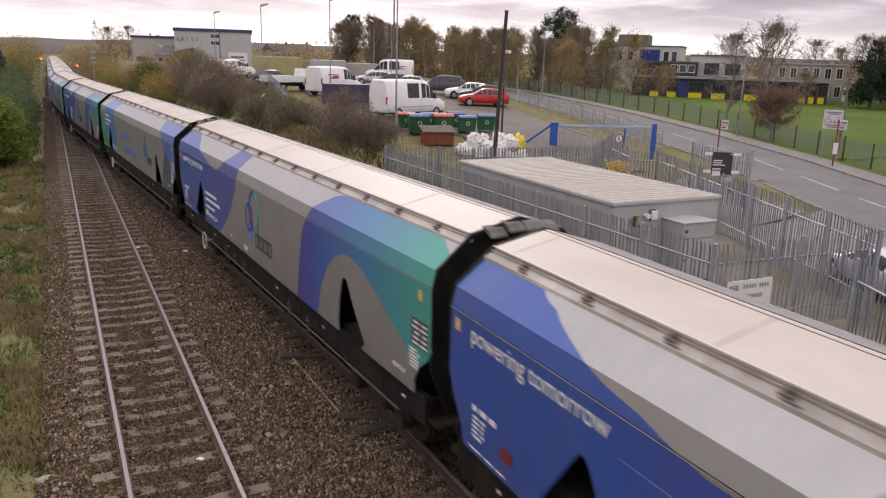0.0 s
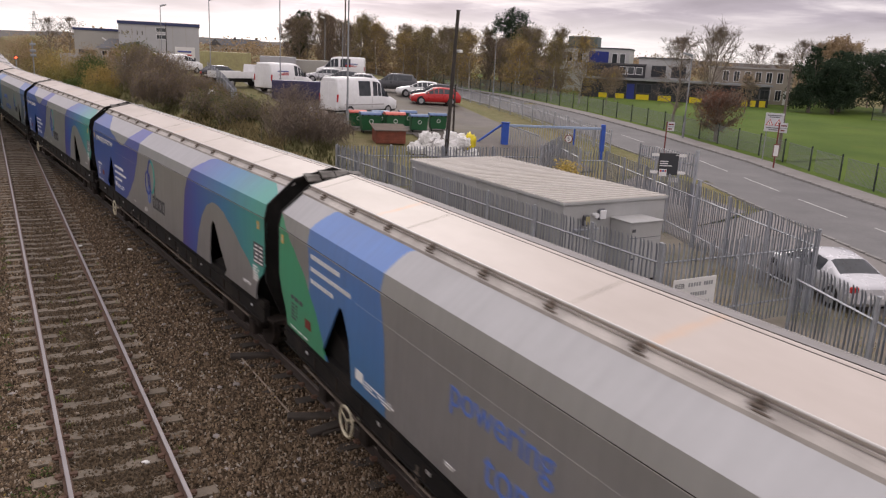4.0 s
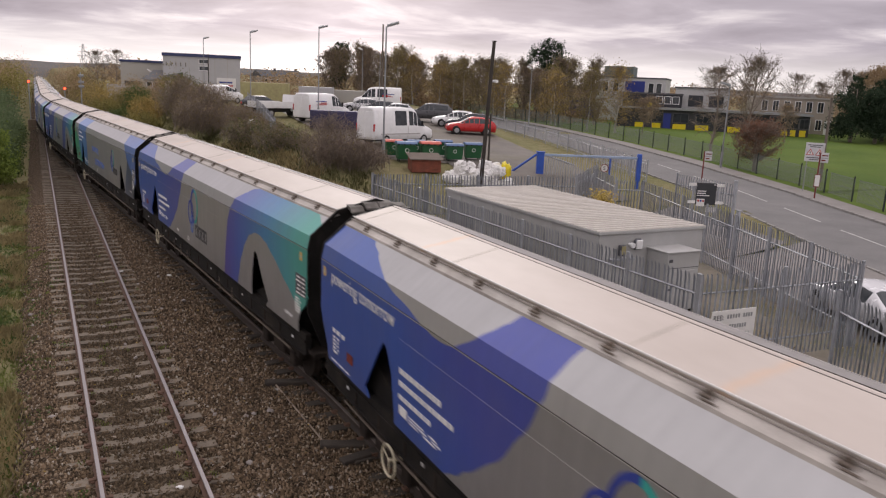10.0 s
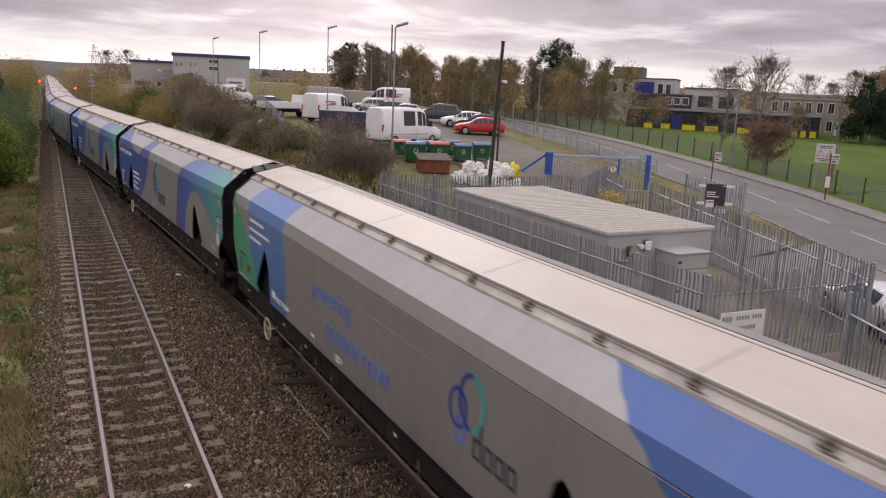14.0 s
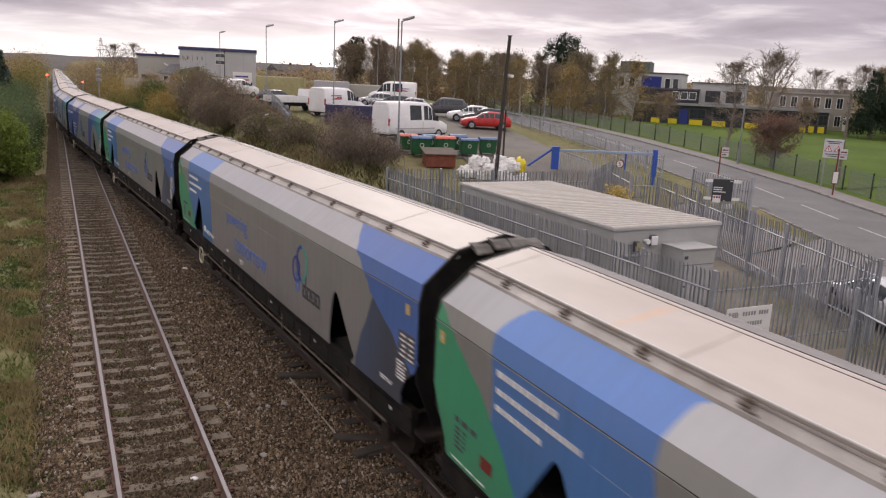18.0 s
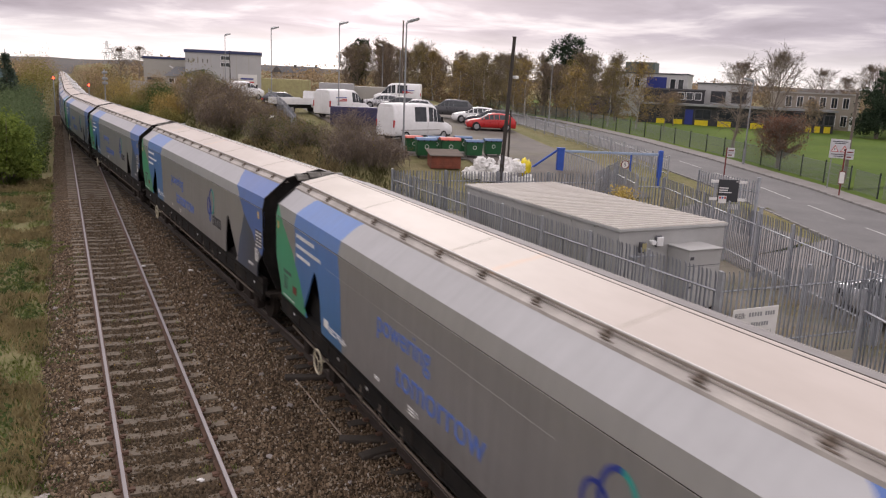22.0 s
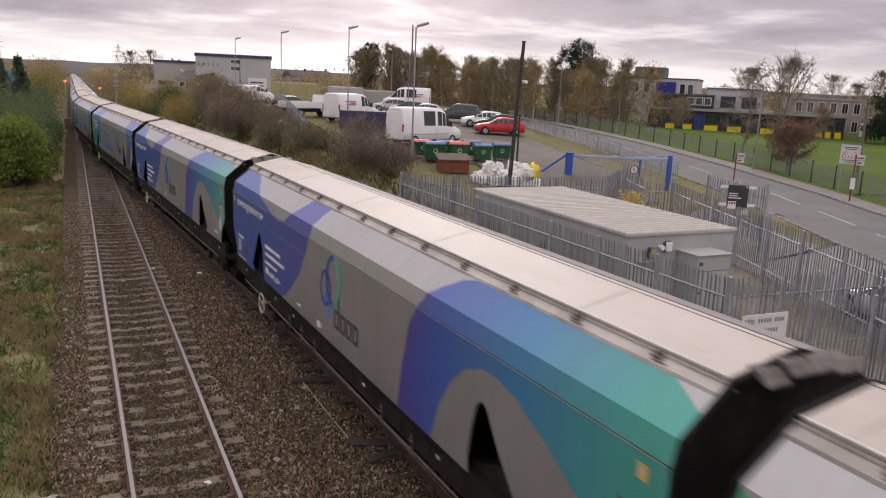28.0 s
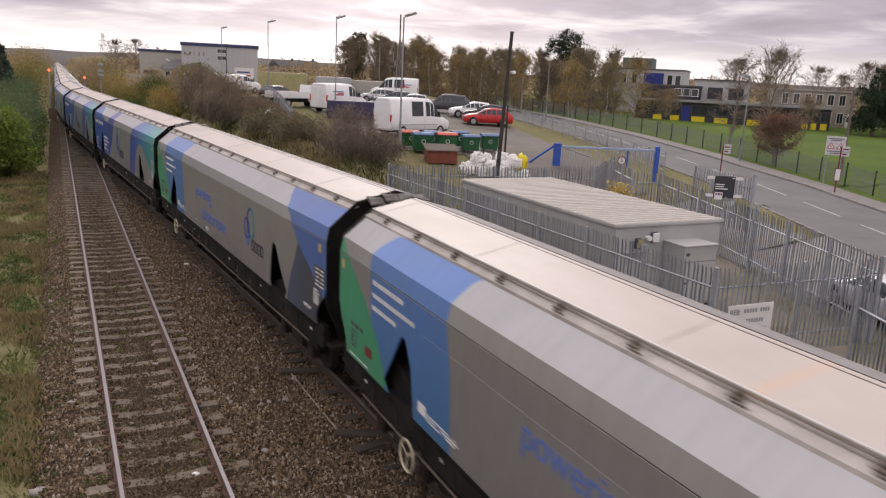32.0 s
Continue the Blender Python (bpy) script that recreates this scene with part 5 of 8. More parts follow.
column("street_lamp", 18.44, 42.69, 7.95, "grey steel floodlight column beside the bins", [(0.75, -0.35), (0.8, 0.35)], "polegrey", r=0.10)
column("street_lamp", 21.07, 62.76, 7.85, "grey steel floodlight column at the edge of the car park", [(0.8, -0.15), (0.55, 0.6)], "polegrey")
column("street_lamp", 18.9, 77.1, 7.4, "grey steel floodlight column above the parked vans", [(0.8, -0.15), (0.55, 0.6)], "polegrey")
column("street_lamp", 19.3, 103.0, 7.4, "grey steel floodlight column before the office building", [(0.8, -0.15), (0.55, 0.6)], "polegrey")
column("street_lamp", 48.3, 71.5, 6.7, "slim grey street lamp beside the road", [(-0.9, -0.4)], "signwhite", r=0.08)
column("street_lamp", 48.1, 43.6, 6.5, "slim grey street lamp on the pavement", [(-0.6, 0.5), (-0.3, 0.3)], "polegrey", r=0.10)
column("street_lamp", 38.2, 96.0, 7.0, "slim grey street lamp behind the car park", [(-0.8, -0.4)], "signwhite", r=0.07)
column("street_lamp", 33.9, 80.0, 6.2, "plain grey pole behind the vans", [], "polegrey", r=0.07)


def wood_pole(x, y, h, lean, label, cams=False, r=0.13, z=None, wood="pole"):
    t = thing("utility_pole", (x, y, land(x, y) if z is None else z), label=label, category="pole")
    bm = bmesh.new()
    tube(bm, (0, 0, -0.4), (lean[0], lean[1], h), r, r * 0.75, 12)
    part("shaft", bm, M[wood], t)
    part("cap", boxes((lean[0] - r * 0.8, lean[0] + r * 0.8, lean[1] - r * 0.8, lean[1] + r * 0.8, h, h + 0.04)), M[wood], t)
    if cams:
        for s, k in ((1, 0.26),):
            bm = bmesh.new()
            tube(bm, (lean[0] * 0.75, lean[1] * 0.75, h * 0.745), (lean[0] * 0.75 + k, lean[1] * 0.75, h * 0.75), 0.03)
            a = part("bracket", bm, M["polegrey"], t)
            part("camera_housing", boxes((lean[0] * 0.75 + k - 0.10, lean[0] * 0.75 + k + 0.10, -0.26, 0.1, h * 0.75 - 0.07, h * 0.75 + 0.09), bevel=0.03), M["white"], a)
        for z0 in (0.3, 0.9, 1.6):
            part("cable_guard", boxes((-0.03, 0.03, -r - 0.03, -r + 0.02, z0, z0 + 0.5)), M["signink"], t)
    return t


wood_pole(21.5, 36.2, 8.35, (0.42, 0.0), "dark leaning wooden pole carrying a white camera", True, 0.12)
wood_pole(24.5, 40.4, 3.4, (0, 0), "slim dark post behind the bulk bags", False, 0.07)
wood_pole(41.4, 104.0, 6.4, (0, 0), "thin weathered pole before the autumn trees", False, 0.09, wood="polebrown")
wood_pole(49.25, 35.5, 6.0, (0.05, 0.05), "brown wooden pole behind the field fence", False, 0.11, wood="polebrown")
wood_pole(19.0, 98.5, 5.4, (0, 0), "slim dark pole before the office building", False, 0.06)
wood_pole(37.8, 88.5, 9.9, (0, 0), "tall weathered wooden pole behind the parked vans", False, 0.12, wood="polebrown")


def bus_stop(x, y, h, label, low=False):
    t = thing("bus_stop", (x, y, land(x, y) + 0.1), -40, label, "bus stop")
    part("pole", boxes((-0.04, 0.04, -0.04, 0.04, -0.1, h), bevel=0.01), M["darkred"], t)
    f = part("flag", boxes((0.04, 0.50, -0.015, 0.015, h - 0.62, h), bevel=0.006), M["signdull"], t)
    part("band", boxes((0.05, 0.49, -0.02, 0.02, h - 0.36, h - 0.31)), M["polegrey"], f)
    for i in range(2):
        part("print", boxes((0.10, 0.45 - 0.1 * i, -0.02, -0.015, h - 0.22 - i * 0.30, h - 0.14 - i * 0.30)), M["darkred"], f)
    if low:
        c = part("timetable_case", boxes((-0.17, 0.17, -0.09, -0.04, 0.75, 1.55), bevel=0.015), M["darkred"], t)
        part("sheet", boxes((-0.14, 0.14, -0.095, -0.09, 0.8, 1.5)), M["signwhite"], c)


bus_stop(39.5, 37.3, 2.2, "dark red bus stop pole with white flag")
bus_stop(42.95, 31.2, 2.9, "dark red bus stop pole with white flag and timetable", True)


def warning_sign():
    t = thing("warning_sign", (45.1, 33.2, land(45.1, 33.2)), -53.6, "grey-backed warning sign with two triangles on posts", "sign")
    part("board", boxes((-0.57, 0.57, -0.02, 0.02, 2.14, 3.36), bevel=0.01), M["signdull"], t)
    for x in (-0.4, 0.4):
        part("post", tubes(((x, 0.05, -0.3), (x, 0.05, 3.25), 0.035)), M["polegrey"], t)
    for x in (-0.27, 0.28):
        tri = bmesh.new()
        prism(tri, [(x - 0.24, 2.55), (x + 0.24, 2.55), (x, 2.98)], -0.028, -0.021)
        s = part("triangle", tri, M["red"], t)
        tri = bmesh.new()
        prism(tri, [(x - 0.17, 2.59), (x + 0.17, 2.59), (x, 2.90)], -0.033, -0.028)
        part("field", tri, M["signwhite"], s)
        part("symbol", boxes((x - 0.025, x + 0.025, -0.037, -0.033, 2.63, 2.78)), M["signink"], s)
    for z, w in ((3.18, 0.9), (3.07, 0.65), (2.36, 0.9), (2.24, 0.55)):
        part("print", boxes((-w / 2, w / 2, -0.026, -0.02, z, z + 0.055)), M["signink"], t)


warning_sign()


# ---------------------------------------------------------------- bins, bags, shed
def build_bin(lid, label):
    t = thing("wheeled_bin", label=label, category="bin", group="bins in the yard")
    bm = bmesh.new()
    a = [(-0.62, -0.40), (0.62, -0.40), (0.62, 0.40), (-0.62, 0.40)]
    lo = [bm.verts.new((x, y, 0.16)) for x, y in a]
    hi = [bm.verts.new((x * 1.1, y * 1.2, 1.18)) for x, y in a]
    for i in range(4):
        bm.faces.new((lo[i], lo[(i + 1) % 4], hi[(i + 1) % 4], hi[i]))
    bm.faces.new(lo[::-1]); bm.faces.new(hi)
    bmesh.ops.bevel(bm, geom=bm.edges[:], offset=0.05, segments=2, affect="EDGES")
    part("body", bm, M["bingreen"], t)
    part("rim", boxes((-0.71, 0.71, -0.52, 0.52, 1.15, 1.20), bevel=0.01), M["bingreen"], t)
    bm = bmesh.new()
    prism(bm, [(-0.54, 1.19), (0.54, 1.19), (0.54, 1.24), (0.3, 1.37), (-0.3, 1.37), (-0.54, 1.24)], -0.70, 0.70, "x")
    part("lid", bm, M[lid], t)
    for x in (-0.5, 0.5):
        for y in (-0.3, 0.3):
            part("castor", tubes(((x - 0.03, y, 0.09), (x + 0.03, y, 0.09), 0.09), n=10), M["tyre"], t)
    for x in (-0.6, -0.2, 0.2, 0.6):
        part("lug", boxes((x - 0.04, x + 0.04, -0.60, -0.52, 1.14, 1.22)), M["tyre"], t)
    bm = bmesh.new()
    ring(bm, (0.0, -0.47, 0.78), (0, 1, 0), 0.13, 0.02, 16, 4)
    part("badge", bm, M["signwhite"], t)
    return t


bin_b, bin_r = build_bin("lidblue", "large green wheeled bin with blue lid"), build_bin("lidred", "large green wheeled bin with red lid")
rows_b = [(19.95, 42.7, -14, 1), (23.3, 42.7, -16, 1), (24.85, 43.0, -18, 1), (21.4, 44.3, -16, 0), (23.4, 44.4, -16, 0)]
rows_r = [(21.6, 42.7, -15, 1), (19.9, 44.5, -13, 0)]
for src, rows in ((bin_b, rows_b), (bin_r, rows_r)):
    for i, (x, y, a, _) in enumerate(rows):
        m = pose(x, y, land(x, y) + 0.05, 0, 0, a) @ Matrix.Scale(0.9, 4)
        if i == 0:
            src.matrix_world = m
        else:
            copy_thing(src, m)


def lumpy(name, at, size, seed, material, label, category, group="", crisp=False):
    """A soft heap: an icosphere pushed about by noise."""
    bm = bmesh.new()
    bmesh.ops.create_icosphere(bm, subdivisions=3, radius=1.0)
    for v in bm.verts:
        n = v.co.normalized()
        d = 1 + 0.34 * noise.noise(n * 1.9 + Vector((seed, 0, 0))) + 0.34 * noise.noise(n * 4.2 + Vector((0, seed, 0))) + 0.42 * noise.noise(n * 9 + Vector((0, seed, 7)))
        p = n * d
        v.co = Vector((math.copysign(abs(p.x) ** 0.7, p.x) * size[0], math.copysign(abs(p.y) ** 0.7, p.y) * size[1], max(p.z, -0.75) * size[2]))
    zmin = min(v.co.z for v in bm.verts)
    bmesh.ops.translate(bm, verts=bm.verts, vec=(0, 0, -zmin - 0.02))
    ob = part(name, bm, M[material])
    ob.matrix_world = pose(*at, 0, 0, seed * 37 % 360)
    tagged(ob, label, category, group)
    return ob if crisp else smooth(ob)


rng = random.Random(8)
for i in range(44):
    f = rng.random()
    x, y = 20.8 + f * 3.3 + rng.uniform(-0.2, 0.2), 38.5 - f * 0.9 + rng.uniform(-0.55, 0.55)
    up = 0.0 if i < 22 else (0.3 if i < 36 else 0.62)
    if up and not 0.2 < f < 0.9:
        x, y = 22.7 + rng.uniform(-0.8, 0.8), 38.0 + rng.uniform(-0.4, 0.4)
    k = rng.uniform(0.7, 1.15)
    lumpy("bulk_bag", (x, y, land(x, y) + up), (0.36 * k, 0.26 * k, 0.30 * k), i + 1, "bag", "crumpled white bulk bag in a heap", "bag", "heap of bulk bags", True)
lumpy("yellow_sack", (24.2, 37.9, land(24.2, 37.9) + 0.3), (0.3, 0.35, 0.55), 33, "yellow", "faded yellow sack beside the white bags", "bag")


def shed():
    x, y = 20.15, 40.5
    t = thing("small_shed", (x, y, land(x, y)), -14, "small low shed of red-brown boards with felt roof", "shed")
    W, D = 1.75, 1.25
    part("floor", boxes((-W / 2, W / 2, -D / 2, D / 2, 0, 0.06)), M["shedwood"], t)
    for i in range(6):
        z = 0.06 + i * 0.12
        for y0 in (-D / 2, D / 2 - 0.02):
            part("board", boxes((-W / 2, W / 2, y0, y0 + 0.02, z, z + 0.115)), M["shedwood"], t)
        for x0 in (-W / 2, W / 2 - 0.02):
            part("board", boxes((x0, x0 + 0.02, -D / 2 + 0.02, D / 2 - 0.02, z, z + 0.115)), M["shedwood"], t)
    bm = bmesh.new()
    prism(bm, [(-D / 2 - 0.12, 0.72), (D / 2 + 0.12, 0.98), (D / 2 + 0.12, 1.03), (-D / 2 - 0.12, 0.77)], -W / 2 - 0.12, W / 2 + 0.12, "x")
    part("roof", bm, M["felt"], t)


shed()


# ---------------------------------------------------------------- vehicles
def wheel(parent, x, y, r, w=0.2, rim="alloy"):
    o = 1 if x > 0 else -1
    t = part("wheel", tubes(((x - o * w / 2, y, r), (x + o * w / 2, y, r), r), n=20), M["tyre"], parent)
    bm = bmesh.new()
    tube(bm, (x + o * w * 0.45, y, r), (x + o * (w * 0.5 + 0.012), y, r), r * 0.66, r * 0.6, 16)
    part("rim", bm, M[rim], t)
    return t


def hull(profile, half, lean, material_bevel=0.03):
    """A vehicle shell: side outline (y, z) drawn across the width, drawn in towards the top by lean."""
    bm = bmesh.new()
    prism(bm, profile, -half, half, "x")
    top, low = max(p[1] for p in profile), min(p[1] for p in profile)
    for v in bm.verts:
        f = max(0.0, (v.co.z - lean[0]) / max(top - lean[0], 0.01))
        v.co.x *= 1 - lean[1] * f
    bmesh.ops.bevel(bm, geom=bm.edges[:], offset=material_bevel, segments=2, affect="EDGES", clamp_overlap=True)
    return bm


def pane(pts, x, lean_top, z_lo, z_hi):
    """A side window: outline (y, z) on the flank at half-width x."""
    bm = bmesh.new()
    s = 1 if x > 0 else -1
    def at(p, o):
        f = (p[1] - z_lo) / (z_hi - z_lo)
        return (s * (abs(x) * (1 - lean_top * f) + o), p[0], p[1])
    a = [bm.verts.new(at(p, 0.006)) for p in pts]
    b = [bm.verts.new(at(p, -0.02)) for p in pts]
    bm.faces.new(a); bm.faces.new(b[::-1])
    for i in range(len(pts)):
        bm.faces.new((a[i], b[i], b[(i + 1) % len(pts)], a[(i + 1) % len(pts)]))
    bmesh.ops.recalc_face_normals(bm, faces=bm.faces)
    return bm


def slab(x0, x1, p, q, lift=0.012):
    """A sloping sheet between two points (y, z) of the outline: windscreens."""
    bm = bmesh.new()
    d = Vector((0, q[0] - p[0], q[1] - p[1]))
    n = Vector((0, -d.z, d.y)).normalized() * lift
    if n.z < 0:
        n = -n
    vs = [(x, y, z) for x, (y, z) in ((x0, p), (x1, p), (x1 * 0.9, q), (x0 * 0.9, q))]
    a = [bm.verts.new(Vector(v) + n) for v in vs]
    b = [bm.verts.new(Vector(v) - n * 2) for v in vs]
    bm.faces.new(a); bm.faces.new(b[::-1])
    for i in range(4):
        bm.faces.new((a[i], b[i], b[(i + 1) % 4], a[(i + 1) % 4]))
    bmesh.ops.recalc_face_normals(bm, faces=bm.faces)
    return bm


def shell(t, stations, material, glazed, screens=()):
    """A vehicle body lofted over rows (y, sill, belt, top, half width, half width of the roof): one painted skin, with panes set
    into the flank between the stations of `glazed` and across the stations of `screens`."""
    bm = bmesh.new()
    rows = []
    for y, z0, zb, zt, w, wr in stations:
        half = [(w * 0.90, z0), (w, z0 + 0.10), (w * 1.01, (z0 + zb) / 2), (w * 0.985, zb), (wr + (w - wr) * 0.12, zt - (zt - zb) * 0.16), (wr * 0.80, zt), (0.0, zt + 0.012)]
        rows.append([bm.verts.new((x, y, z)) for x, z in half] + [bm.verts.new((-x, y, z)) for x, z in half[-2::-1]])
    n = len(rows[0])
    flank, across = [], []
    for j, (a, b) in enumerate(zip(rows, rows[1:])):
        for i in range(n):
            f = bm.faces.new((a[i], a[(i + 1) % n], b[(i + 1) % n], b[i]))
            f.smooth = True
            if i in (3, n - 5) and j in glazed:
                flank.append(f)
            if i in (4, 5, n - 7, n - 6) and j in screens:
                across.append(f)
    bm.faces.new(rows[0]); bm.faces.new(rows[-1][::-1])
    bmesh.ops.recalc_face_normals(bm, faces=bm.faces)
    panes = []
    for group in flank:
        bmesh.ops.inset_individual(bm, faces=[group], thickness=0.035, depth=-0.004)
        panes.append(("side_window", [group]))
    for j in screens:
        mine = [f for f in across if min(abs(v.co.y - stations[j][0]) for v in f.verts) < 1e-4 and min(abs(v.co.y - stations[j + 1][0]) for v in f.verts) < 1e-4]
        bmesh.ops.inset_region(bm, faces=mine, thickness=0.05, depth=-0.004)
        panes.append(("windscreen" if stations[j][0] > 0 else "rear_window", mine))
    gone = []
    for name, faces in panes:
        g = bmesh.new()
        for f in faces:
            g.faces.new([g.verts.new(v.co) for v in f.verts])
        bmesh.ops.remove_doubles(g, verts=g.verts, dist=0.0005)
        part(name, g, M["glass"], t)
        gone += faces
    bmesh.ops.delete(bm, geom=gone, context="FACES")
    return part("body", bm, M[material], t)


def arch(parent, x, y, r):
    o = 1 if x > 0 else -1
    part("wheel_arch", tubes(((x - o * 0.12, y, r + 0.02), (x + o * 0.075, y, r + 0.02), r * 1.17), n=20), M["tyre"], parent)


def van(x, y, turn, label, material="white", side_windows=True, L=5.9, H=2.55, mark=True, z=None):
    t = thing("van", (x, y, (land(x, y) + 0.05) if z is None else z), turn, label, "van", "parked vehicles")
    h = L / 2
    st = [(h, 0.45, 0.80, 0.86, 0.78, 0.62), (h - 0.10, 0.36, 0.98, 1.06, 0.92, 0.72), (h - 0.45, 0.32, 1.12, 1.22, 0.98, 0.76), (h - 0.95, 0.32, 1.22, 1.36, 0.99, 0.78),
          (h - 1.72, 0.32, 1.30, H - 0.22, 0.99, 0.80), (h - 2.10, 0.32, 1.32, H - 0.05, 0.99, 0.82), (h - 2.60, 0.32, 1.32, H, 0.99, 0.82), (h - 2.80, 0.32, 1.32, H, 0.99, 0.82),
          (h - 4.0, 0.32, 1.32, H + 0.01, 0.99, 0.82), (-h + 0.12, 0.34, 1.32, H - 0.01, 0.98, 0.82), (-h, 0.40, 1.30, H - 0.10, 0.94, 0.78)]
    shell(t, st, material, (3, 4, 5, 7) if side_windows else (3, 4, 5), (3,))
    part("sill", boxes((-0.95, 0.95, -h + 0.15, h - 0.25, 0.26, 0.40), bevel=0.03), M["tyre"], t)
    part("bumper", boxes((-0.86, 0.86, h - 0.14, h + 0.05, 0.38, 0.62), bevel=0.05), M["tyre"], t)
    part("grille", boxes((-0.42, 0.42, h - 0.06, h + 0.02, 0.68, 0.80), bevel=0.015), M["signink"], t)
    for s in (-1, 1):
        part("mirror", boxes((s * 1.12 - 0.09, s * 1.12 + 0.09, h - 1.45, h - 1.35, 1.35, 1.68), bevel=0.03), M["tyre"], t)
        part("rubbing_strip", boxes((s * 1.0 - 0.012, s * 1.0 + 0.012, -h + 0.6, h - 1.5, 0.72, 0.79)), M["seam"], t)
        part("headlamp", boxes((s * 0.70 - 0.13, s * 0.70 + 0.13, h - 0.30, h - 0.03, 0.78, 1.02), bevel=0.04), M["alloy"], t)
        part("tail_lamp", boxes((s * 0.90 - 0.05, s * 0.90 + 0.05, -h - 0.015, -h + 0.08, 0.95, 1.45)), M["red"], t)
        part("door_gap", boxes((s * 1.0 - 0.006, s * 1.0 + 0.006, h - 2.72, h - 2.70, 0.45, 1.28)), M["seam"], t)
        if mark:
            flash = bmesh.new()
            for z0, y0, y1 in ((1.42, -h + 0.9, -h + 2.2), (1.50, -h + 1.2, -h + 2.2), (1.58, -h + 1.5, -h + 2.2)):
                box(flash, s * 0.965 - 0.02, s * 0.965 + 0.006, y0, y1, z0, z0 + 0.055)
            part("side_marking", flash, M["red"], t, "red stripe marking")
            part("print", boxes((s * 0.94 - 0.02, s * 0.94 + 0.006, -h + 0.8, -h + 2.2, 1.70, 1.77)), M["logonavy"], t)
        for yy in (-h + 1.15, h - 1.05):
            arch(t, s * 0.90, yy, 0.34)
            wheel(t, s * 0.89, yy, 0.34, 0.22)
    for x in (-0.43, 0.43):
        part("rear_door", boxes((x - 0.40, x + 0.40, -h - 0.015, -h + 0.02, 0.5, H - 0.30), bevel=0.01), M[material], t)
    return t


def car(x, y, turn, material, label, style="hatch", z=None):
    L, H = {"hatch": (4.2, 1.45), "saloon": (4.75, 1.45), "suv": (4.7, 1.80)}[style]
    h = L / 2
    t = thing("car", (x, y, (land(x, y) + 0.05) if z is None else z), turn, label, "car", "parked vehicles")
    B = 0.88 if style != "suv" else 1.10
    lo = 0.24 if style != "suv" else 0.36
    st = [(h, lo + 0.12, B - 0.32, B - 0.26, 0.62, 0.50), (h - 0.10, lo, B - 0.20, B - 0.12, 0.78, 0.60), (h - 0.50, lo, B - 0.09, B - 0.01, 0.86, 0.66), (h - 1.15, lo, B - 0.01, B + 0.09, 0.88, 0.70),
          (h - 1.90, lo, B + 0.02, H - 0.08, 0.88, 0.60), (h - 2.30, lo, B + 0.03, H, 0.88, 0.60), (h - 2.75, lo, B + 0.03, H, 0.88, 0.60)]
    if style == "saloon":
        st += [(-h + 1.45, lo, B + 0.05, H - 0.08, 0.88, 0.58), (-h + 0.75, lo, B + 0.06, B + 0.15, 0.87, 0.68), (-h + 0.12, lo, B + 0.02, B + 0.10, 0.82, 0.66), (-h, lo + 0.12, B - 0.18, B - 0.10, 0.72, 0.58)]
    else:
        st += [(-h + 0.60, lo, B + 0.05, H - 0.08, 0.87, 0.60), (-h + 0.14, lo, B + 0.06, B + 0.14, 0.84, 0.66), (-h + 0.03, lo, B - 0.10, B - 0.02, 0.80, 0.62), (-h, lo + 0.12, B - 0.30, B - 0.22, 0.74, 0.56)]
    shell(t, st, material, (3, 4, 5, 6), (3, 7))
    for s in (-1, 1):
        part("mirror", boxes((s * 0.95 - 0.08, s * 0.95 + 0.08, h - 1.50, h - 1.38, B + 0.02, B + 0.15), bevel=0.03), M[material], t)
        part("headlamp", boxes((s * 0.60 - 0.15, s * 0.60 + 0.15, h - 0.32, h - 0.05, B - 0.28, B - 0.12), bevel=0.04), M["alloy"], t)
        part("tail_lamp", boxes((s * 0.66 - 0.13, s * 0.66 + 0.13, -h - 0.005, -h + 0.14, B - 0.22, B - 0.03), bevel=0.03), M["red"], t)
        part("door_handle", boxes((s * 0.885 - 0.015, s * 0.885 + 0.015, -0.25, -0.08, B - 0.10, B - 0.07)), M[material], t)
        for yy in (-h + 0.82, h - 0.85):
            arch(t, s * 0.80, yy, 0.32 if style != "suv" else 0.37)
            wheel(t, s * 0.79, yy, 0.32 if style != "suv" else 0.37, 0.2)
    part("bumper", boxes((-0.55, 0.55, h - 0.10, h + 0.015, lo + 0.05, lo + 0.20), bevel=0.03), M["signink"], t)
    part("number_plate", boxes((-0.26, 0.26, -h - 0.012, -h + 0.03, B - 0.38, B - 0.27)), M["signwhite"], t)
    return t


van(23.2, 51.5, -70, "white high-roof van with dark windows, parked behind the bins", mark=False, H=2.6, L=6.0)
van(22.4, 65.6, -58, "white van with red side marking, dirty flanks", side_windows=False, L=5.6, H=2.4)
van(36.0, 85.4, 62, "white minibus van with dark windows at the fence", L=5.6, H=2.5)
van(15.6, 92.0, -60, "white van parked beyond the bank", side_windows=False, mark=False, L=5.2, H=2.1)
van(18.3, 88.0, -60, "white van half hidden by bushes", side_windows=False, mark=False, L=5.0, H=2.0)
car(32.6, 57.0, 68, "red", "bright red hatchback in the car park")
car(34.0, 59.8, 66, "navycar", "black hatchback beside the red car")
car(33.9, 62.2, 66, "white", "white hatchback in the car park")
car(33.4, 66.4, 62, "greycar", "dark grey off-roader in the car park", "suv")
car(31.4, 70.5, 66, "silver", "silver car in the row of parked cars")
car(31.2, 74.0, 66, "greycar", "grey car in the row of parked cars")
car(30.8, 77.3, 66, "silver", "pale car at the end of the row")
car(19.6, 75.5, -60, "navycar", "dark car beside the white tipper")
car(22.7, 14.0, -23, "palesilver", "pale silver saloon parked beyond the near fence", "saloon")


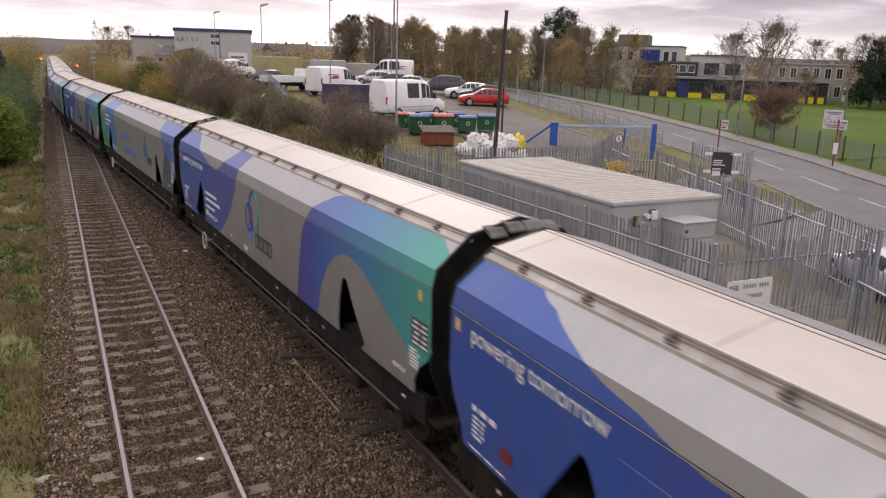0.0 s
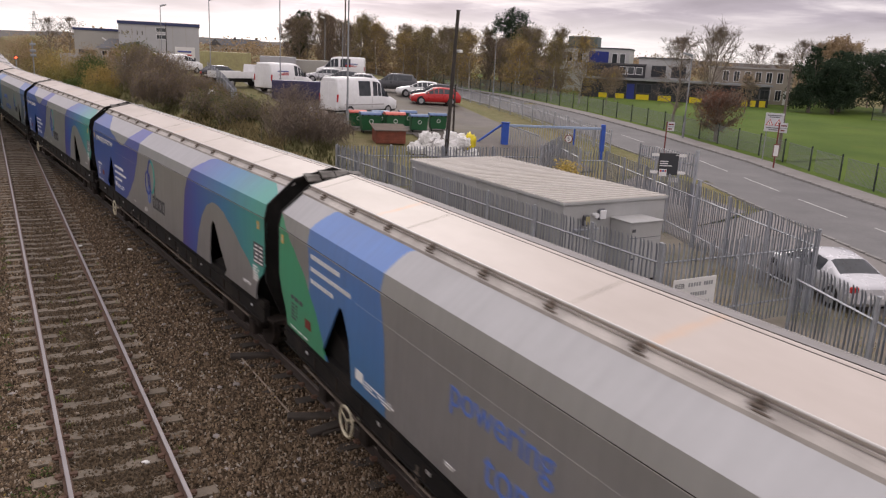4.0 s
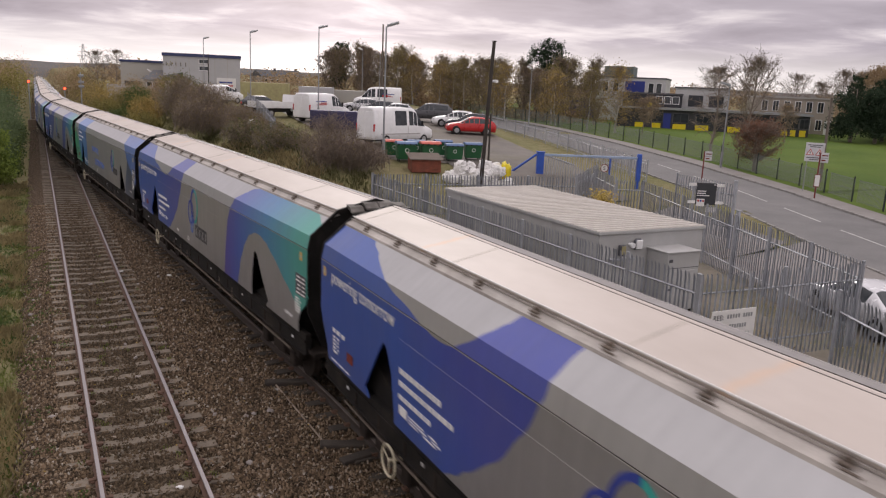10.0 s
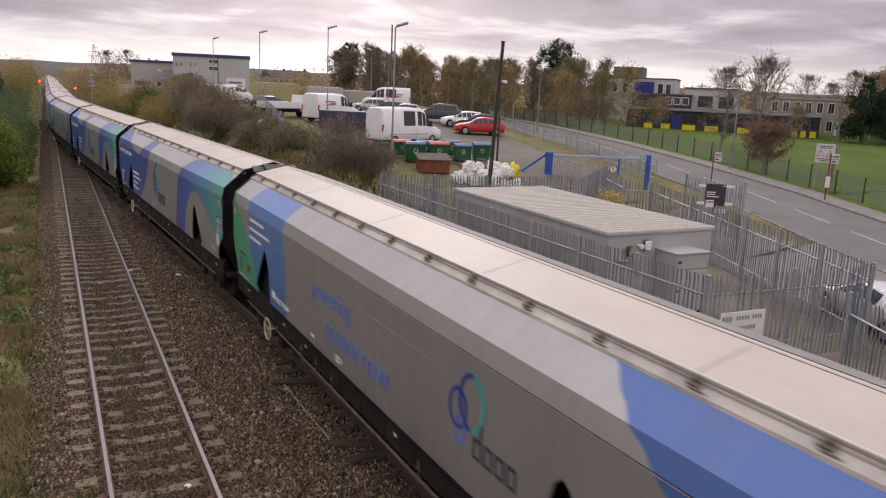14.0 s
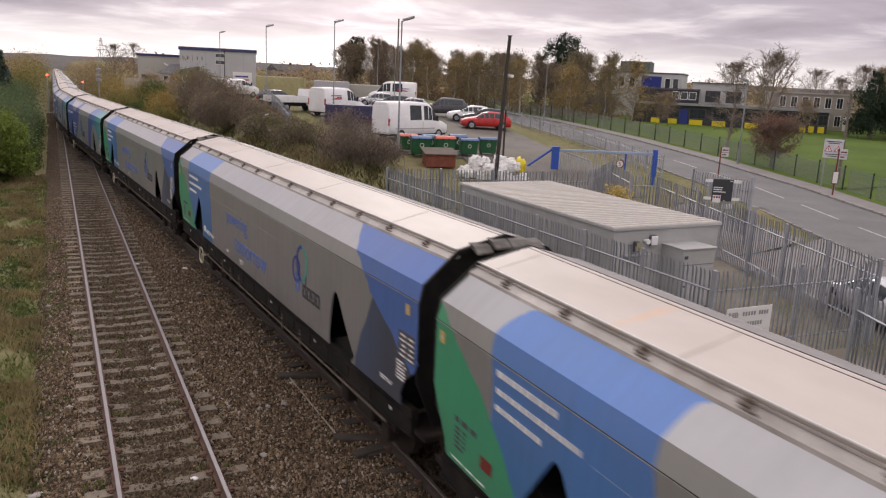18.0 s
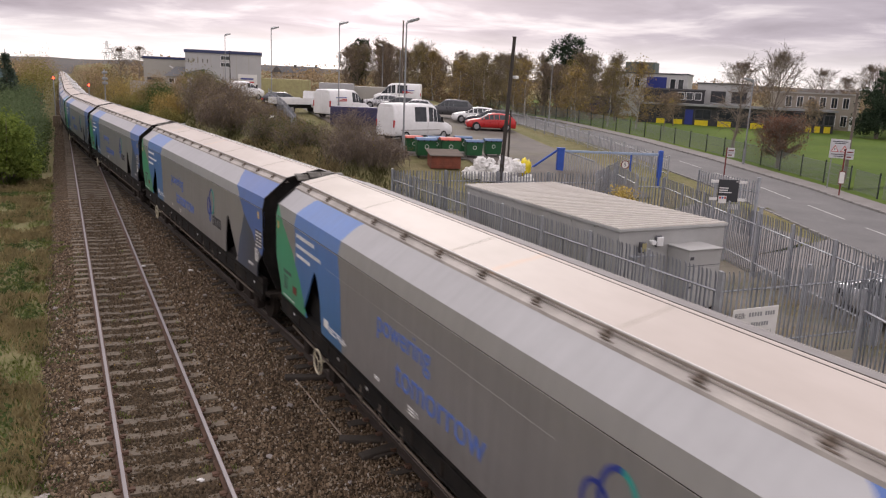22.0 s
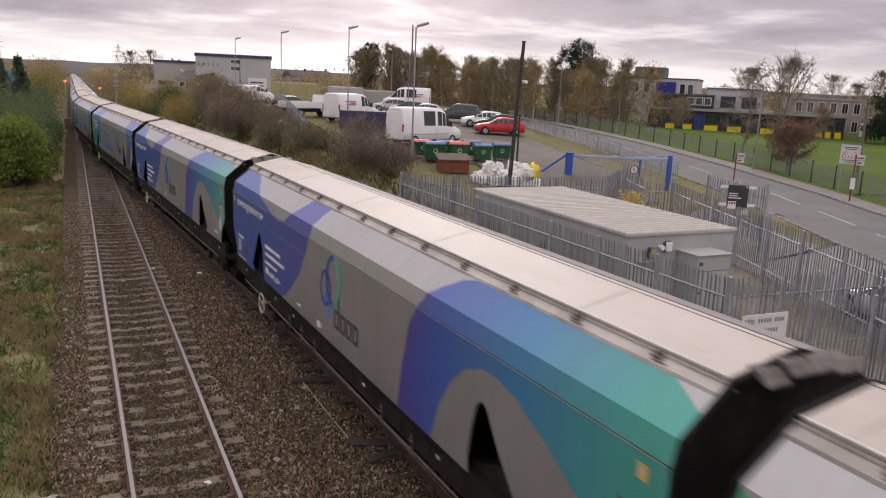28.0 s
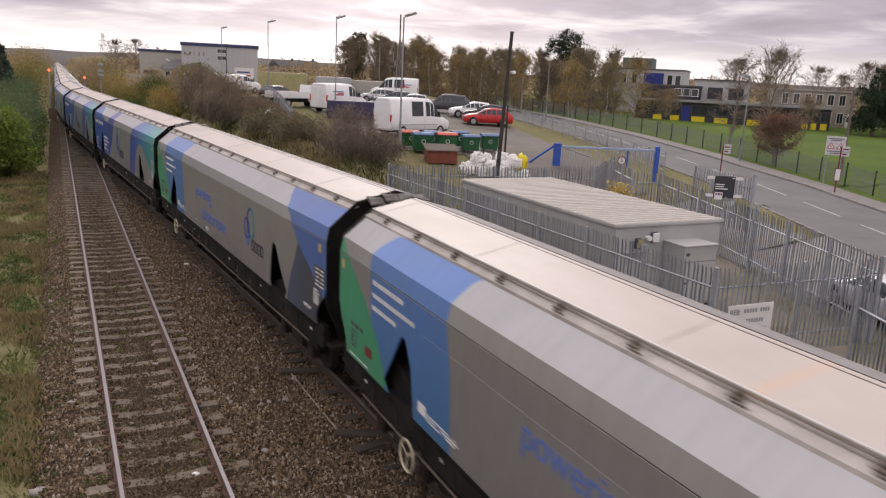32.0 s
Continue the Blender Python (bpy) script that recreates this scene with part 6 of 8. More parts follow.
def tipper():
    x, y = 19.6, 69.4
    t = thing("tipper_truck", (x, y, land(x, y) + 0.05), -70, "small white tipper truck on the grass", "truck", "parked vehicles")
    part("cab", hull([(0.9, 0.5), (2.6, 0.5), (2.65, 1.0), (2.3, 1.2), (1.75, 1.95), (0.95, 1.98)], 0.95, (1.2, 0.14), 0.05), M["white"], t)
    part("windscreen", slab(-0.75, 0.75, (2.24, 1.27), (1.82, 1.86)), M["glass"], t)
    for s in (-1, 1):
        part("cab_window", pane([(2.0, 1.25), (1.7, 1.82), (1.1, 1.82), (1.1, 1.25)], s * 0.95, 0.14, 1.2, 1.98), M["glass"], t)
        for yy in (-1.5, 1.8):
            wheel(t, s * 0.82, yy, 0.34)
        part("drop_side", boxes((s * 1.0 - 0.02, s * 1.0 + 0.02, -2.7, 0.75, 0.85, 1.35)), M["white"], t)
    part("bed", boxes((-1.0, 1.0, -2.7, 0.75, 0.78, 0.85)), M["white"], t)
    part("tailboard", boxes((-1.0, 1.0, -2.72, -2.68, 0.85, 1.35)), M["white"], t)
    part("chassis", boxes((-0.5, 0.5, -2.6, 2.5, 0.42, 0.78)), M["tyre"], t)


tipper()


def skip_box(x, y, turn, L, W, H, material, label, category="container"):
    t = thing("storage_container" if category == "container" else "skip", (x, y, land(x, y)), turn, label, category)
    part("box", boxes((-L / 2, L / 2, -W / 2, W / 2, 0.08, H), bevel=0.02), M[material], t)
    n = int(L / 0.3)
    for i in range(n):
        u = -L / 2 + 0.15 + i * L / n
        part("rib", boxes((u - 0.06, u + 0.06, -W / 2 - 0.03, -W / 2, 0.15, H - 0.1)), M[material], t)
    for sx in (-1, 1):
        part("corner_post", boxes((sx * L / 2 - 0.06, sx * L / 2 + 0.06, -W / 2 - 0.035, -W / 2 + 0.06, 0.0, H + 0.02)), M[material], t)
    return t


skip_box(21.8, 59.2, -28, 4.6, 1.8, 1.5, "purple", "dark purple skip behind the white van", "skip")
skip_box(24.5, 92.5, -22, 5.5, 2.4, 2.4, "olive", "faded yellow-green storage container")
skip_box(30.0, 90.0, -22, 4.0, 2.4, 2.2, "clad", "pale site cabin among containers")
skip_box(33.5, 91.0, -22, 6.0, 2.4, 1.9, "clad2", "buff storage container by the fence")

# ---------------------------------------------------------------- buildings
def facing(a, b, z, name, label, category="building"):
    """A thing whose x runs along a facade from a to b and whose y goes back from it."""
    t = thing(name, (a[0], a[1], z), math.degrees(math.atan2(b[1] - a[1], b[0] - a[0])), label, category)
    return t, math.hypot(b[0] - a[0], b[1] - a[1])


def window(parent, x0, x1, z0, z1, frame_mat="white", y=0.0, bars=1):
    f = part("window", boxes((x0, x1, y - 0.05, y - 0.01, z0, z0 + 0.08), (x0, x1, y - 0.05, y - 0.01, z1 - 0.08, z1), (x0, x0 + 0.08, y - 0.05, y - 0.01, z0, z1), (x1 - 0.08, x1, y - 0.05, y - 0.01, z0, z1)), M[frame_mat], parent)
    w = (x1 - x0) / bars
    for i in range(bars):
        part("pane", boxes((x0 + i * w + 0.05, x0 + (i + 1) * w - 0.05, y - 0.03, y - 0.02, z0 + 0.05, z1 - 0.05)), M["glass"], f)


# school: dark single-storey front with yellow panels
t, L = facing((70.9, 83.6), (88.1, 66.2), 1.75, "school_building", "low dark brick school front with yellow panels")
part("wall", boxes((0, L, 0, 8, -0.6, 2.75)), M["brick"], t)
part("roof", boxes((-0.3, L + 0.3, -0.35, 8.3, 2.75, 3.0), bevel=0.03), M["slate"], t)
part("fascia", boxes((-0.3, L + 0.3, -0.40, -0.35, 2.76, 3.02)), M["polegrey"], t)
for x0, w in ((2.6, 1.2), (4.8, 1.2), (7.6, 1.7), (10.5, 1.7), (14.6, 1.6), (21.2, 0.75), (22.3, 0.65), (23.4, 0.75)):
    part("yellow_panel", boxes((x0, x0 + w, -0.06, 0.0, 0.15, 0.95)), M["yellow"], t)
    window(t, x0 - 0.1, x0 + w + 0.3, 1.1, 2.4, "signink", 0.0, 2)
part("blue_door", boxes((6.3, 7.3, -0.05, 0.0, 0.0, 2.3)), M["blueclad"], t)
part("porch", boxes((19.6, 21.0, -1.4, 0, 2.3, 2.6), (19.6, 19.8, -1.4, -1.2, -0.3, 2.3), (20.8, 21.0, -1.4, -1.2, -0.3, 2.3)), M["brick"], t)

# white-rendered upper hall
t, L = facing((82.3, 84.5), (87.4, 79.3), 2.0, "school_hall", "white-rendered school hall with dark square windows")
part("wall", boxes((0, L, 0, 6, -0.5, 5.6)), M["render"], t)
part("roof", boxes((-0.2, L + 0.2, -0.2, 6.2, 5.6, 5.75)), M["slate"], t)
for x0 in (1.9, 4.7):
    part("window_panel", boxes((x0, x0 + 2.0, -0.05, 0.0, 3.0, 4.6)), M["signgrey"], t)

# tall block with the plant room on top
t, L = facing((79.0, 98.5), (86.0, 90.5), 2.0, "school_tower", "pale school block with blue panel and green plant room")
part("wall", boxes((0, L, 0, 8, -0.5, 6.8)), M["render"], t)
part("parapet", boxes((-0.1, L + 0.1, -0.1, 8.1, 6.8, 7.0)), M["slate"], t)
part("plant_room", boxes((0.9, 5.4, 1.0, 6, 7.0, 8.6)), M["lf_slate"], t)
part("blue_panel", boxes((4.5, 7.5, -0.06, 0.0, 4.4, 6.4)), M["blueclad"], t)
for x0 in (1.0, 2.6, 8.0, 9.2):
    window(t, x0, x0 + 0.9, 4.6, 6.2)

t, L = facing((75.6, 88.0), (81.6, 82.3), 2.0, "school_classroom", "dark school classroom range with a band of white windows")
part("wall", boxes((0, L, 0, 6, -0.5, 4.5)), M["brick"], t)
part("fascia", boxes((-0.1, L + 0.1, -0.1, 6.1, 4.5, 4.72)), M["slate"], t)
for i in range(3):
    window(t, 4.6 + i * 1.15, 5.6 + i * 1.15, 3.2, 4.3, "white", 0.0, 2)
part("yellow_panel", boxes((3.5, 4.2, -0.05, 0.0, 2.4, 3.3)), M["yellow"], t)

# beige two-storey range
t, L = facing((89.6, 76.6), (97.3, 69.6), 2.0, "school_wing", "beige brick two-storey school wing with tall white windows")
part("wall", boxes((0, L, 0, 8, -0.6, 4.75)), M["stone"], t)
part("roof", boxes((-0.15, L + 0.15, -0.15, 8.15, 4.75, 4.95)), M["clad2"], t)
for i in range(6):
    for z0 in (0.5, 2.9):
        window(t, 1.0 + i * 1.45, 1.85 + i * 1.45, z0, z0 + 1.5, "white", 0.0, 2)
part("white_door", boxes((L - 1.0, L - 0.2, -0.05, 0.0, 0.0, 1.9)), M["white"], t)

# blue store behind the trees
t, L = facing((80.2, 108.6), (83.0, 100.0), 1.6, "sports_store", "low dark blue clad building behind the trees")
part("wall", boxes((0, L, 0, 5, -0.5, 3.4)), M["blueclad"], t)
part("roof", boxes((-0.2, L + 0.2, -0.2, 5.2, 3.4, 3.6)), M["slate"], t)

# office building by the line
t, L = facing((18.8, 135.0), (30.7, 132.3), 3.6, "office_building", "two-storey pale clad office with navy parapet")
part("wall", boxes((0, L, 0, 14, -0.6, 5.9)), M["clad"], t)
part("parapet", boxes((-0.15, L + 0.15, -0.15, 14.15, 5.75, 6.25)), M["navy"], t)
for i in range(1, 6):
    part("cladding_joint", boxes((i * L / 6 - 0.04, i * L / 6 + 0.04, -0.03, 0, -0.5, 5.7)), M["clad2"], t)
for z0 in (3.6, 4.7):
    window(t, 5.6, 7.2, z0, z0 + 0.75, "white", 0.0, 1)
for i in range(5):
    window(t, 0.4 + i * 0.75, 0.66 + i * 0.75, 4.1, 4.8, "clad2", 0.0, 1)
b = part("banner", boxes((8.4, 11.5, -0.08, -0.02, 0.55, 2.55)), M["signwhite"], t, "white banner with red and blue marks")
part("mark", boxes((8.9, 11.0, -0.10, -0.08, 1.2, 1.4)), M["red"], b)
part("mark", boxes((8.8, 10.9, -0.10, -0.08, 1.70, 1.95)), M["logonavy"], b)

t, L = facing((13.4, 146.8), (20.4, 145.2), 3.6, "office_annex", "buff clad annex with dark sloping roof edge")
part("wall", boxes((0, L, 0, 10, -0.6, 4.6)), M["clad2"], t)
part("parapet", boxes((-0.15, L + 0.15, -0.15, 10.1, 4.6, 5.0)), M["navy"], t)
rk = bmesh.new()
prism(rk, [(4.4, 3.6), (6.6, 2.2), (6.6, 2.0), (4.3, 3.4)], -0.12, -0.02)
part("rake_trim", rk, M["white"], t)
part("entrance", boxes((0.6, 3.2, -0.1, 0, -0.2, 1.4)), M["signgrey"], t)
t, L = facing((15.8, 135.5), (19.6, 132.3), 3.6, "porch_building", "small pitched-roof entrance building")
part("wall", boxes((0, L, 0, 4, -0.6, 1.8)), M["clad2"], t)
rf = bmesh.new()
prism(rf, [(-0.4, 1.8), (4.6, 1.8), (4.3, 3.2), (3.6, 3.4)], -0.4, L + 0.4, "x")
part("roof", rf, M["slate"], t)
for i in range(3):
    window(t, 0.5 + i * 1.4, 1.6 + i * 1.4, 0.2, 1.5)

t = thing("boundary_wall", (9.8, 128.5, 3.2), -40, "pale concrete panel wall before the offices", "wall")
for i in range(5):
    part("panel", boxes((i * 2.4, i * 2.4 + 2.3, 0, 0.12, -0.8, 1.35)), M["clad"], t)
    part("post", boxes((i * 2.4 - 0.08, i * 2.4 + 0.02, -0.05, 0.17, -0.8, 1.45)), M["clad"], t)

# houses beyond the containers
for x, y, a in ((82, 300, 20), (96, 320, 15), (68, 326, 30)):
    t = thing("house", (x, y, land(x, y)), a, "distant brick house with grey pitched roof", "house")
    part("wall", boxes((-5, 5, 0, 7, -0.5, 3.6)), M["stone"], t)
    rf = bmesh.new()
    prism(rf, [(-0.4, 3.6), (7.4, 3.6), (3.5, 6.0)], -5.3, 5.3, "x")
    r = part("roof", rf, M["slate"], t)
    part("chimney", boxes((3.2, 4.0, 3.2, 3.8, 5.2, 6.8)), M["brick"], r)
    for x0 in (-3.6, -0.8, 2.0):
        window(t, x0, x0 + 1.3, 1.2, 2.6)

# teal-roofed shed behind the hedge
t = thing("barn", (-9.5, 104, -0.3), 8, "pale teal sheet-metal shed behind the hedge", "shed")
part("wall", boxes((-4, 5, 0, 8, 0, 5.6)), M["barnteal"], t)
rf = bmesh.new()
prism(rf, [(-4.2, 5.6), (5.2, 5.6), (0.5, 7.0)], -0.2, 8.2)
part("roof", rf, M["barnteal"], t)

# signals at the crossing
def signal(x, y, h, label, heads):
    t = thing("railway_signal", (x, y, -0.42), label=label, category="signal")
    part("post", tubes(((0, 0, 0), (0, 0, h), 0.06)), M["polegrey"], t)
    for dx, z in heads:
        b = part("lamp_head", boxes((dx - 0.17, dx + 0.17, -0.02, 0.16, z - 0.22, z + 0.22), bevel=0.04), M["signink"], t)
        part("red_light", tubes(((dx, -0.02, z), (dx, -0.07, z), 0.13), n=14), M["redlamp"], b, "lit red lamp")
        part("hood", boxes((dx - 0.14, dx + 0.14, -0.22, -0.02, z + 0.13, z + 0.16)), M["signink"], b)
    return t


signal(-0.62, 104.0, 5.6, "railway signal with a lit red lamp beside the line", [(0.0, 5.3)])
signal(4.35, 91.0, 6.6, "white signal post with equipment beside the line", [])
signal(3.2, 104.5, 4.75, "level crossing post with a lit red lamp", [(0.0, 4.6)])
t = thing("signal_equipment", (4.35, 90.7, 4.6), label="grey signal box heads on the post", category="signal")
for z in (0.0, 0.45, 1.1):
    part("housing", boxes((-0.25, 0.3, -0.15, 0.2, z, z + 0.28), bevel=0.05), M["polegrey"], t)
t = thing("relay_cabinet", (-0.55, 97.5, -0.42), label="brown lineside cabinet beside the signal", category="cabinet")
part("body", boxes((-0.35, 0.55, -0.3, 0.3, 0, 1.25), bevel=0.02), M["cabbrown"], t)
part("step", boxes((-0.2, 0.5, -0.7, -0.3, 0, 0.5)), M["cabbrown"], t)

# ---------------------------------------------------------------- plants
def quads(name, centres, size, material, seed, parent=None, label="", flat=0.35, stretch=1.0, kind=""):
    """Many small leaves as single four-cornered sheets, turned at random."""
    r = np.random.RandomState(seed)
    c = np.asarray(centres, float)
    n = len(c)
    a = r.normal(size=(n, 3)); a /= np.linalg.norm(a, axis=1)[:, None]
    b = r.normal(size=(n, 3)); b -= a * (a * b).sum(1)[:, None]; b /= np.linalg.norm(b, axis=1)[:, None]
    s = size * r.uniform(0.6, 1.35, (n, 1))
    a *= s * 0.5 * stretch; b *= s * 0.5
    v = np.stack([c - a, c + b * 0.8, c + a, c - b * 0.8], 1).reshape(-1, 3)
    me = bpy.data.meshes.new(name)
    me.vertices.add(4 * n); me.vertices.foreach_set("co", v.ravel())
    me.loops.add(4 * n); me.loops.foreach_set("vertex_index", np.arange(4 * n))
    me.polygons.add(n); me.polygons.foreach_set("loop_start", np.arange(0, 4 * n, 4)); me.polygons.foreach_set("loop_total", np.full(n, 4))
    me.update(calc_edges=True)
    me.materials.append(material)
    ob = new(name, me)
    if parent is not None:
        ob.parent = parent
    return tagged(ob, label, kind=kind)


def clump_points(blobs, n, seed, shell=0.55, lump=0.22):
    """Points in uneven clumps over the outside of ellipsoids (x, y, z, rx, ry, rz)."""
    r = np.random.RandomState(seed)
    w = np.array([b[3] * b[4] + b[4] * b[5] for b in blobs]); w = w / w.sum()
    out = []
    for b, k in zip(blobs, w):
        m = max(8, int(n * k / 26))
        d = r.normal(size=(m, 3)); d /= np.linalg.norm(d, axis=1)[:, None]
        d[:, 2] = np.where(d[:, 2] < -0.5, -d[:, 2], d[:, 2])
        rad = shell + (1 - shell) * r.uniform(0, 1, (m, 1)) ** 0.6 + r.normal(scale=0.10, size=(m, 1))
        cc = np.array(b[:3]) + d * rad * np.array(b[3:])
        pts = np.repeat(cc, 26, 0) + r.normal(size=(m * 26, 3)) * lump * np.mean(b[3:])
        out.append(pts)
    return np.concatenate(out)


def limbs(segs, n=5):
    """Tapered tubes for stems: rows of (a, b, r0, r1)."""
    vs, fs = [], []
    for a, b, r0, r1 in segs:
        a, b = Vector(a), Vector(b)
        q = (b - a).to_track_quat("Z", "Y")
        k = len(vs)
        for c, r in ((a, r0), (b, r1)):
            vs += [tuple(c + q @ Vector((r * math.cos(2 * math.pi * i / n), r * math.sin(2 * math.pi * i / n), 0))) for i in range(n)]
        fs += [(k + i, k + (i + 1) % n, k + n + (i + 1) % n, k + n + i) for i in range(n)]
    return vs, fs


def leader(h, R, seed, base=0.2, count=26, rise=0.5, droop=0.0, r0=0.15, sub=7, shape=0.8):
    """A tree with one leading stem: side branches within an oval crown, each with its own side shoots."""
    rg = random.Random(seed)
    segs, tips = [], []
    p, k = Vector((0, 0, -0.2)), 9
    stem = [p]
    for i in range(k):
        stem.append(Vector((stem[-1].x + rg.uniform(-1, 1) * 0.018 * h, stem[-1].y + rg.uniform(-1, 1) * 0.018 * h, h * (i + 1) / k)))
    for i in range(k):
        segs.append((stem[i], stem[i + 1], r0 * (1 - i / k) + 0.012, r0 * (1 - (i + 1) / k) + 0.012))
    for b in range(count):
        f = base + (0.97 - base) * (b + rg.random()) / count
        q = min(k - 1, int(f * k))
        s = stem[q].lerp(stem[q + 1], f * k - q)
        t = (f - base) / (1 - base)
        length = R * (math.sin(math.pi * min(1, max(0.03, t ** shape * 0.86 + 0.12)))) * rg.uniform(0.7, 1.25)
        a = b * 2.4 + rg.uniform(-0.5, 0.5)
        d = Vector((math.cos(a), math.sin(a), rise * rg.uniform(0.6, 1.5) + 0.9 * t)).normalized()
        m = s + d * length * 0.55
        e = m + (d + Vector((rg.uniform(-0.2, 0.2), rg.uniform(-0.2, 0.2), 0.25 - droop * 2.2))).normalized() * length * 0.55
        rb = max(0.02, r0 * 0.38 * (1 - t * 0.6))
        segs += [(s, m, rb, rb * 0.65), (m, e, rb * 0.65, 0.01)]
        for c in range(sub):
            g = rg.uniform(0.25, 1.0)
            o = s.lerp(m, g / 0.55) if g < 0.55 else m.lerp(e, (g - 0.55) / 0.45)
            w = (d * 0.6 + Vector((rg.uniform(-1, 1), rg.uniform(-1, 1), rg.uniform(-0.3, 0.9) - droop * 3))).normalized()
            u = o + w * length * rg.uniform(0.2, 0.45)
            segs.append((o, u, 0.016, 0.007))
            tips += [u, o.lerp(u, 0.5)]
        tips.append(e)
    return segs, tips


def build_tree(name, h, seed, label, leaf="lf_brown", leaf_n=1500, leaf_size=0.22, twigs=2, R=2.2, base=0.2, rise=0.5, droop=0.0, bark="bark", r0=0.16, count=26, sub=7, lump=0.35, shape=0.8, group=""):
    t = thing(name, label=label, category="tree", group=group)
    segs, tips = leader(h, R, seed, base, count, rise, droop, r0, sub, shape)
    vs, fs = limbs(segs[:9], 8)
    smooth(raw("trunk", vs, fs, M[bark], t))
    vs, fs = limbs(segs[9:], 4)
    raw("branchwork", vs, fs, M["bark"], t, kind="stuff")
    r = np.random.RandomState(seed)
    tp = np.array([list(p) for p in tips])
    if twigs:
        tw = []
        for p in tips:
            for _ in range(twigs):
                d = Vector((r.normal() * 0.7 + p.x * 0.25, r.normal() * 0.7 + p.y * 0.25, r.normal() * 0.5 + 0.7 - droop * 5)).normalized()
                tw.append((p, p + d * r.uniform(0.3, 0.9) * h / 9, 0.011, 0.005))
        vs, fs = limbs(tw, 3)
        raw("twigwork", vs, fs, M["twig"], t, kind="stuff")
    if leaf_n:
        k = tp[r.randint(0, len(tp), leaf_n)]
        k = k + r.normal(size=k.shape) * lump * np.array([1, 1, 0.9]) - np.array([0, 0, droop * h * 0.22]) * r.uniform(0, 1, (len(k), 1))
        k = k[k[:, 2] > h * 0.1]
        quads("crown", k, leaf_size, M[leaf], seed, t)
    return t


def plant(proto, rows, used=[]):
    """Sets a tree and its copies at (x, y, turn)."""
    for i, (x, y, a) in enumerate(rows):
        k = 1.0 + 0.12 * math.sin(a * 1.7 + x * 3.1 + y)
        m = pose(x, y, land(x, y), 0, 0, a) @ Matrix.Diagonal((1.0, 1.0, k, 1.0))
        if i == 0:
            proto.matrix_world = m
        else:
            copy_thing(proto, m)


def leafy(name, blobs, n, size, leaf, label, category, seed, stems=True, shell=0.5, lump=0.2, stretch=1.0):
    """A bush: stems and a shell of leaf clumps."""
    x, y = blobs[0][0], blobs[0][1]
    z = land(x, y)
    t = thing(name, (x, y, z), label=label, category=category)
    loc = [(b[0] - x, b[1] - y, b[2], b[3], b[4], b[5]) for b in blobs]
    r = random.Random(seed)
    if stems:
        sg = []
        for b in loc:
            for _ in range(7):
                e = Vector((b[0] + r.uniform(-0.7, 0.7) * b[3], b[1] + r.uniform(-0.7, 0.7) * b[4], b[2] + r.uniform(0.2, 1.0) * b[5]))
                s = Vector((b[0] + r.uniform(-0.2, 0.2), b[1] + r.uniform(-0.2, 0.2), -0.3))
                m = s.lerp(e, 0.5) + Vector((r.uniform(-0.2, 0.2), r.uniform(-0.2, 0.2), 0.2))
                sg += [(s, m, 0.05, 0.035), (m, e, 0.035, 0.01)]
        vs, fs = limbs(sg, 5)
        raw("stemwork", vs, fs, M["bark"], t, kind="stuff")
    quads("foliage", clump_points(loc, n, seed, shell, lump), size, M[leaf], seed, t, stretch=stretch)
    return t


def scrub(name, blobs, n, length, label, category, seed, leaf=None, leaf_n=0, leaf_size=0.12):
    """Bare tangled scrub: many thin stems that arch outwards, with a few leaves."""
    x, y = blobs[0][0], blobs[0][1]
    t = thing(name, (x, y, land(x, y)), label=label, category=category)
    r = random.Random(seed)
    sg, pts = [], []
    for b in blobs:
        for _ in range(int(n / len(blobs))):
            ang, k = r.uniform(0, 2 * math.pi), r.uniform(0.15, 1.0)
            zc = b[2] + b[5] * r.uniform(0.1, 1.0) * math.sqrt(max(0.05, 1 - k * k * 0.8))
            e = Vector((b[0] - x + math.cos(ang) * k * b[3], b[1] - y + math.sin(ang) * k * b[4], zc))
            sway = length * 0.7
            s = Vector((e.x * 0.8 + (b[0] - x) * 0.2 + r.uniform(-sway, sway), e.y * 0.8 + (b[1] - y) * 0.2 + r.uniform(-sway, sway), max(-0.3, zc - length * r.uniform(0.2, 1.2))))
            d = Vector((r.uniform(-0.6, 0.6), r.uniform(-0.6, 0.6), r.uniform(-0.25, 0.45))) * length
            sg += [(s, e, 0.016, 0.009), (e, e + d, 0.009, 0.003)]
            for _ in range(2):
                q = Vector((r.uniform(-0.7, 0.7), r.uniform(-0.7, 0.7), r.uniform(-0.4, 0.6))) * length * 0.8
                sg.append((s.lerp(e, r.uniform(0.4, 0.9)), s.lerp(e, 0.7) + q, 0.007, 0.003))
            pts += [list(e + d * r.random()), list(s.lerp(e, r.random()))]
    vs, fs = limbs(sg, 3)
    raw("stemwork", vs, fs, M["twig"], t, kind="stuff")
    if leaf_n:
        rr = np.random.RandomState(seed)
        p = np.array(pts)[rr.randint(0, len(pts), leaf_n)] + rr.normal(size=(leaf_n, 3)) * 0.15
        half = len(p) // 2
        quads("foliage", p[:half], leaf_size, M[leaf], seed, t)
        quads("foliage", p[half:], leaf_size, M["lf_ivy" if leaf == "lf_olive" else "lf_olive"], seed + 1, t)
    return t


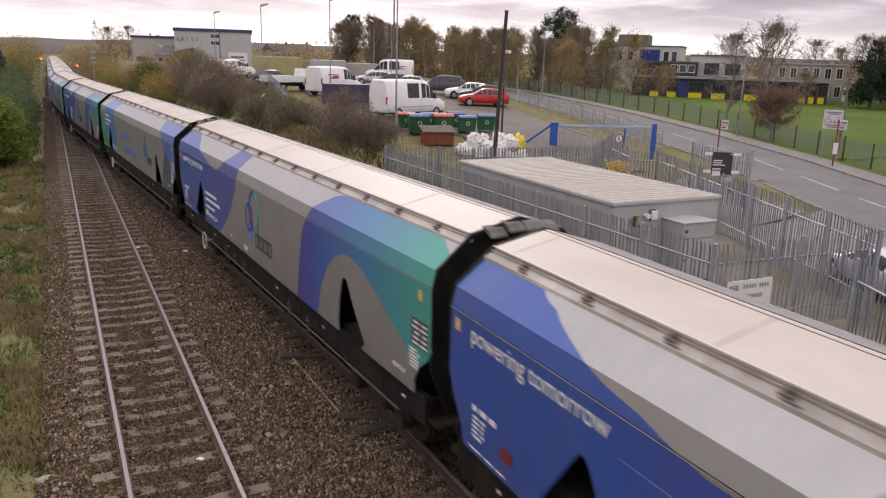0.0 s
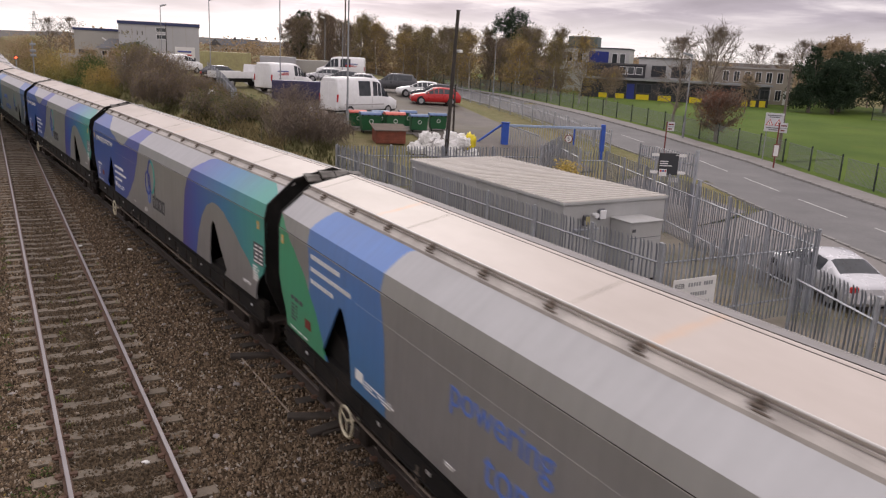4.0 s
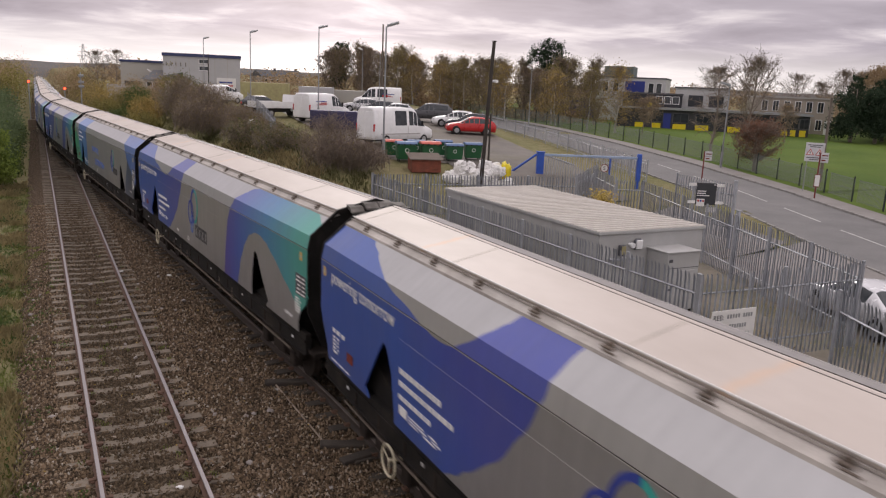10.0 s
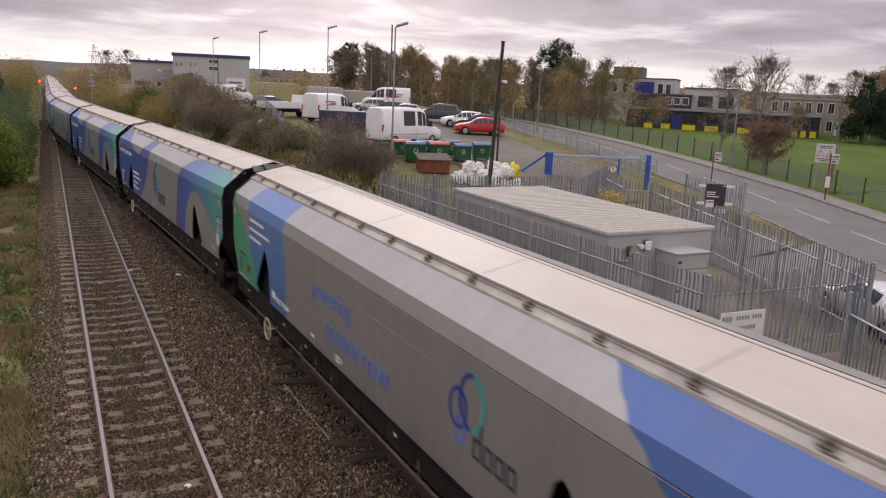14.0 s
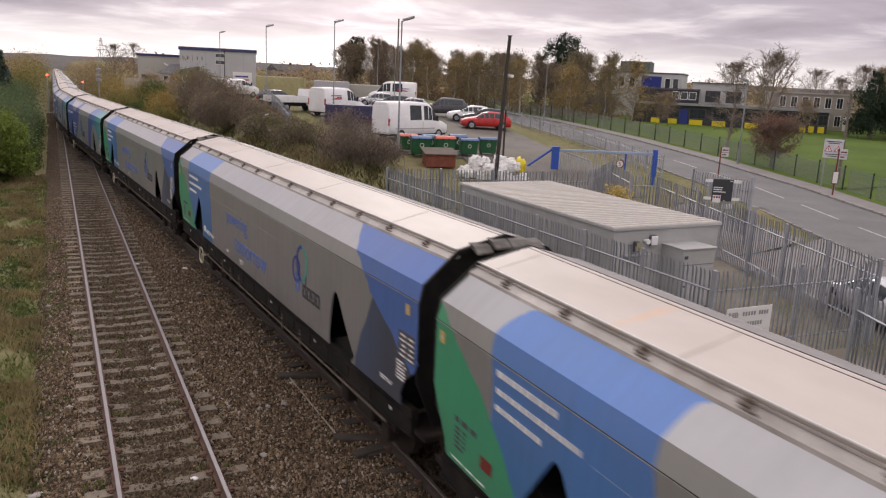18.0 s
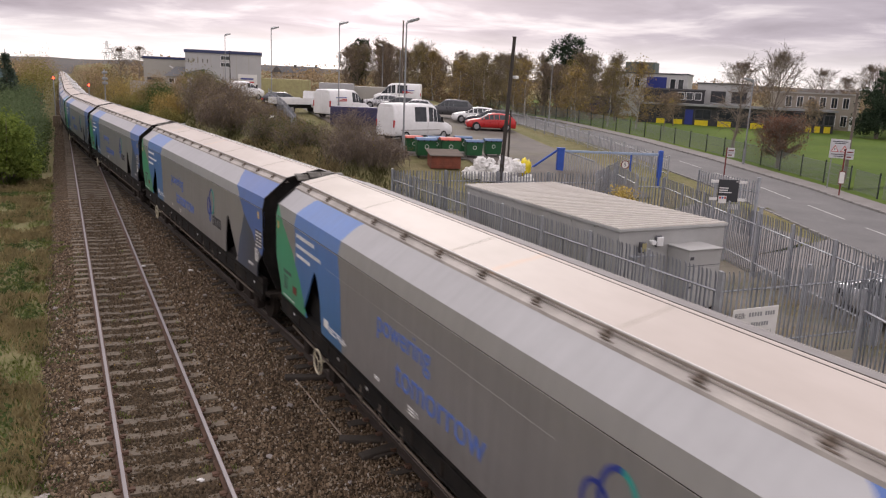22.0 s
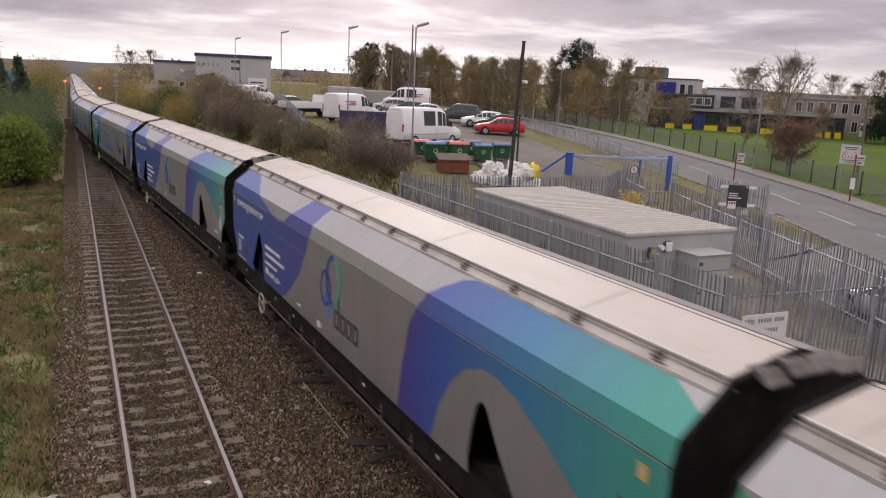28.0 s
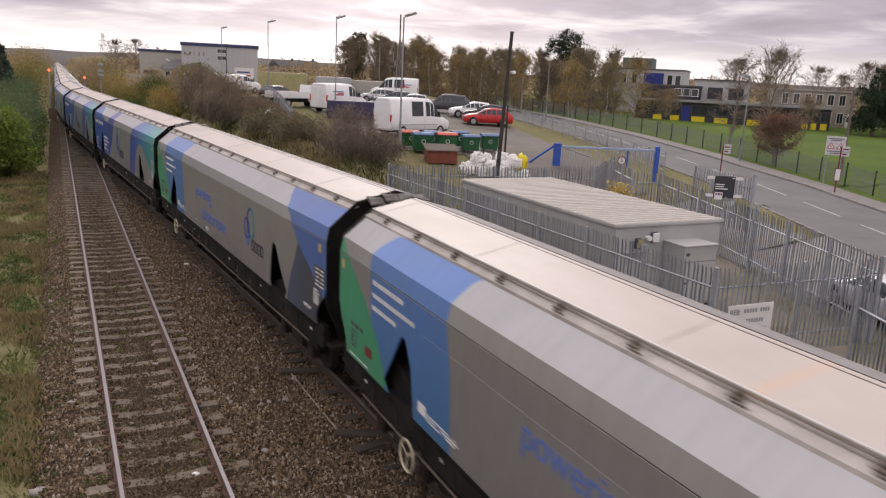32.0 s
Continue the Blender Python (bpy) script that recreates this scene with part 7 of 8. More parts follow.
# evergreen hedge beside the single line
leafy("hedge_bush", [(-3.3, 50.5, 1.8, 1.9, 2.0, 2.0), (-4.7, 49.0, 1.3, 1.7, 1.6, 1.6), (-3.0, 51.6, 1.0, 1.5, 1.7, 1.3)], 20000, 0.12, "lf_hedge", "bright yellow-green evergreen bush beside the railway", "bush", 11, lump=0.12, stretch=1.6)
leafy("hedge_bush", [(-6.8, 50.0, 1.8, 2.4, 2.2, 1.9), (-9.5, 51.5, 1.8, 2.2, 2.2, 1.9)], 10000, 0.14, "lf_grey", "evergreen hedge bush behind the brighter one", "bush", 12, lump=0.16)
for i, (x, y, s) in enumerate(((-3.3, 57.0, 0.95), (-3.3, 62.5, 1.0), (-3.2, 69.0, 1.0), (-3.2, 76.0, 1.0), (-3.6, 84.0, 1.05), (-3.7, 93.0, 1.1), (-6.5, 58, 1.2), (-7.0, 66, 1.3), (-7.5, 76, 1.4))):
    leafy("hedge_bush", [(x, y, 1.9 * s, 1.9 * s, 3.4 * s, 2.2 * s), (x - 1.8, y + 1, 2.0 * s, 1.9 * s, 3 * s, 2.1 * s)], 8500, 0.14, "lf_grey", "tall dull-green hedge beside the railway", "hedge", 20 + i, lump=0.17)
# low dark leaves added to stand for the shade at the hedge's foot
for i, (y, s) in enumerate(((55.5, 1.0), (60.5, 0.9), (66.0, 1.0), (72.5, 0.95), (80.0, 1.1), (89.0, 1.1))):
    leafy("ivy_undergrowth", [(-2.3, y, 0.5, 0.95 * s, 2.9, 0.95 * s), (-1.9, y + 1.5, 0.2, 0.7 * s, 2.2, 0.6)], 3500, 0.13, "lf_ivy", "dark low leaves added for the shaded foot of the hedge", "undergrowth", 140 + i, lump=0.15)
# conifers and autumn trees beyond the hedge
for i, (x, y, h) in enumerate(((-8.5, 78, 7.4), (-11.5, 82, 8.2), (-4.5, 86, 8.0), (-6.4, 90, 7.6), (-8.4, 92, 6.8))):
    t = thing("conifer", (x, y, land(x, y)), label="dark green conifer behind the hedge", category="tree")
    vs, fs = limbs([((0, 0, -0.2), (0, 0, h), 0.16, 0.03)], 7)
    raw("trunk", vs, fs, M["bark"], t)
    r = np.random.RandomState(40 + i)
    k = []
    for lv in range(16):
        z = h * (0.12 + 0.86 * lv / 16); R = (h - z) * 0.36 + 0.12
        for b in range(11):
            a = r.uniform(0, 6.28); rr = R * r.uniform(0.6, 1.05)
            f = r.uniform(0.1, 1, 22)
            k += [[math.cos(a) * rr * q, math.sin(a) * rr * q, z - rr * q * 0.28 + r.normal() * 0.09] for q in f]
    quads("crown", np.array(k) + r.normal(size=(len(k), 3)) * 0.09, 0.17, M["lf_fir"], 40 + i, t, stretch=1.6)

AUT = "autumn trees behind the car park"
brown = [build_tree("autumn_tree", 7.0, 3, "tall autumn tree with sparse brown leaves", "lf_brown", 1700, 0.11, 9, 2.6, 0.07, 1.25, lump=0.40, group=AUT),
         build_tree("autumn_tree", 6.5, 7, "autumn tree with olive and brown leaves", "lf_olive", 2100, 0.11, 8, 2.8, 0.07, 1.15, lump=0.40, group=AUT)]
gold = [build_tree("birch_tree", 6.9, 5, "golden weeping birch with pale trunk", "lf_gold", 2500, 0.14, 4, 2.3, 0.16, 0.6, droop=0.22, bark="birch", r0=0.11, group=AUT),
        build_tree("birch_tree", 6.4, 9, "drooping birch with yellow-brown leaves and white trunk", "lf_olive", 2500, 0.14, 4, 2.2, 0.16, 0.6, droop=0.24, bark="birch", r0=0.10, group=AUT)]
bare_t = [build_tree("bare_tree", 8.0, 13, "wide bare autumn tree with a fine twig crown", "lf_olive", 260, 0.08, 4, 3.1, 0.2, 0.85, r0=0.13, count=26, sub=8, lump=0.3, shape=0.72, group=AUT),
          build_tree("bare_tree", 8.6, 17, "bare grey winter tree", "lf_brown", 260, 0.12, 5, 3.6, 0.12, 0.8, r0=0.13, count=26, sub=9, group=AUT)]
plant(brown[0], [(41, 118, 0), (47, 116, 80), (53, 110, 160), (44.5, 112, 220), (57, 103, 40), (61, 92, 110), (66, 96, 300), (50, 124, 190), (48, 110, 10), (60, 112, 75), (69, 88, 33), (64, 91, 140), (55.5, 118, 60), (71, 103, 200)])
plant(brown[1], [(44, 122, 30), (50, 117, 120), (55, 105, 200), (59, 98, 280), (63, 86, 20), (64, 104, 100), (56.5, 111, 160), (67.5, 84, 250), (47, 120, 70), (72, 96, 190), (52, 113, 10), (61, 106, 310), (70, 93, 240)] + [(47.3 + i * 2.3, 127.3 - i * 2.7, 77 + i * 77) for i in range(11)])
plant(gold[0], [(54.2, 86.0, 0), (57.0, 78.5, 100), (60.6, 71.5, 200), (50.5, 98.0, 300), (58.8, 82.0, 10), (49.0, 103, 70)])
plant(gold[1], [(55.5, 91.0, 60), (58.8, 74.5, 150), (52.2, 93.5, 250), (47.0, 104.0, 20), (60.3, 84.0, 330), (53.4, 99.0, 170)])
plant(bare_t[0], [(57.7, 49.5, 15), (106, 92, 130), (112, 76, 250)])
plant(bare_t[1], [(98.4, 77.1, 0), (100.6, 74.2, 90), (103.6, 70.0, 200), (112, 72, 300), (11.5, 172, 230), (16, 186, 20), (101, 95, 260), (118, 80, 30), (54, 132, 20), (66, 110, 75), (110, 66, 10), (108, 76, 140)])
weep = build_tree("bare_tree", 7.6, 23, "dark bare tree with drooping lower branches", "lf_brown", 260, 0.10, 4, 2.7, 0.16, 0.6, droop=0.14, r0=0.14, count=24, sub=8)
plant(weep, [(56.2, 52.4, 0)])
young = build_tree("young_tree", 3.9, 29, "young dark tree in a mown field", "lf_brown", 900, 0.12, 4, 1.35, 0.3, 0.6, r0=0.06, count=20)
plant(young, [(63.5, 70.0, 0), (76.5, 60.5, 100), (70.5, 76.0, 200)])
rust = build_tree("rowan_tree", 3.6, 31, "low spreading tree with rusty red leaves", "lf_rust", 6500, 0.09, 7, 2.1, 0.2, 0.6, droop=0.05, r0=0.2, count=36, sub=12, lump=0.3, shape=0.6)
plant(rust, [(49.4, 41.4, 0)])


def dark_tree(x, y, h, w, seed, label, leaf="lf_dark"):
    t = thing("evergreen_tree", (x, y, land(x, y)), label=label, category="tree")
    vs, fs = limbs([((0, 0, -0.2), (0, 0, h * 0.8), 0.25, 0.06)] + [((0, 0, h * 0.3), (w * 0.6 * math.cos(a), w * 0.6 * math.sin(a), h * 0.65), 0.09, 0.02) for a in (0, 1.3, 2.6, 3.9, 5.2)], 7)
    raw("trunk", vs, fs, M["bark"], t)
    r = random.Random(seed)
    blobs = [(r.uniform(-0.55, 0.55) * w, r.uniform(-0.55, 0.55) * w, h * r.uniform(0.14, 0.82), w * 0.5, w * 0.5, h * 0.17) for _ in range(15)] + [(0, 0, h * 0.9, w * 0.3, w * 0.3, h * 0.1)]
    quads("crown", clump_points(blobs, 17000, seed, 0.4, 0.13), 0.19, M[leaf], seed, t)
    return t


dark_tree(69.5, 99.0, 12.0, 3.6, 51, "broad dark cedar rising above the autumn trees")
dark_tree(46.5, 128.5, 9.5, 1.9, 52, "dark ragged pine above the autumn trees")
for i, (x, y, h, w) in enumerate(((88.6, 60.6, 8.2, 3.0), (91.0, 59.0, 7.6, 3.2), (95.5, 61.0, 7.8, 3.8), (104, 60.0, 8.4, 4.6), (101, 55, 7.4, 4.2))):
    dark_tree(x, y, h, w, 60 + i, "dark evergreen tree at the edge of the field")
dark_tree(101.5, 66.0, 10.0, 4.0, 66, "half-bare brown beech beyond the evergreens", "lf_brown")

# bank between the train and the car park
scrub("bramble_thicket", [(12.8, 67.0, 1.0, 2.6, 4.2, 2.9), (12.0, 74.0, 1.0, 2.5, 4.0, 3.5), (14.3, 62.0, 0.4, 2.3, 3.2, 1.9), (11.4, 64.0, 0.5, 1.8, 3.0, 2.2), (15.2, 57.5, 0.2, 1.6, 2.4, 1.3)], 4200, 1.0, "large tangle of bare purple-brown scrub on the bank", "thicket", 71, "lf_brown", 16000, 0.085)
scrub("bramble_thicket", [(16.1, 45.3, 0.4, 2.0, 2.4, 2.3), (14.7, 41.5, 0.2, 1.9, 2.2, 1.5), (16.3, 40.6, 0.2, 1.5, 1.8, 1.2)], 1500, 0.8, "bare brown scrub above the palisade fence", "thicket", 72, "lf_brown", 2200, 0.07)
scrub("bramble_thicket", [(13.4, 55.0, 0.2, 2.2, 3.0, 1.4), (14.2, 50.0, 0.2, 2.0, 2.6, 1.4)], 1000, 0.7, "low brown brambles on the bank", "thicket", 73, "lf_olive", 6500, 0.085)
scrub("bramble_thicket", [(11.0, 47.5, 0.1, 2.2, 3.6, 0.9), (10.8, 54.5, 0.1, 2.0, 3.6, 1.0), (10.2, 61.5, 0.1, 1.9, 3.6, 1.2), (9.4, 69.0, 0.1, 1.9, 3.8, 1.3), (11.8, 41.0, 0.1, 1.9, 2.8, 0.8)], 1500, 0.6, "low weedy scrub on the slope behind the train", "thicket", 74, "lf_olive", 17000, 0.09)
for i, (x, y, s, leaf) in enumerate(((9.4, 83.0, 0.95, "lf_yg"), (10.6, 90.0, 1.15, "lf_gold"), (8.4, 96.5, 0.9, "lf_ivy"), (11.4, 103.0, 1.2, "lf_ivy"), (7.6, 106.0, 1.2, "lf_yg"), (13.8, 85.0, 1.1, "lf_ivy"), (13.6, 96.0, 1.0, "lf_brown"), (8.6, 117.0, 1.9, "lf_gold"), (7.0, 130.0, 1.7, "lf_olive"), (12.0, 112.0, 1.3, "lf_brown"), (9.0, 88.0, 0.7, "lf_olive"), (10.2, 110.0, 1.3, "lf_olive"))):
    leafy("autumn_bush", [(x, y, 1.2 * s, 1.7 * s, 1.9 * s, 1.6 * s), (x + 1.2, y + 1.4, 0.9 * s, 1.4 * s, 1.5 * s, 1.2 * s)], 6500, 0.13, leaf, {"lf_ivy": "dark green bush on the railway bank", "lf_gold": "golden autumn bush on the railway bank", "lf_brown": "brown half-bare bush on the railway bank"}.get(leaf, "yellow-green autumn bush on the railway bank"), "bush", 80 + i, lump=0.17)
leafy("autumn_bush", [(12.0, 79.5, 2.6, 1.3, 1.3, 2.4)], 1500, 0.15, "lf_yg", "small golden tree rising from the scrub", "bush", 95, lump=0.14)
for i, (x, y, s, leaf) in enumerate(((-3.4, 128, 2.2, "lf_yg"), (-6.5, 140, 2.6, "lf_brown"), (-3.0, 152, 2.6, "lf_yg"), (-9, 126, 2.4, "lf_brown"), (-13, 112, 2.6, "lf_brown"), (-5.0, 170, 2.9, "lf_olive"), (-4.2, 190, 2.9, "lf_brown"), (-4.4, 225, 3.4, "lf_brown"), (7.5, 155, 2.0, "lf_brown"), (9.5, 175, 2.4, "lf_olive"), (8.5, 200, 2.6, "lf_brown"), (8.0, 240, 2.9, "lf_brown"))):
    leafy("autumn_bush", [(x, y, 1.3 * s, 1.5 * s, 1.7 * s, 1.4 * s), (x - 0.8 * s, y + s, 1.0 * s, 1.3 * s, 1.5 * s, 1.2 * s)], 4500, 0.2, leaf, "distant brown and golden lineside trees", "bush", 100 + i, lump=0.17)
yellow_shrub()
for i, (x, y) in enumerate(((95.5, 52.0), (60.3, 27.5))):
    leafy("autumn_bush", [(x, y, 1.3, 1.6, 1.6, 1.5)], 1200, 0.18, "lf_brown", "brown bush on the mown field", "bush", 120 + i)


# distant woods and hills
def far_wood(name, rows, n, size, leaf, seed, label):
    t = clump_points([(x, y, z, rx, ry, rz) for x, y, z, rx, ry, rz in rows], n, seed, 0.5, 0.13)
    ob = quads(name, t, size, M[leaf], seed, label=label, kind="stuff")
    return tagged(ob, category="wood")


r = random.Random(5)
far_wood("far_woods", [(r.uniform(20, 260), r.uniform(190, 330), 3.0, 14, 9, r.uniform(4.0, 6.5)) for _ in range(60)], 34000, 0.7, "lf_brown", 131, "distant belt of brown autumn woodland")
far_wood("far_woods", [(r.uniform(-240, -14), r.uniform(150, 330), 2.5, 13, 9, r.uniform(2.6, 4.6)) for _ in range(30)], 20000, 0.65, "lf_olive", 132, "distant olive woodland beyond the hedge")
far_wood("far_woods", [(r.uniform(118, 330), r.uniform(40, 190), 3.0, 12, 10, r.uniform(3.5, 6.0)) for _ in range(34)], 24000, 0.65, "lf_brown", 133, "distant woodland beyond the school")
far_wood("undergrowth", [(36 + i * 1.1 + r.uniform(-1, 1), 121 - i * 1.05 + r.uniform(-2, 2), 3.6 - i * 0.05, 2.6, 2.4, r.uniform(1.4, 2.6)) for i in range(32)], 16000, 0.28, "lf_brown", 134, "brown undergrowth below the autumn trees")
vs, fs = [], []
for j, (rad, zb) in enumerate(((700, 0.0), (820, 1.0), (900, 1.0))):
    for i in range(81):
        a = radians(-50 + i * 1.6)
        z = (9 + 9.0 * (0.5 + 0.5 * noise.noise(Vector((i * 0.09, 0, 0)))) + 1.5 * noise.noise(Vector((i * 0.7, 0, 4)))) * zb if j else -2
        vs.append((math.sin(a) * rad, math.cos(a) * rad, z))
fs = [(j * 81 + i, j * 81 + i + 1, (j + 1) * 81 + i + 1, (j + 1) * 81 + i) for j in range(2) for i in range(80)]
tagged(smooth(raw("far_hills", vs, fs, M["hill"], label="low wooded hills along the horizon", kind="structure")), category="hills")
for x, y, h in ((36, 690, 24), (-46, 640, 26)):
    t = thing("pylon", (x, y, 3), 20, "distant lattice electricity pylon", "pylon")
    part("tower", tubes(((-2.5, -2.5, 0), (-0.4, -0.4, h), 0.16), ((2.5, -2.5, 0), (0.4, -0.4, h), 0.16), ((-2.5, 2.5, 0), (-0.4, 0.4, h), 0.16), ((2.5, 2.5, 0), (0.4, 0.4, h), 0.16), n=4), M["polegrey"], t)
    for z, w in ((0.62, 5), (0.76, 4.2), (0.9, 3.2)):
        part("arm", tubes(((-w, 0, h * z), (w, 0, h * z), 0.16), n=4), M["polegrey"], t)


# ---------------------------------------------------------------- mesh fence round the field
def mesh_fence(line, label):
    t = thing("mesh_fence", label=label, category="fence")
    bay = boxes(*[(i * 0.11 - 0.009, i * 0.11 + 0.009, -0.009, 0.009, 0.08, 1.45) for i in range(25)], *[(0, 2.75, -0.007, 0.007, z, z + 0.018) for z in (0.15, 0.75, 1.40)])
    pm = mesh_of(bay, "mesh_panel", M["fencegreen"])
    po = mesh_of(boxes((-0.04, 0.04, -0.04, 0.04, -0.2, 1.6), bevel=0.008), "post", M["fencepost"])
    pts = [Vector(p) for p in line]
    for a, b in zip(pts, pts[1:]):
        n = max(1, round((b - a).length / 2.75))
        ang = math.atan2(b.y - a.y, b.x - a.x)
        for i in range(n):
            p, q = a.lerp(b, i / n), a.lerp(b, (i + 1) / n)
            z0, z1 = land(*p) + 0.1, land(*q) + 0.1
            po_ob = part("post", po, None, t); po_ob.matrix_local = pose(p.x, p.y, z0, 0, 0, math.degrees(ang))
            pa = part("mesh_panel", pm, None, t)
            pa.matrix_local = pose(p.x, p.y, z0, 0, -math.degrees(math.atan2(z1 - z0, (q - p).length)), math.degrees(ang))
    return t


mesh_fence(offset_line(ROAD, 6.0)[2:10], "dark green mesh fence between pavement and school field")
mesh_fence([(88, 52), (96, 44), (108, 40)], "grey-green mesh fence at the far side of the field")

# ---------------------------------------------------------------- weeds, stones and litter by the line
def blades(name, pts, h, w, material, seed, label, lean=0.35):
    """Grass as single tapering blades."""
    r = np.random.RandomState(seed)
    p = np.asarray(pts, float)
    n = len(p)
    a = r.uniform(0, 2 * np.pi, n)
    hh = h * r.uniform(0.45, 1.2, n)
    d = np.stack([np.cos(a), np.sin(a), 0 * a], 1)
    s = np.stack([-np.sin(a), np.cos(a), 0 * a], 1) * (w * r.uniform(0.6, 1.3, n))[:, None]
    up = np.array([0, 0, 1.0])
    mid = p + up * (hh * 0.55)[:, None] + d * (hh * lean * 0.25)[:, None]
    tip = p + up * (hh * 0.9)[:, None] + d * (hh * lean * r.uniform(0.5, 1.6, n))[:, None]
    v = np.stack([p - s, p + s, mid + s * 0.7, tip, mid - s * 0.7], 1).reshape(-1, 3)
    me = bpy.data.meshes.new(name)
    me.vertices.add(5 * n); me.vertices.foreach_set("co", v.ravel())
    me.loops.add(5 * n); me.loops.foreach_set("vertex_index", np.arange(5 * n))
    me.polygons.add(n); me.polygons.foreach_set("loop_start", np.arange(0, 5 * n, 5)); me.polygons.foreach_set("loop_total", np.full(n, 5))
    me.update(calc_edges=True)
    me.materials.append(M[material])
    ob = new(name, me)
    return tagged(ob, label, category="grass", kind="stuff")


def strew(n, seed, x0, x1, y0, y1, keep, tuft=0.0):
    """Points on the ground where a patchy noise allows them."""
    r = random.Random(seed)
    out = []
    while len(out) < n:
        x, y = r.uniform(x0, x1), y0 + (y1 - y0) * r.random() ** 1.3
        v = noise.noise(Vector((x * 0.9, y * 0.45, seed)))
        if v > keep:
            for _ in range(6 if tuft else 1):
                a, b = x + r.gauss(0, tuft), y + r.gauss(0, tuft)
                out.append((a, b, ground_z(a, b) - 0.02))
    return out


blades("dry_grass", strew(34000, 1, -5.2, -0.75, 7, 52, -0.02, 0.10), 0.28, 0.007, "straw", 1, "tufts of dry straw-coloured grass beside the track")
blades("green_grass", strew(42000, 2, -6.0, -0.25, 6, 50, -0.25, 0.14), 0.15, 0.007, "blade", 2, "rough green grass beside the track")
blades("green_grass", strew(9000, 3, -7.5, -1.6, 50, 110, -0.2, 0.3), 0.4, 0.03, "blade", 3, "rough grass along the hedge")
tagged(quads("ivy", np.array(strew(15000, 4, -7.0, -0.9, 7, 50, 0.08, 0.12)) + np.random.RandomState(4).normal(size=(15000 + (6 - 15000 % 6) % 6, 3)) * [0.02, 0.02, 0.06] + [0, 0, 0.12], 0.09, M["lf_ivy"], 4, label="low dark green ivy and brambles beside the track", kind="stuff"), category="ground cover")
blades("dry_grass", strew(9000, 6, 9.5, 13.9, 26, 58, -0.1, 0.15), 0.5, 0.016, "straw", 6, "dry grass on the railway bank")
blades("green_grass", strew(12000, 7, 9.2, 16.5, 30, 90, -0.15, 0.2), 0.38, 0.02, "dullblade", 7, "rough grass on the railway bank")
blades("dry_grass", strew(3000, 8, 14.8, 22, 5, 17.5, 0.1, 0.12), 0.14, 0.009, "straw", 8, "dry weeds inside the fenced compound")
blades("green_grass", strew(4000, 9, 14.8, 24, 5, 32, 0.1, 0.15), 0.10, 0.01, "blade", 9, "weeds inside the fenced compound")
blades("green_grass", strew(5000, 10, 26.5, 32.0, 22.5, 32, 0.0, 0.2), 0.14, 0.016, "blade", 10, "verge weeds between fence and road")
scrub("teasel_clump", [(-4.6, 33.5, 0.1, 0.9, 1.6, 0.9)], 260, 0.5, "clump of dead brown weeds beside the track", "weeds", 141, "lf_brown", 500, 0.05)
scrub("teasel_clump", [(-5.6, 40.5, 0.1, 1.4, 2.4, 1.2)], 420, 0.6, "tall dead weeds before the hedge", "weeds", 142, "lf_brown", 800, 0.07)


def stones(n, seed, label):
    """Loose ballast stones: small broken blocks lying on the bed."""
    r = np.random.RandomState(seed)
    y = 8.3 + 34 * r.uniform(0, 1, n) ** 2.0
    ex = np.array([line_x(v) for v in y])
    x = NEAR_X - 2.6 + (ex + 2.6 - (NEAR_X - 2.6)) * r.uniform(0, 1, n)
    z = np.array([bed_z(a, b) for a, b in zip(x, y)])
    cube = np.array([(-1, -1, -1), (1, -1, -1), (1, 1, -1), (-1, 1, -1), (-0.7, -0.8, 1), (0.8, -0.6, 1), (0.6, 0.8, 1), (-0.8, 0.6, 1)], float)
    size = r.uniform(0.010, 0.024, (n, 1, 1)) * r.uniform(0.6, 1.3, (n, 1, 3))
    v = cube[None] * size + r.normal(size=(n, 8, 3)) * 0.005
    a = r.uniform(0, 6.28, n)[:, None]
    tilt = r.normal(size=(n, 2)) * 0.5
    vx, vy, vz = v[..., 0], v[..., 1], v[..., 2]
    vz2 = vz + vx * tilt[:, :1] + vy * tilt[:, 1:]
    X = vx * np.cos(a) - vy * np.sin(a) + x[:, None]
    Y = vx * np.sin(a) + vy * np.cos(a) + y[:, None]
    co = np.stack([X, Y, vz2 + z[:, None] + 0.012], -1).reshape(-1, 3)
    quad = np.array([(4, 5, 6, 7), (0, 1, 5, 4), (1, 2, 6, 5), (2, 3, 7, 6), (3, 0, 4, 7)])
    idx = (quad[None] + 8 * np.arange(n)[:, None, None]).reshape(-1)
    me = bpy.data.meshes.new("loose_ballast")
    me.vertices.add(8 * n); me.vertices.foreach_set("co", co.ravel())
    me.loops.add(len(idx)); me.loops.foreach_set("vertex_index", idx)
    me.polygons.add(5 * n); me.polygons.foreach_set("loop_start", np.arange(0, 20 * n, 4)); me.polygons.foreach_set("loop_total", np.full(5 * n, 4))
    me.update(calc_edges=True)
    me.materials.append(M["stonebits"])
    return tagged(new("loose_ballast", me), label, category="ballast", kind="stuff")


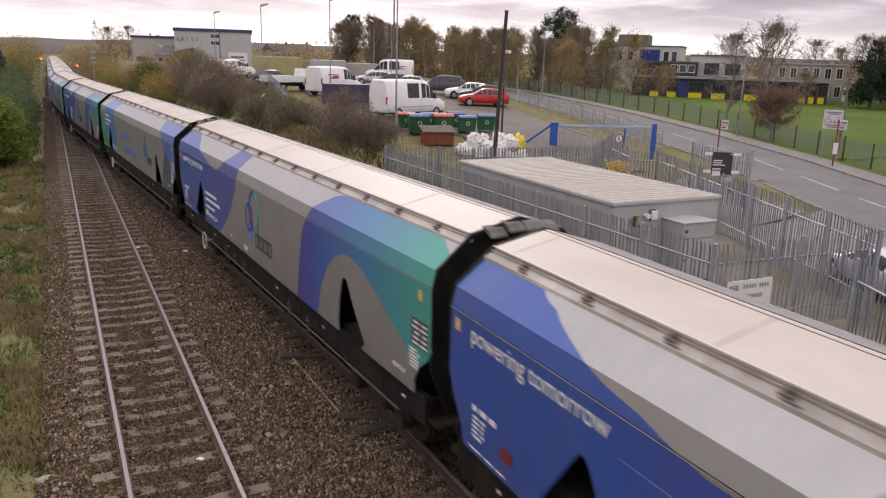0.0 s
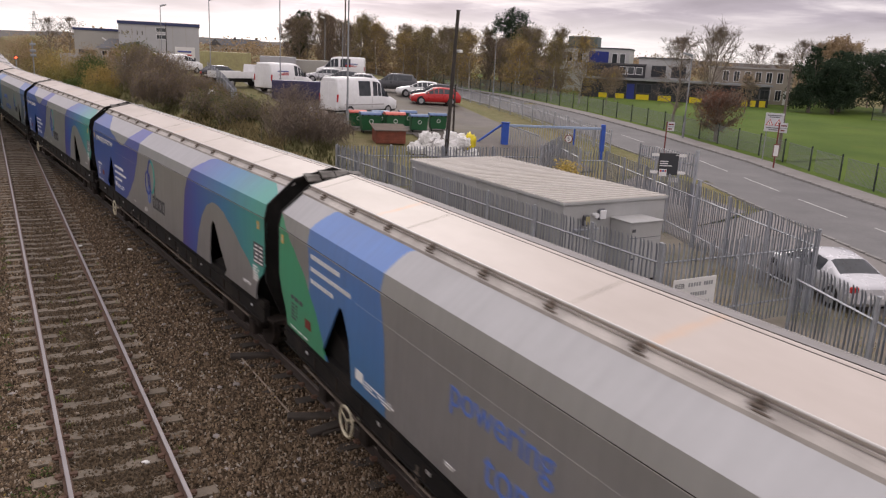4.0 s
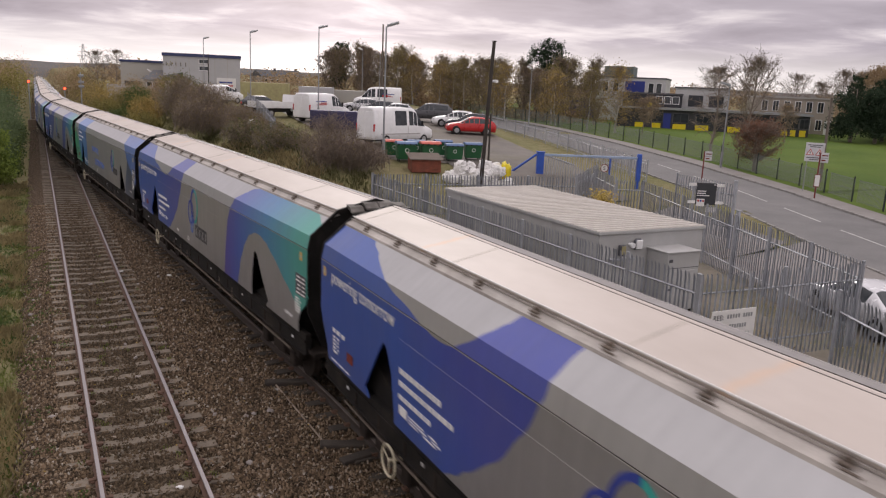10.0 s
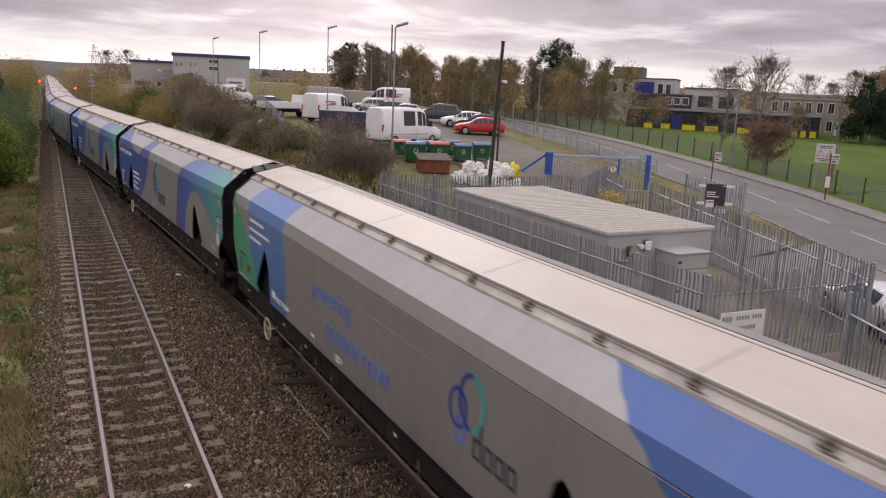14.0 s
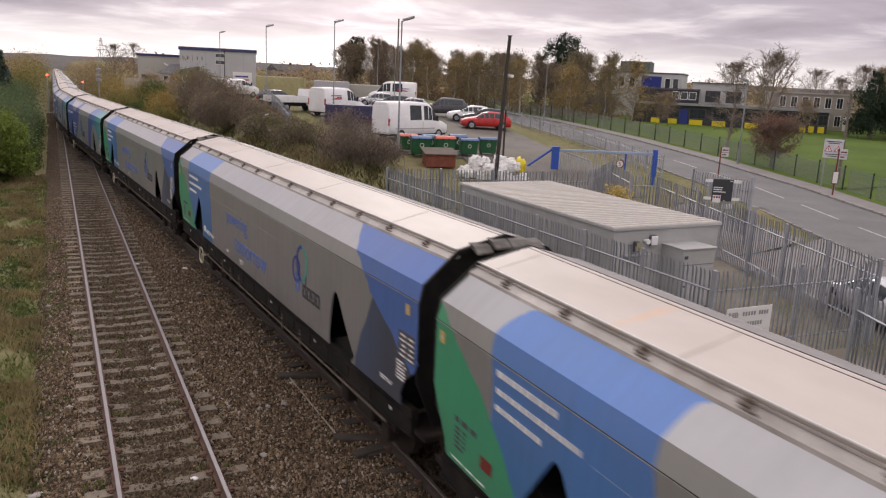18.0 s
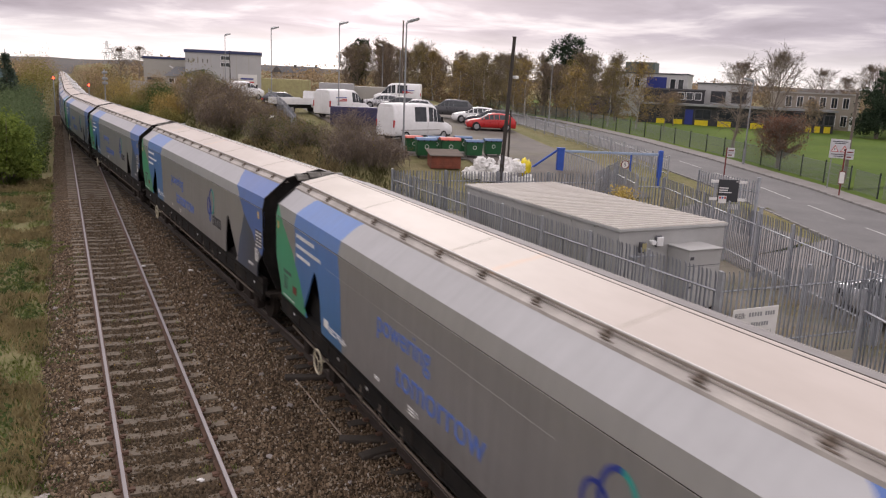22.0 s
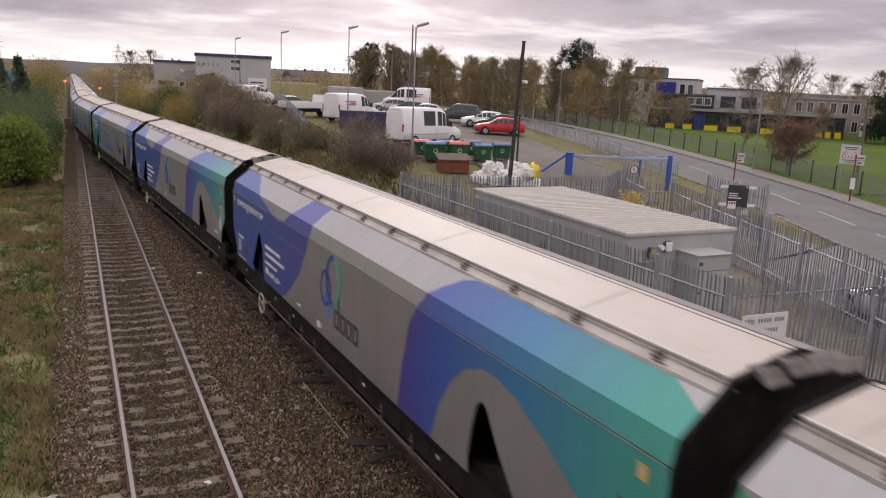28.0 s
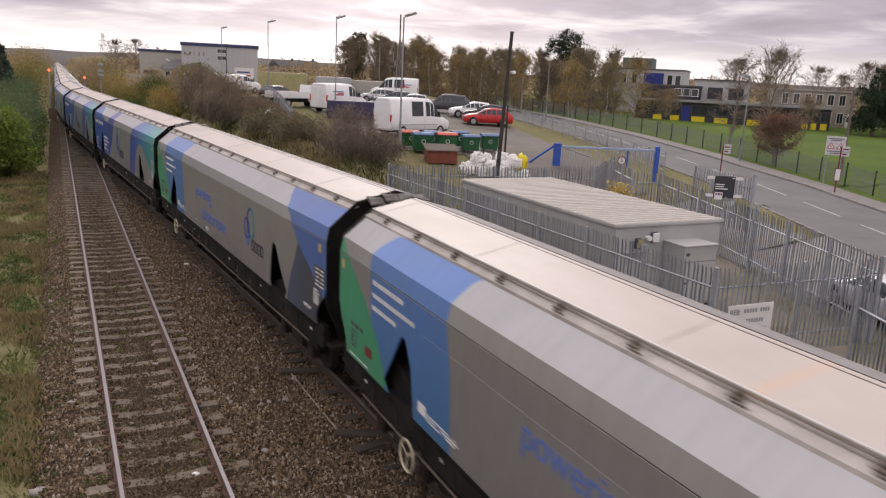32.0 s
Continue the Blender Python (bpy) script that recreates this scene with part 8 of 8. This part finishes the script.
stones(95000, 12, "loose broken brown ballast stones between the tracks")
r = random.Random(77)
for i in range(46):
    x, y = r.uniform(-0.9, 4.6), r.uniform(8.6, 26)
    lumpy("pale_stone", (x, y, bed_z(x, y) + 0.02), (r.uniform(0.03, 0.07), r.uniform(0.03, 0.06), r.uniform(0.02, 0.04)), i + 200, "rag", "pale loose stone on the ballast", "stone", "pale stones on the ballast")
lumpy("concrete_lump", (0.15, 16.6, -0.30), (0.24, 0.12, 0.07), 301, "rag", "broken pale lump of concrete beside the rail", "stone")
lumpy("concrete_lump", (-0.62, 12.6, -0.40), (0.12, 0.10, 0.06), 302, "rag", "flat pale stone in the weeds", "stone")
for x, y, s in ((0.9, 14.2, 0.05), (1.7, 11.9, 0.06), (2.9, 13.4, 0.05), (1.2, 20.5, 0.05), (2.2, 27.0, 0.07), (3.6, 26.0, 0.08), (1.9, 9.8, 0.05)):
    lumpy("litter", (x, y, bed_z(x, y) + 0.03), (s, s * 0.7, s * 0.4), int(x * 10 + y), "signwhite" if s > 0.055 else "rodrust", "scrap of pale litter on the ballast", "litter")
blades("green_grass", [(a + r.gauss(0, 0.05), b + r.gauss(0, 0.05), bed_z(a, b)) for a, b in [(r.uniform(-0.9, 2.6), r.uniform(8.5, 30)) for _ in range(70)] for _ in range(16)], 0.09, 0.006, "blade", 21, "small weeds growing through the ballast")

# rods and old timbers lying between the lines
t = thing("point_rod", (4.29, 15.65, -0.17), label="straight rusty rod lying on the ballast", category="rod")
part("rod", tubes(((0, 0, 0), (0.08, -3.05, -0.01), 0.018)), M["rodrust"], t)
for i in range(2):
    part("roller", boxes((-0.10, 0.14, -0.6 - i * 1.4, -0.5 - i * 1.4, -0.06, -0.015)), M["timber"], t)
for i, (x, y, a, l) in enumerate(((5.0, 18.9, 12, 1.0), (4.62, 15.55, -14, 1.1), (4.8, 24.2, -4, 1.2), (4.72, 12.25, -20, 1.0), (4.85, 11.75, 8, 0.9))):
    ob = part("old_timber", boxes((-l / 2, l / 2, -0.12, 0.12, -0.06, 0.05), bevel=0.02), M["timber"])
    ob.matrix_world = pose(x, y, bed_z(x, y) + 0.03, 0, r.uniform(-3, 3), a)
    tagged(ob, "dark oily timber lying beside the train's line", "timber", "old timbers")
lumpy("plastic_bag", (14.4, 58.5, land(14.4, 58.5) + 0.5), (0.25, 0.2, 0.2), 311, "bag", "white plastic bag caught in the brambles", "litter")

rw = random.Random(91)
spots = [(rw.uniform(-1.35, -0.1), 8.3 + 26 * rw.random() ** 1.4) for _ in range(420)]
spots = [(a, b) for a, b in spots if noise.noise(Vector((a * 1.3, b * 0.6, 9))) > -0.15 + 0.35 * (a + 1.3)]
blades("green_grass", [(a + rw.gauss(0, 0.07), b + rw.gauss(0, 0.07), max(bed_z(a, b), -0.45)) for a, b in spots for _ in range(26)], 0.09, 0.006, "blade", 22, "low weeds creeping over the edge of the ballast")

mossy = [(rw.uniform(-1.2, 0.42), 8.2 + 22 * rw.random() ** 1.3) for _ in range(9000)]
mossy = [(a, b, bed_z(a, b) + 0.025) for a, b in mossy if noise.noise(Vector((a * 1.6, b * 0.9, 3))) > 0.10 + 0.22 * (a + 0.4)]
tagged(quads("moss", mossy, 0.05, M["lf_ivy"], 23, label="dull green moss and ivy creeping between the stones", kind="stuff"), category="moss")
fallen = [(rw.uniform(-1.4, 4.4), rw.uniform(8.2, 26)) for _ in range(260)]
tagged(quads("fallen_leaves", [(a, b, bed_z(a, b) + 0.04) for a, b in fallen], 0.045, M["lf_gold"], 24, label="small yellow leaves fallen on the ballast", kind="stuff"), category="leaves")

motions()
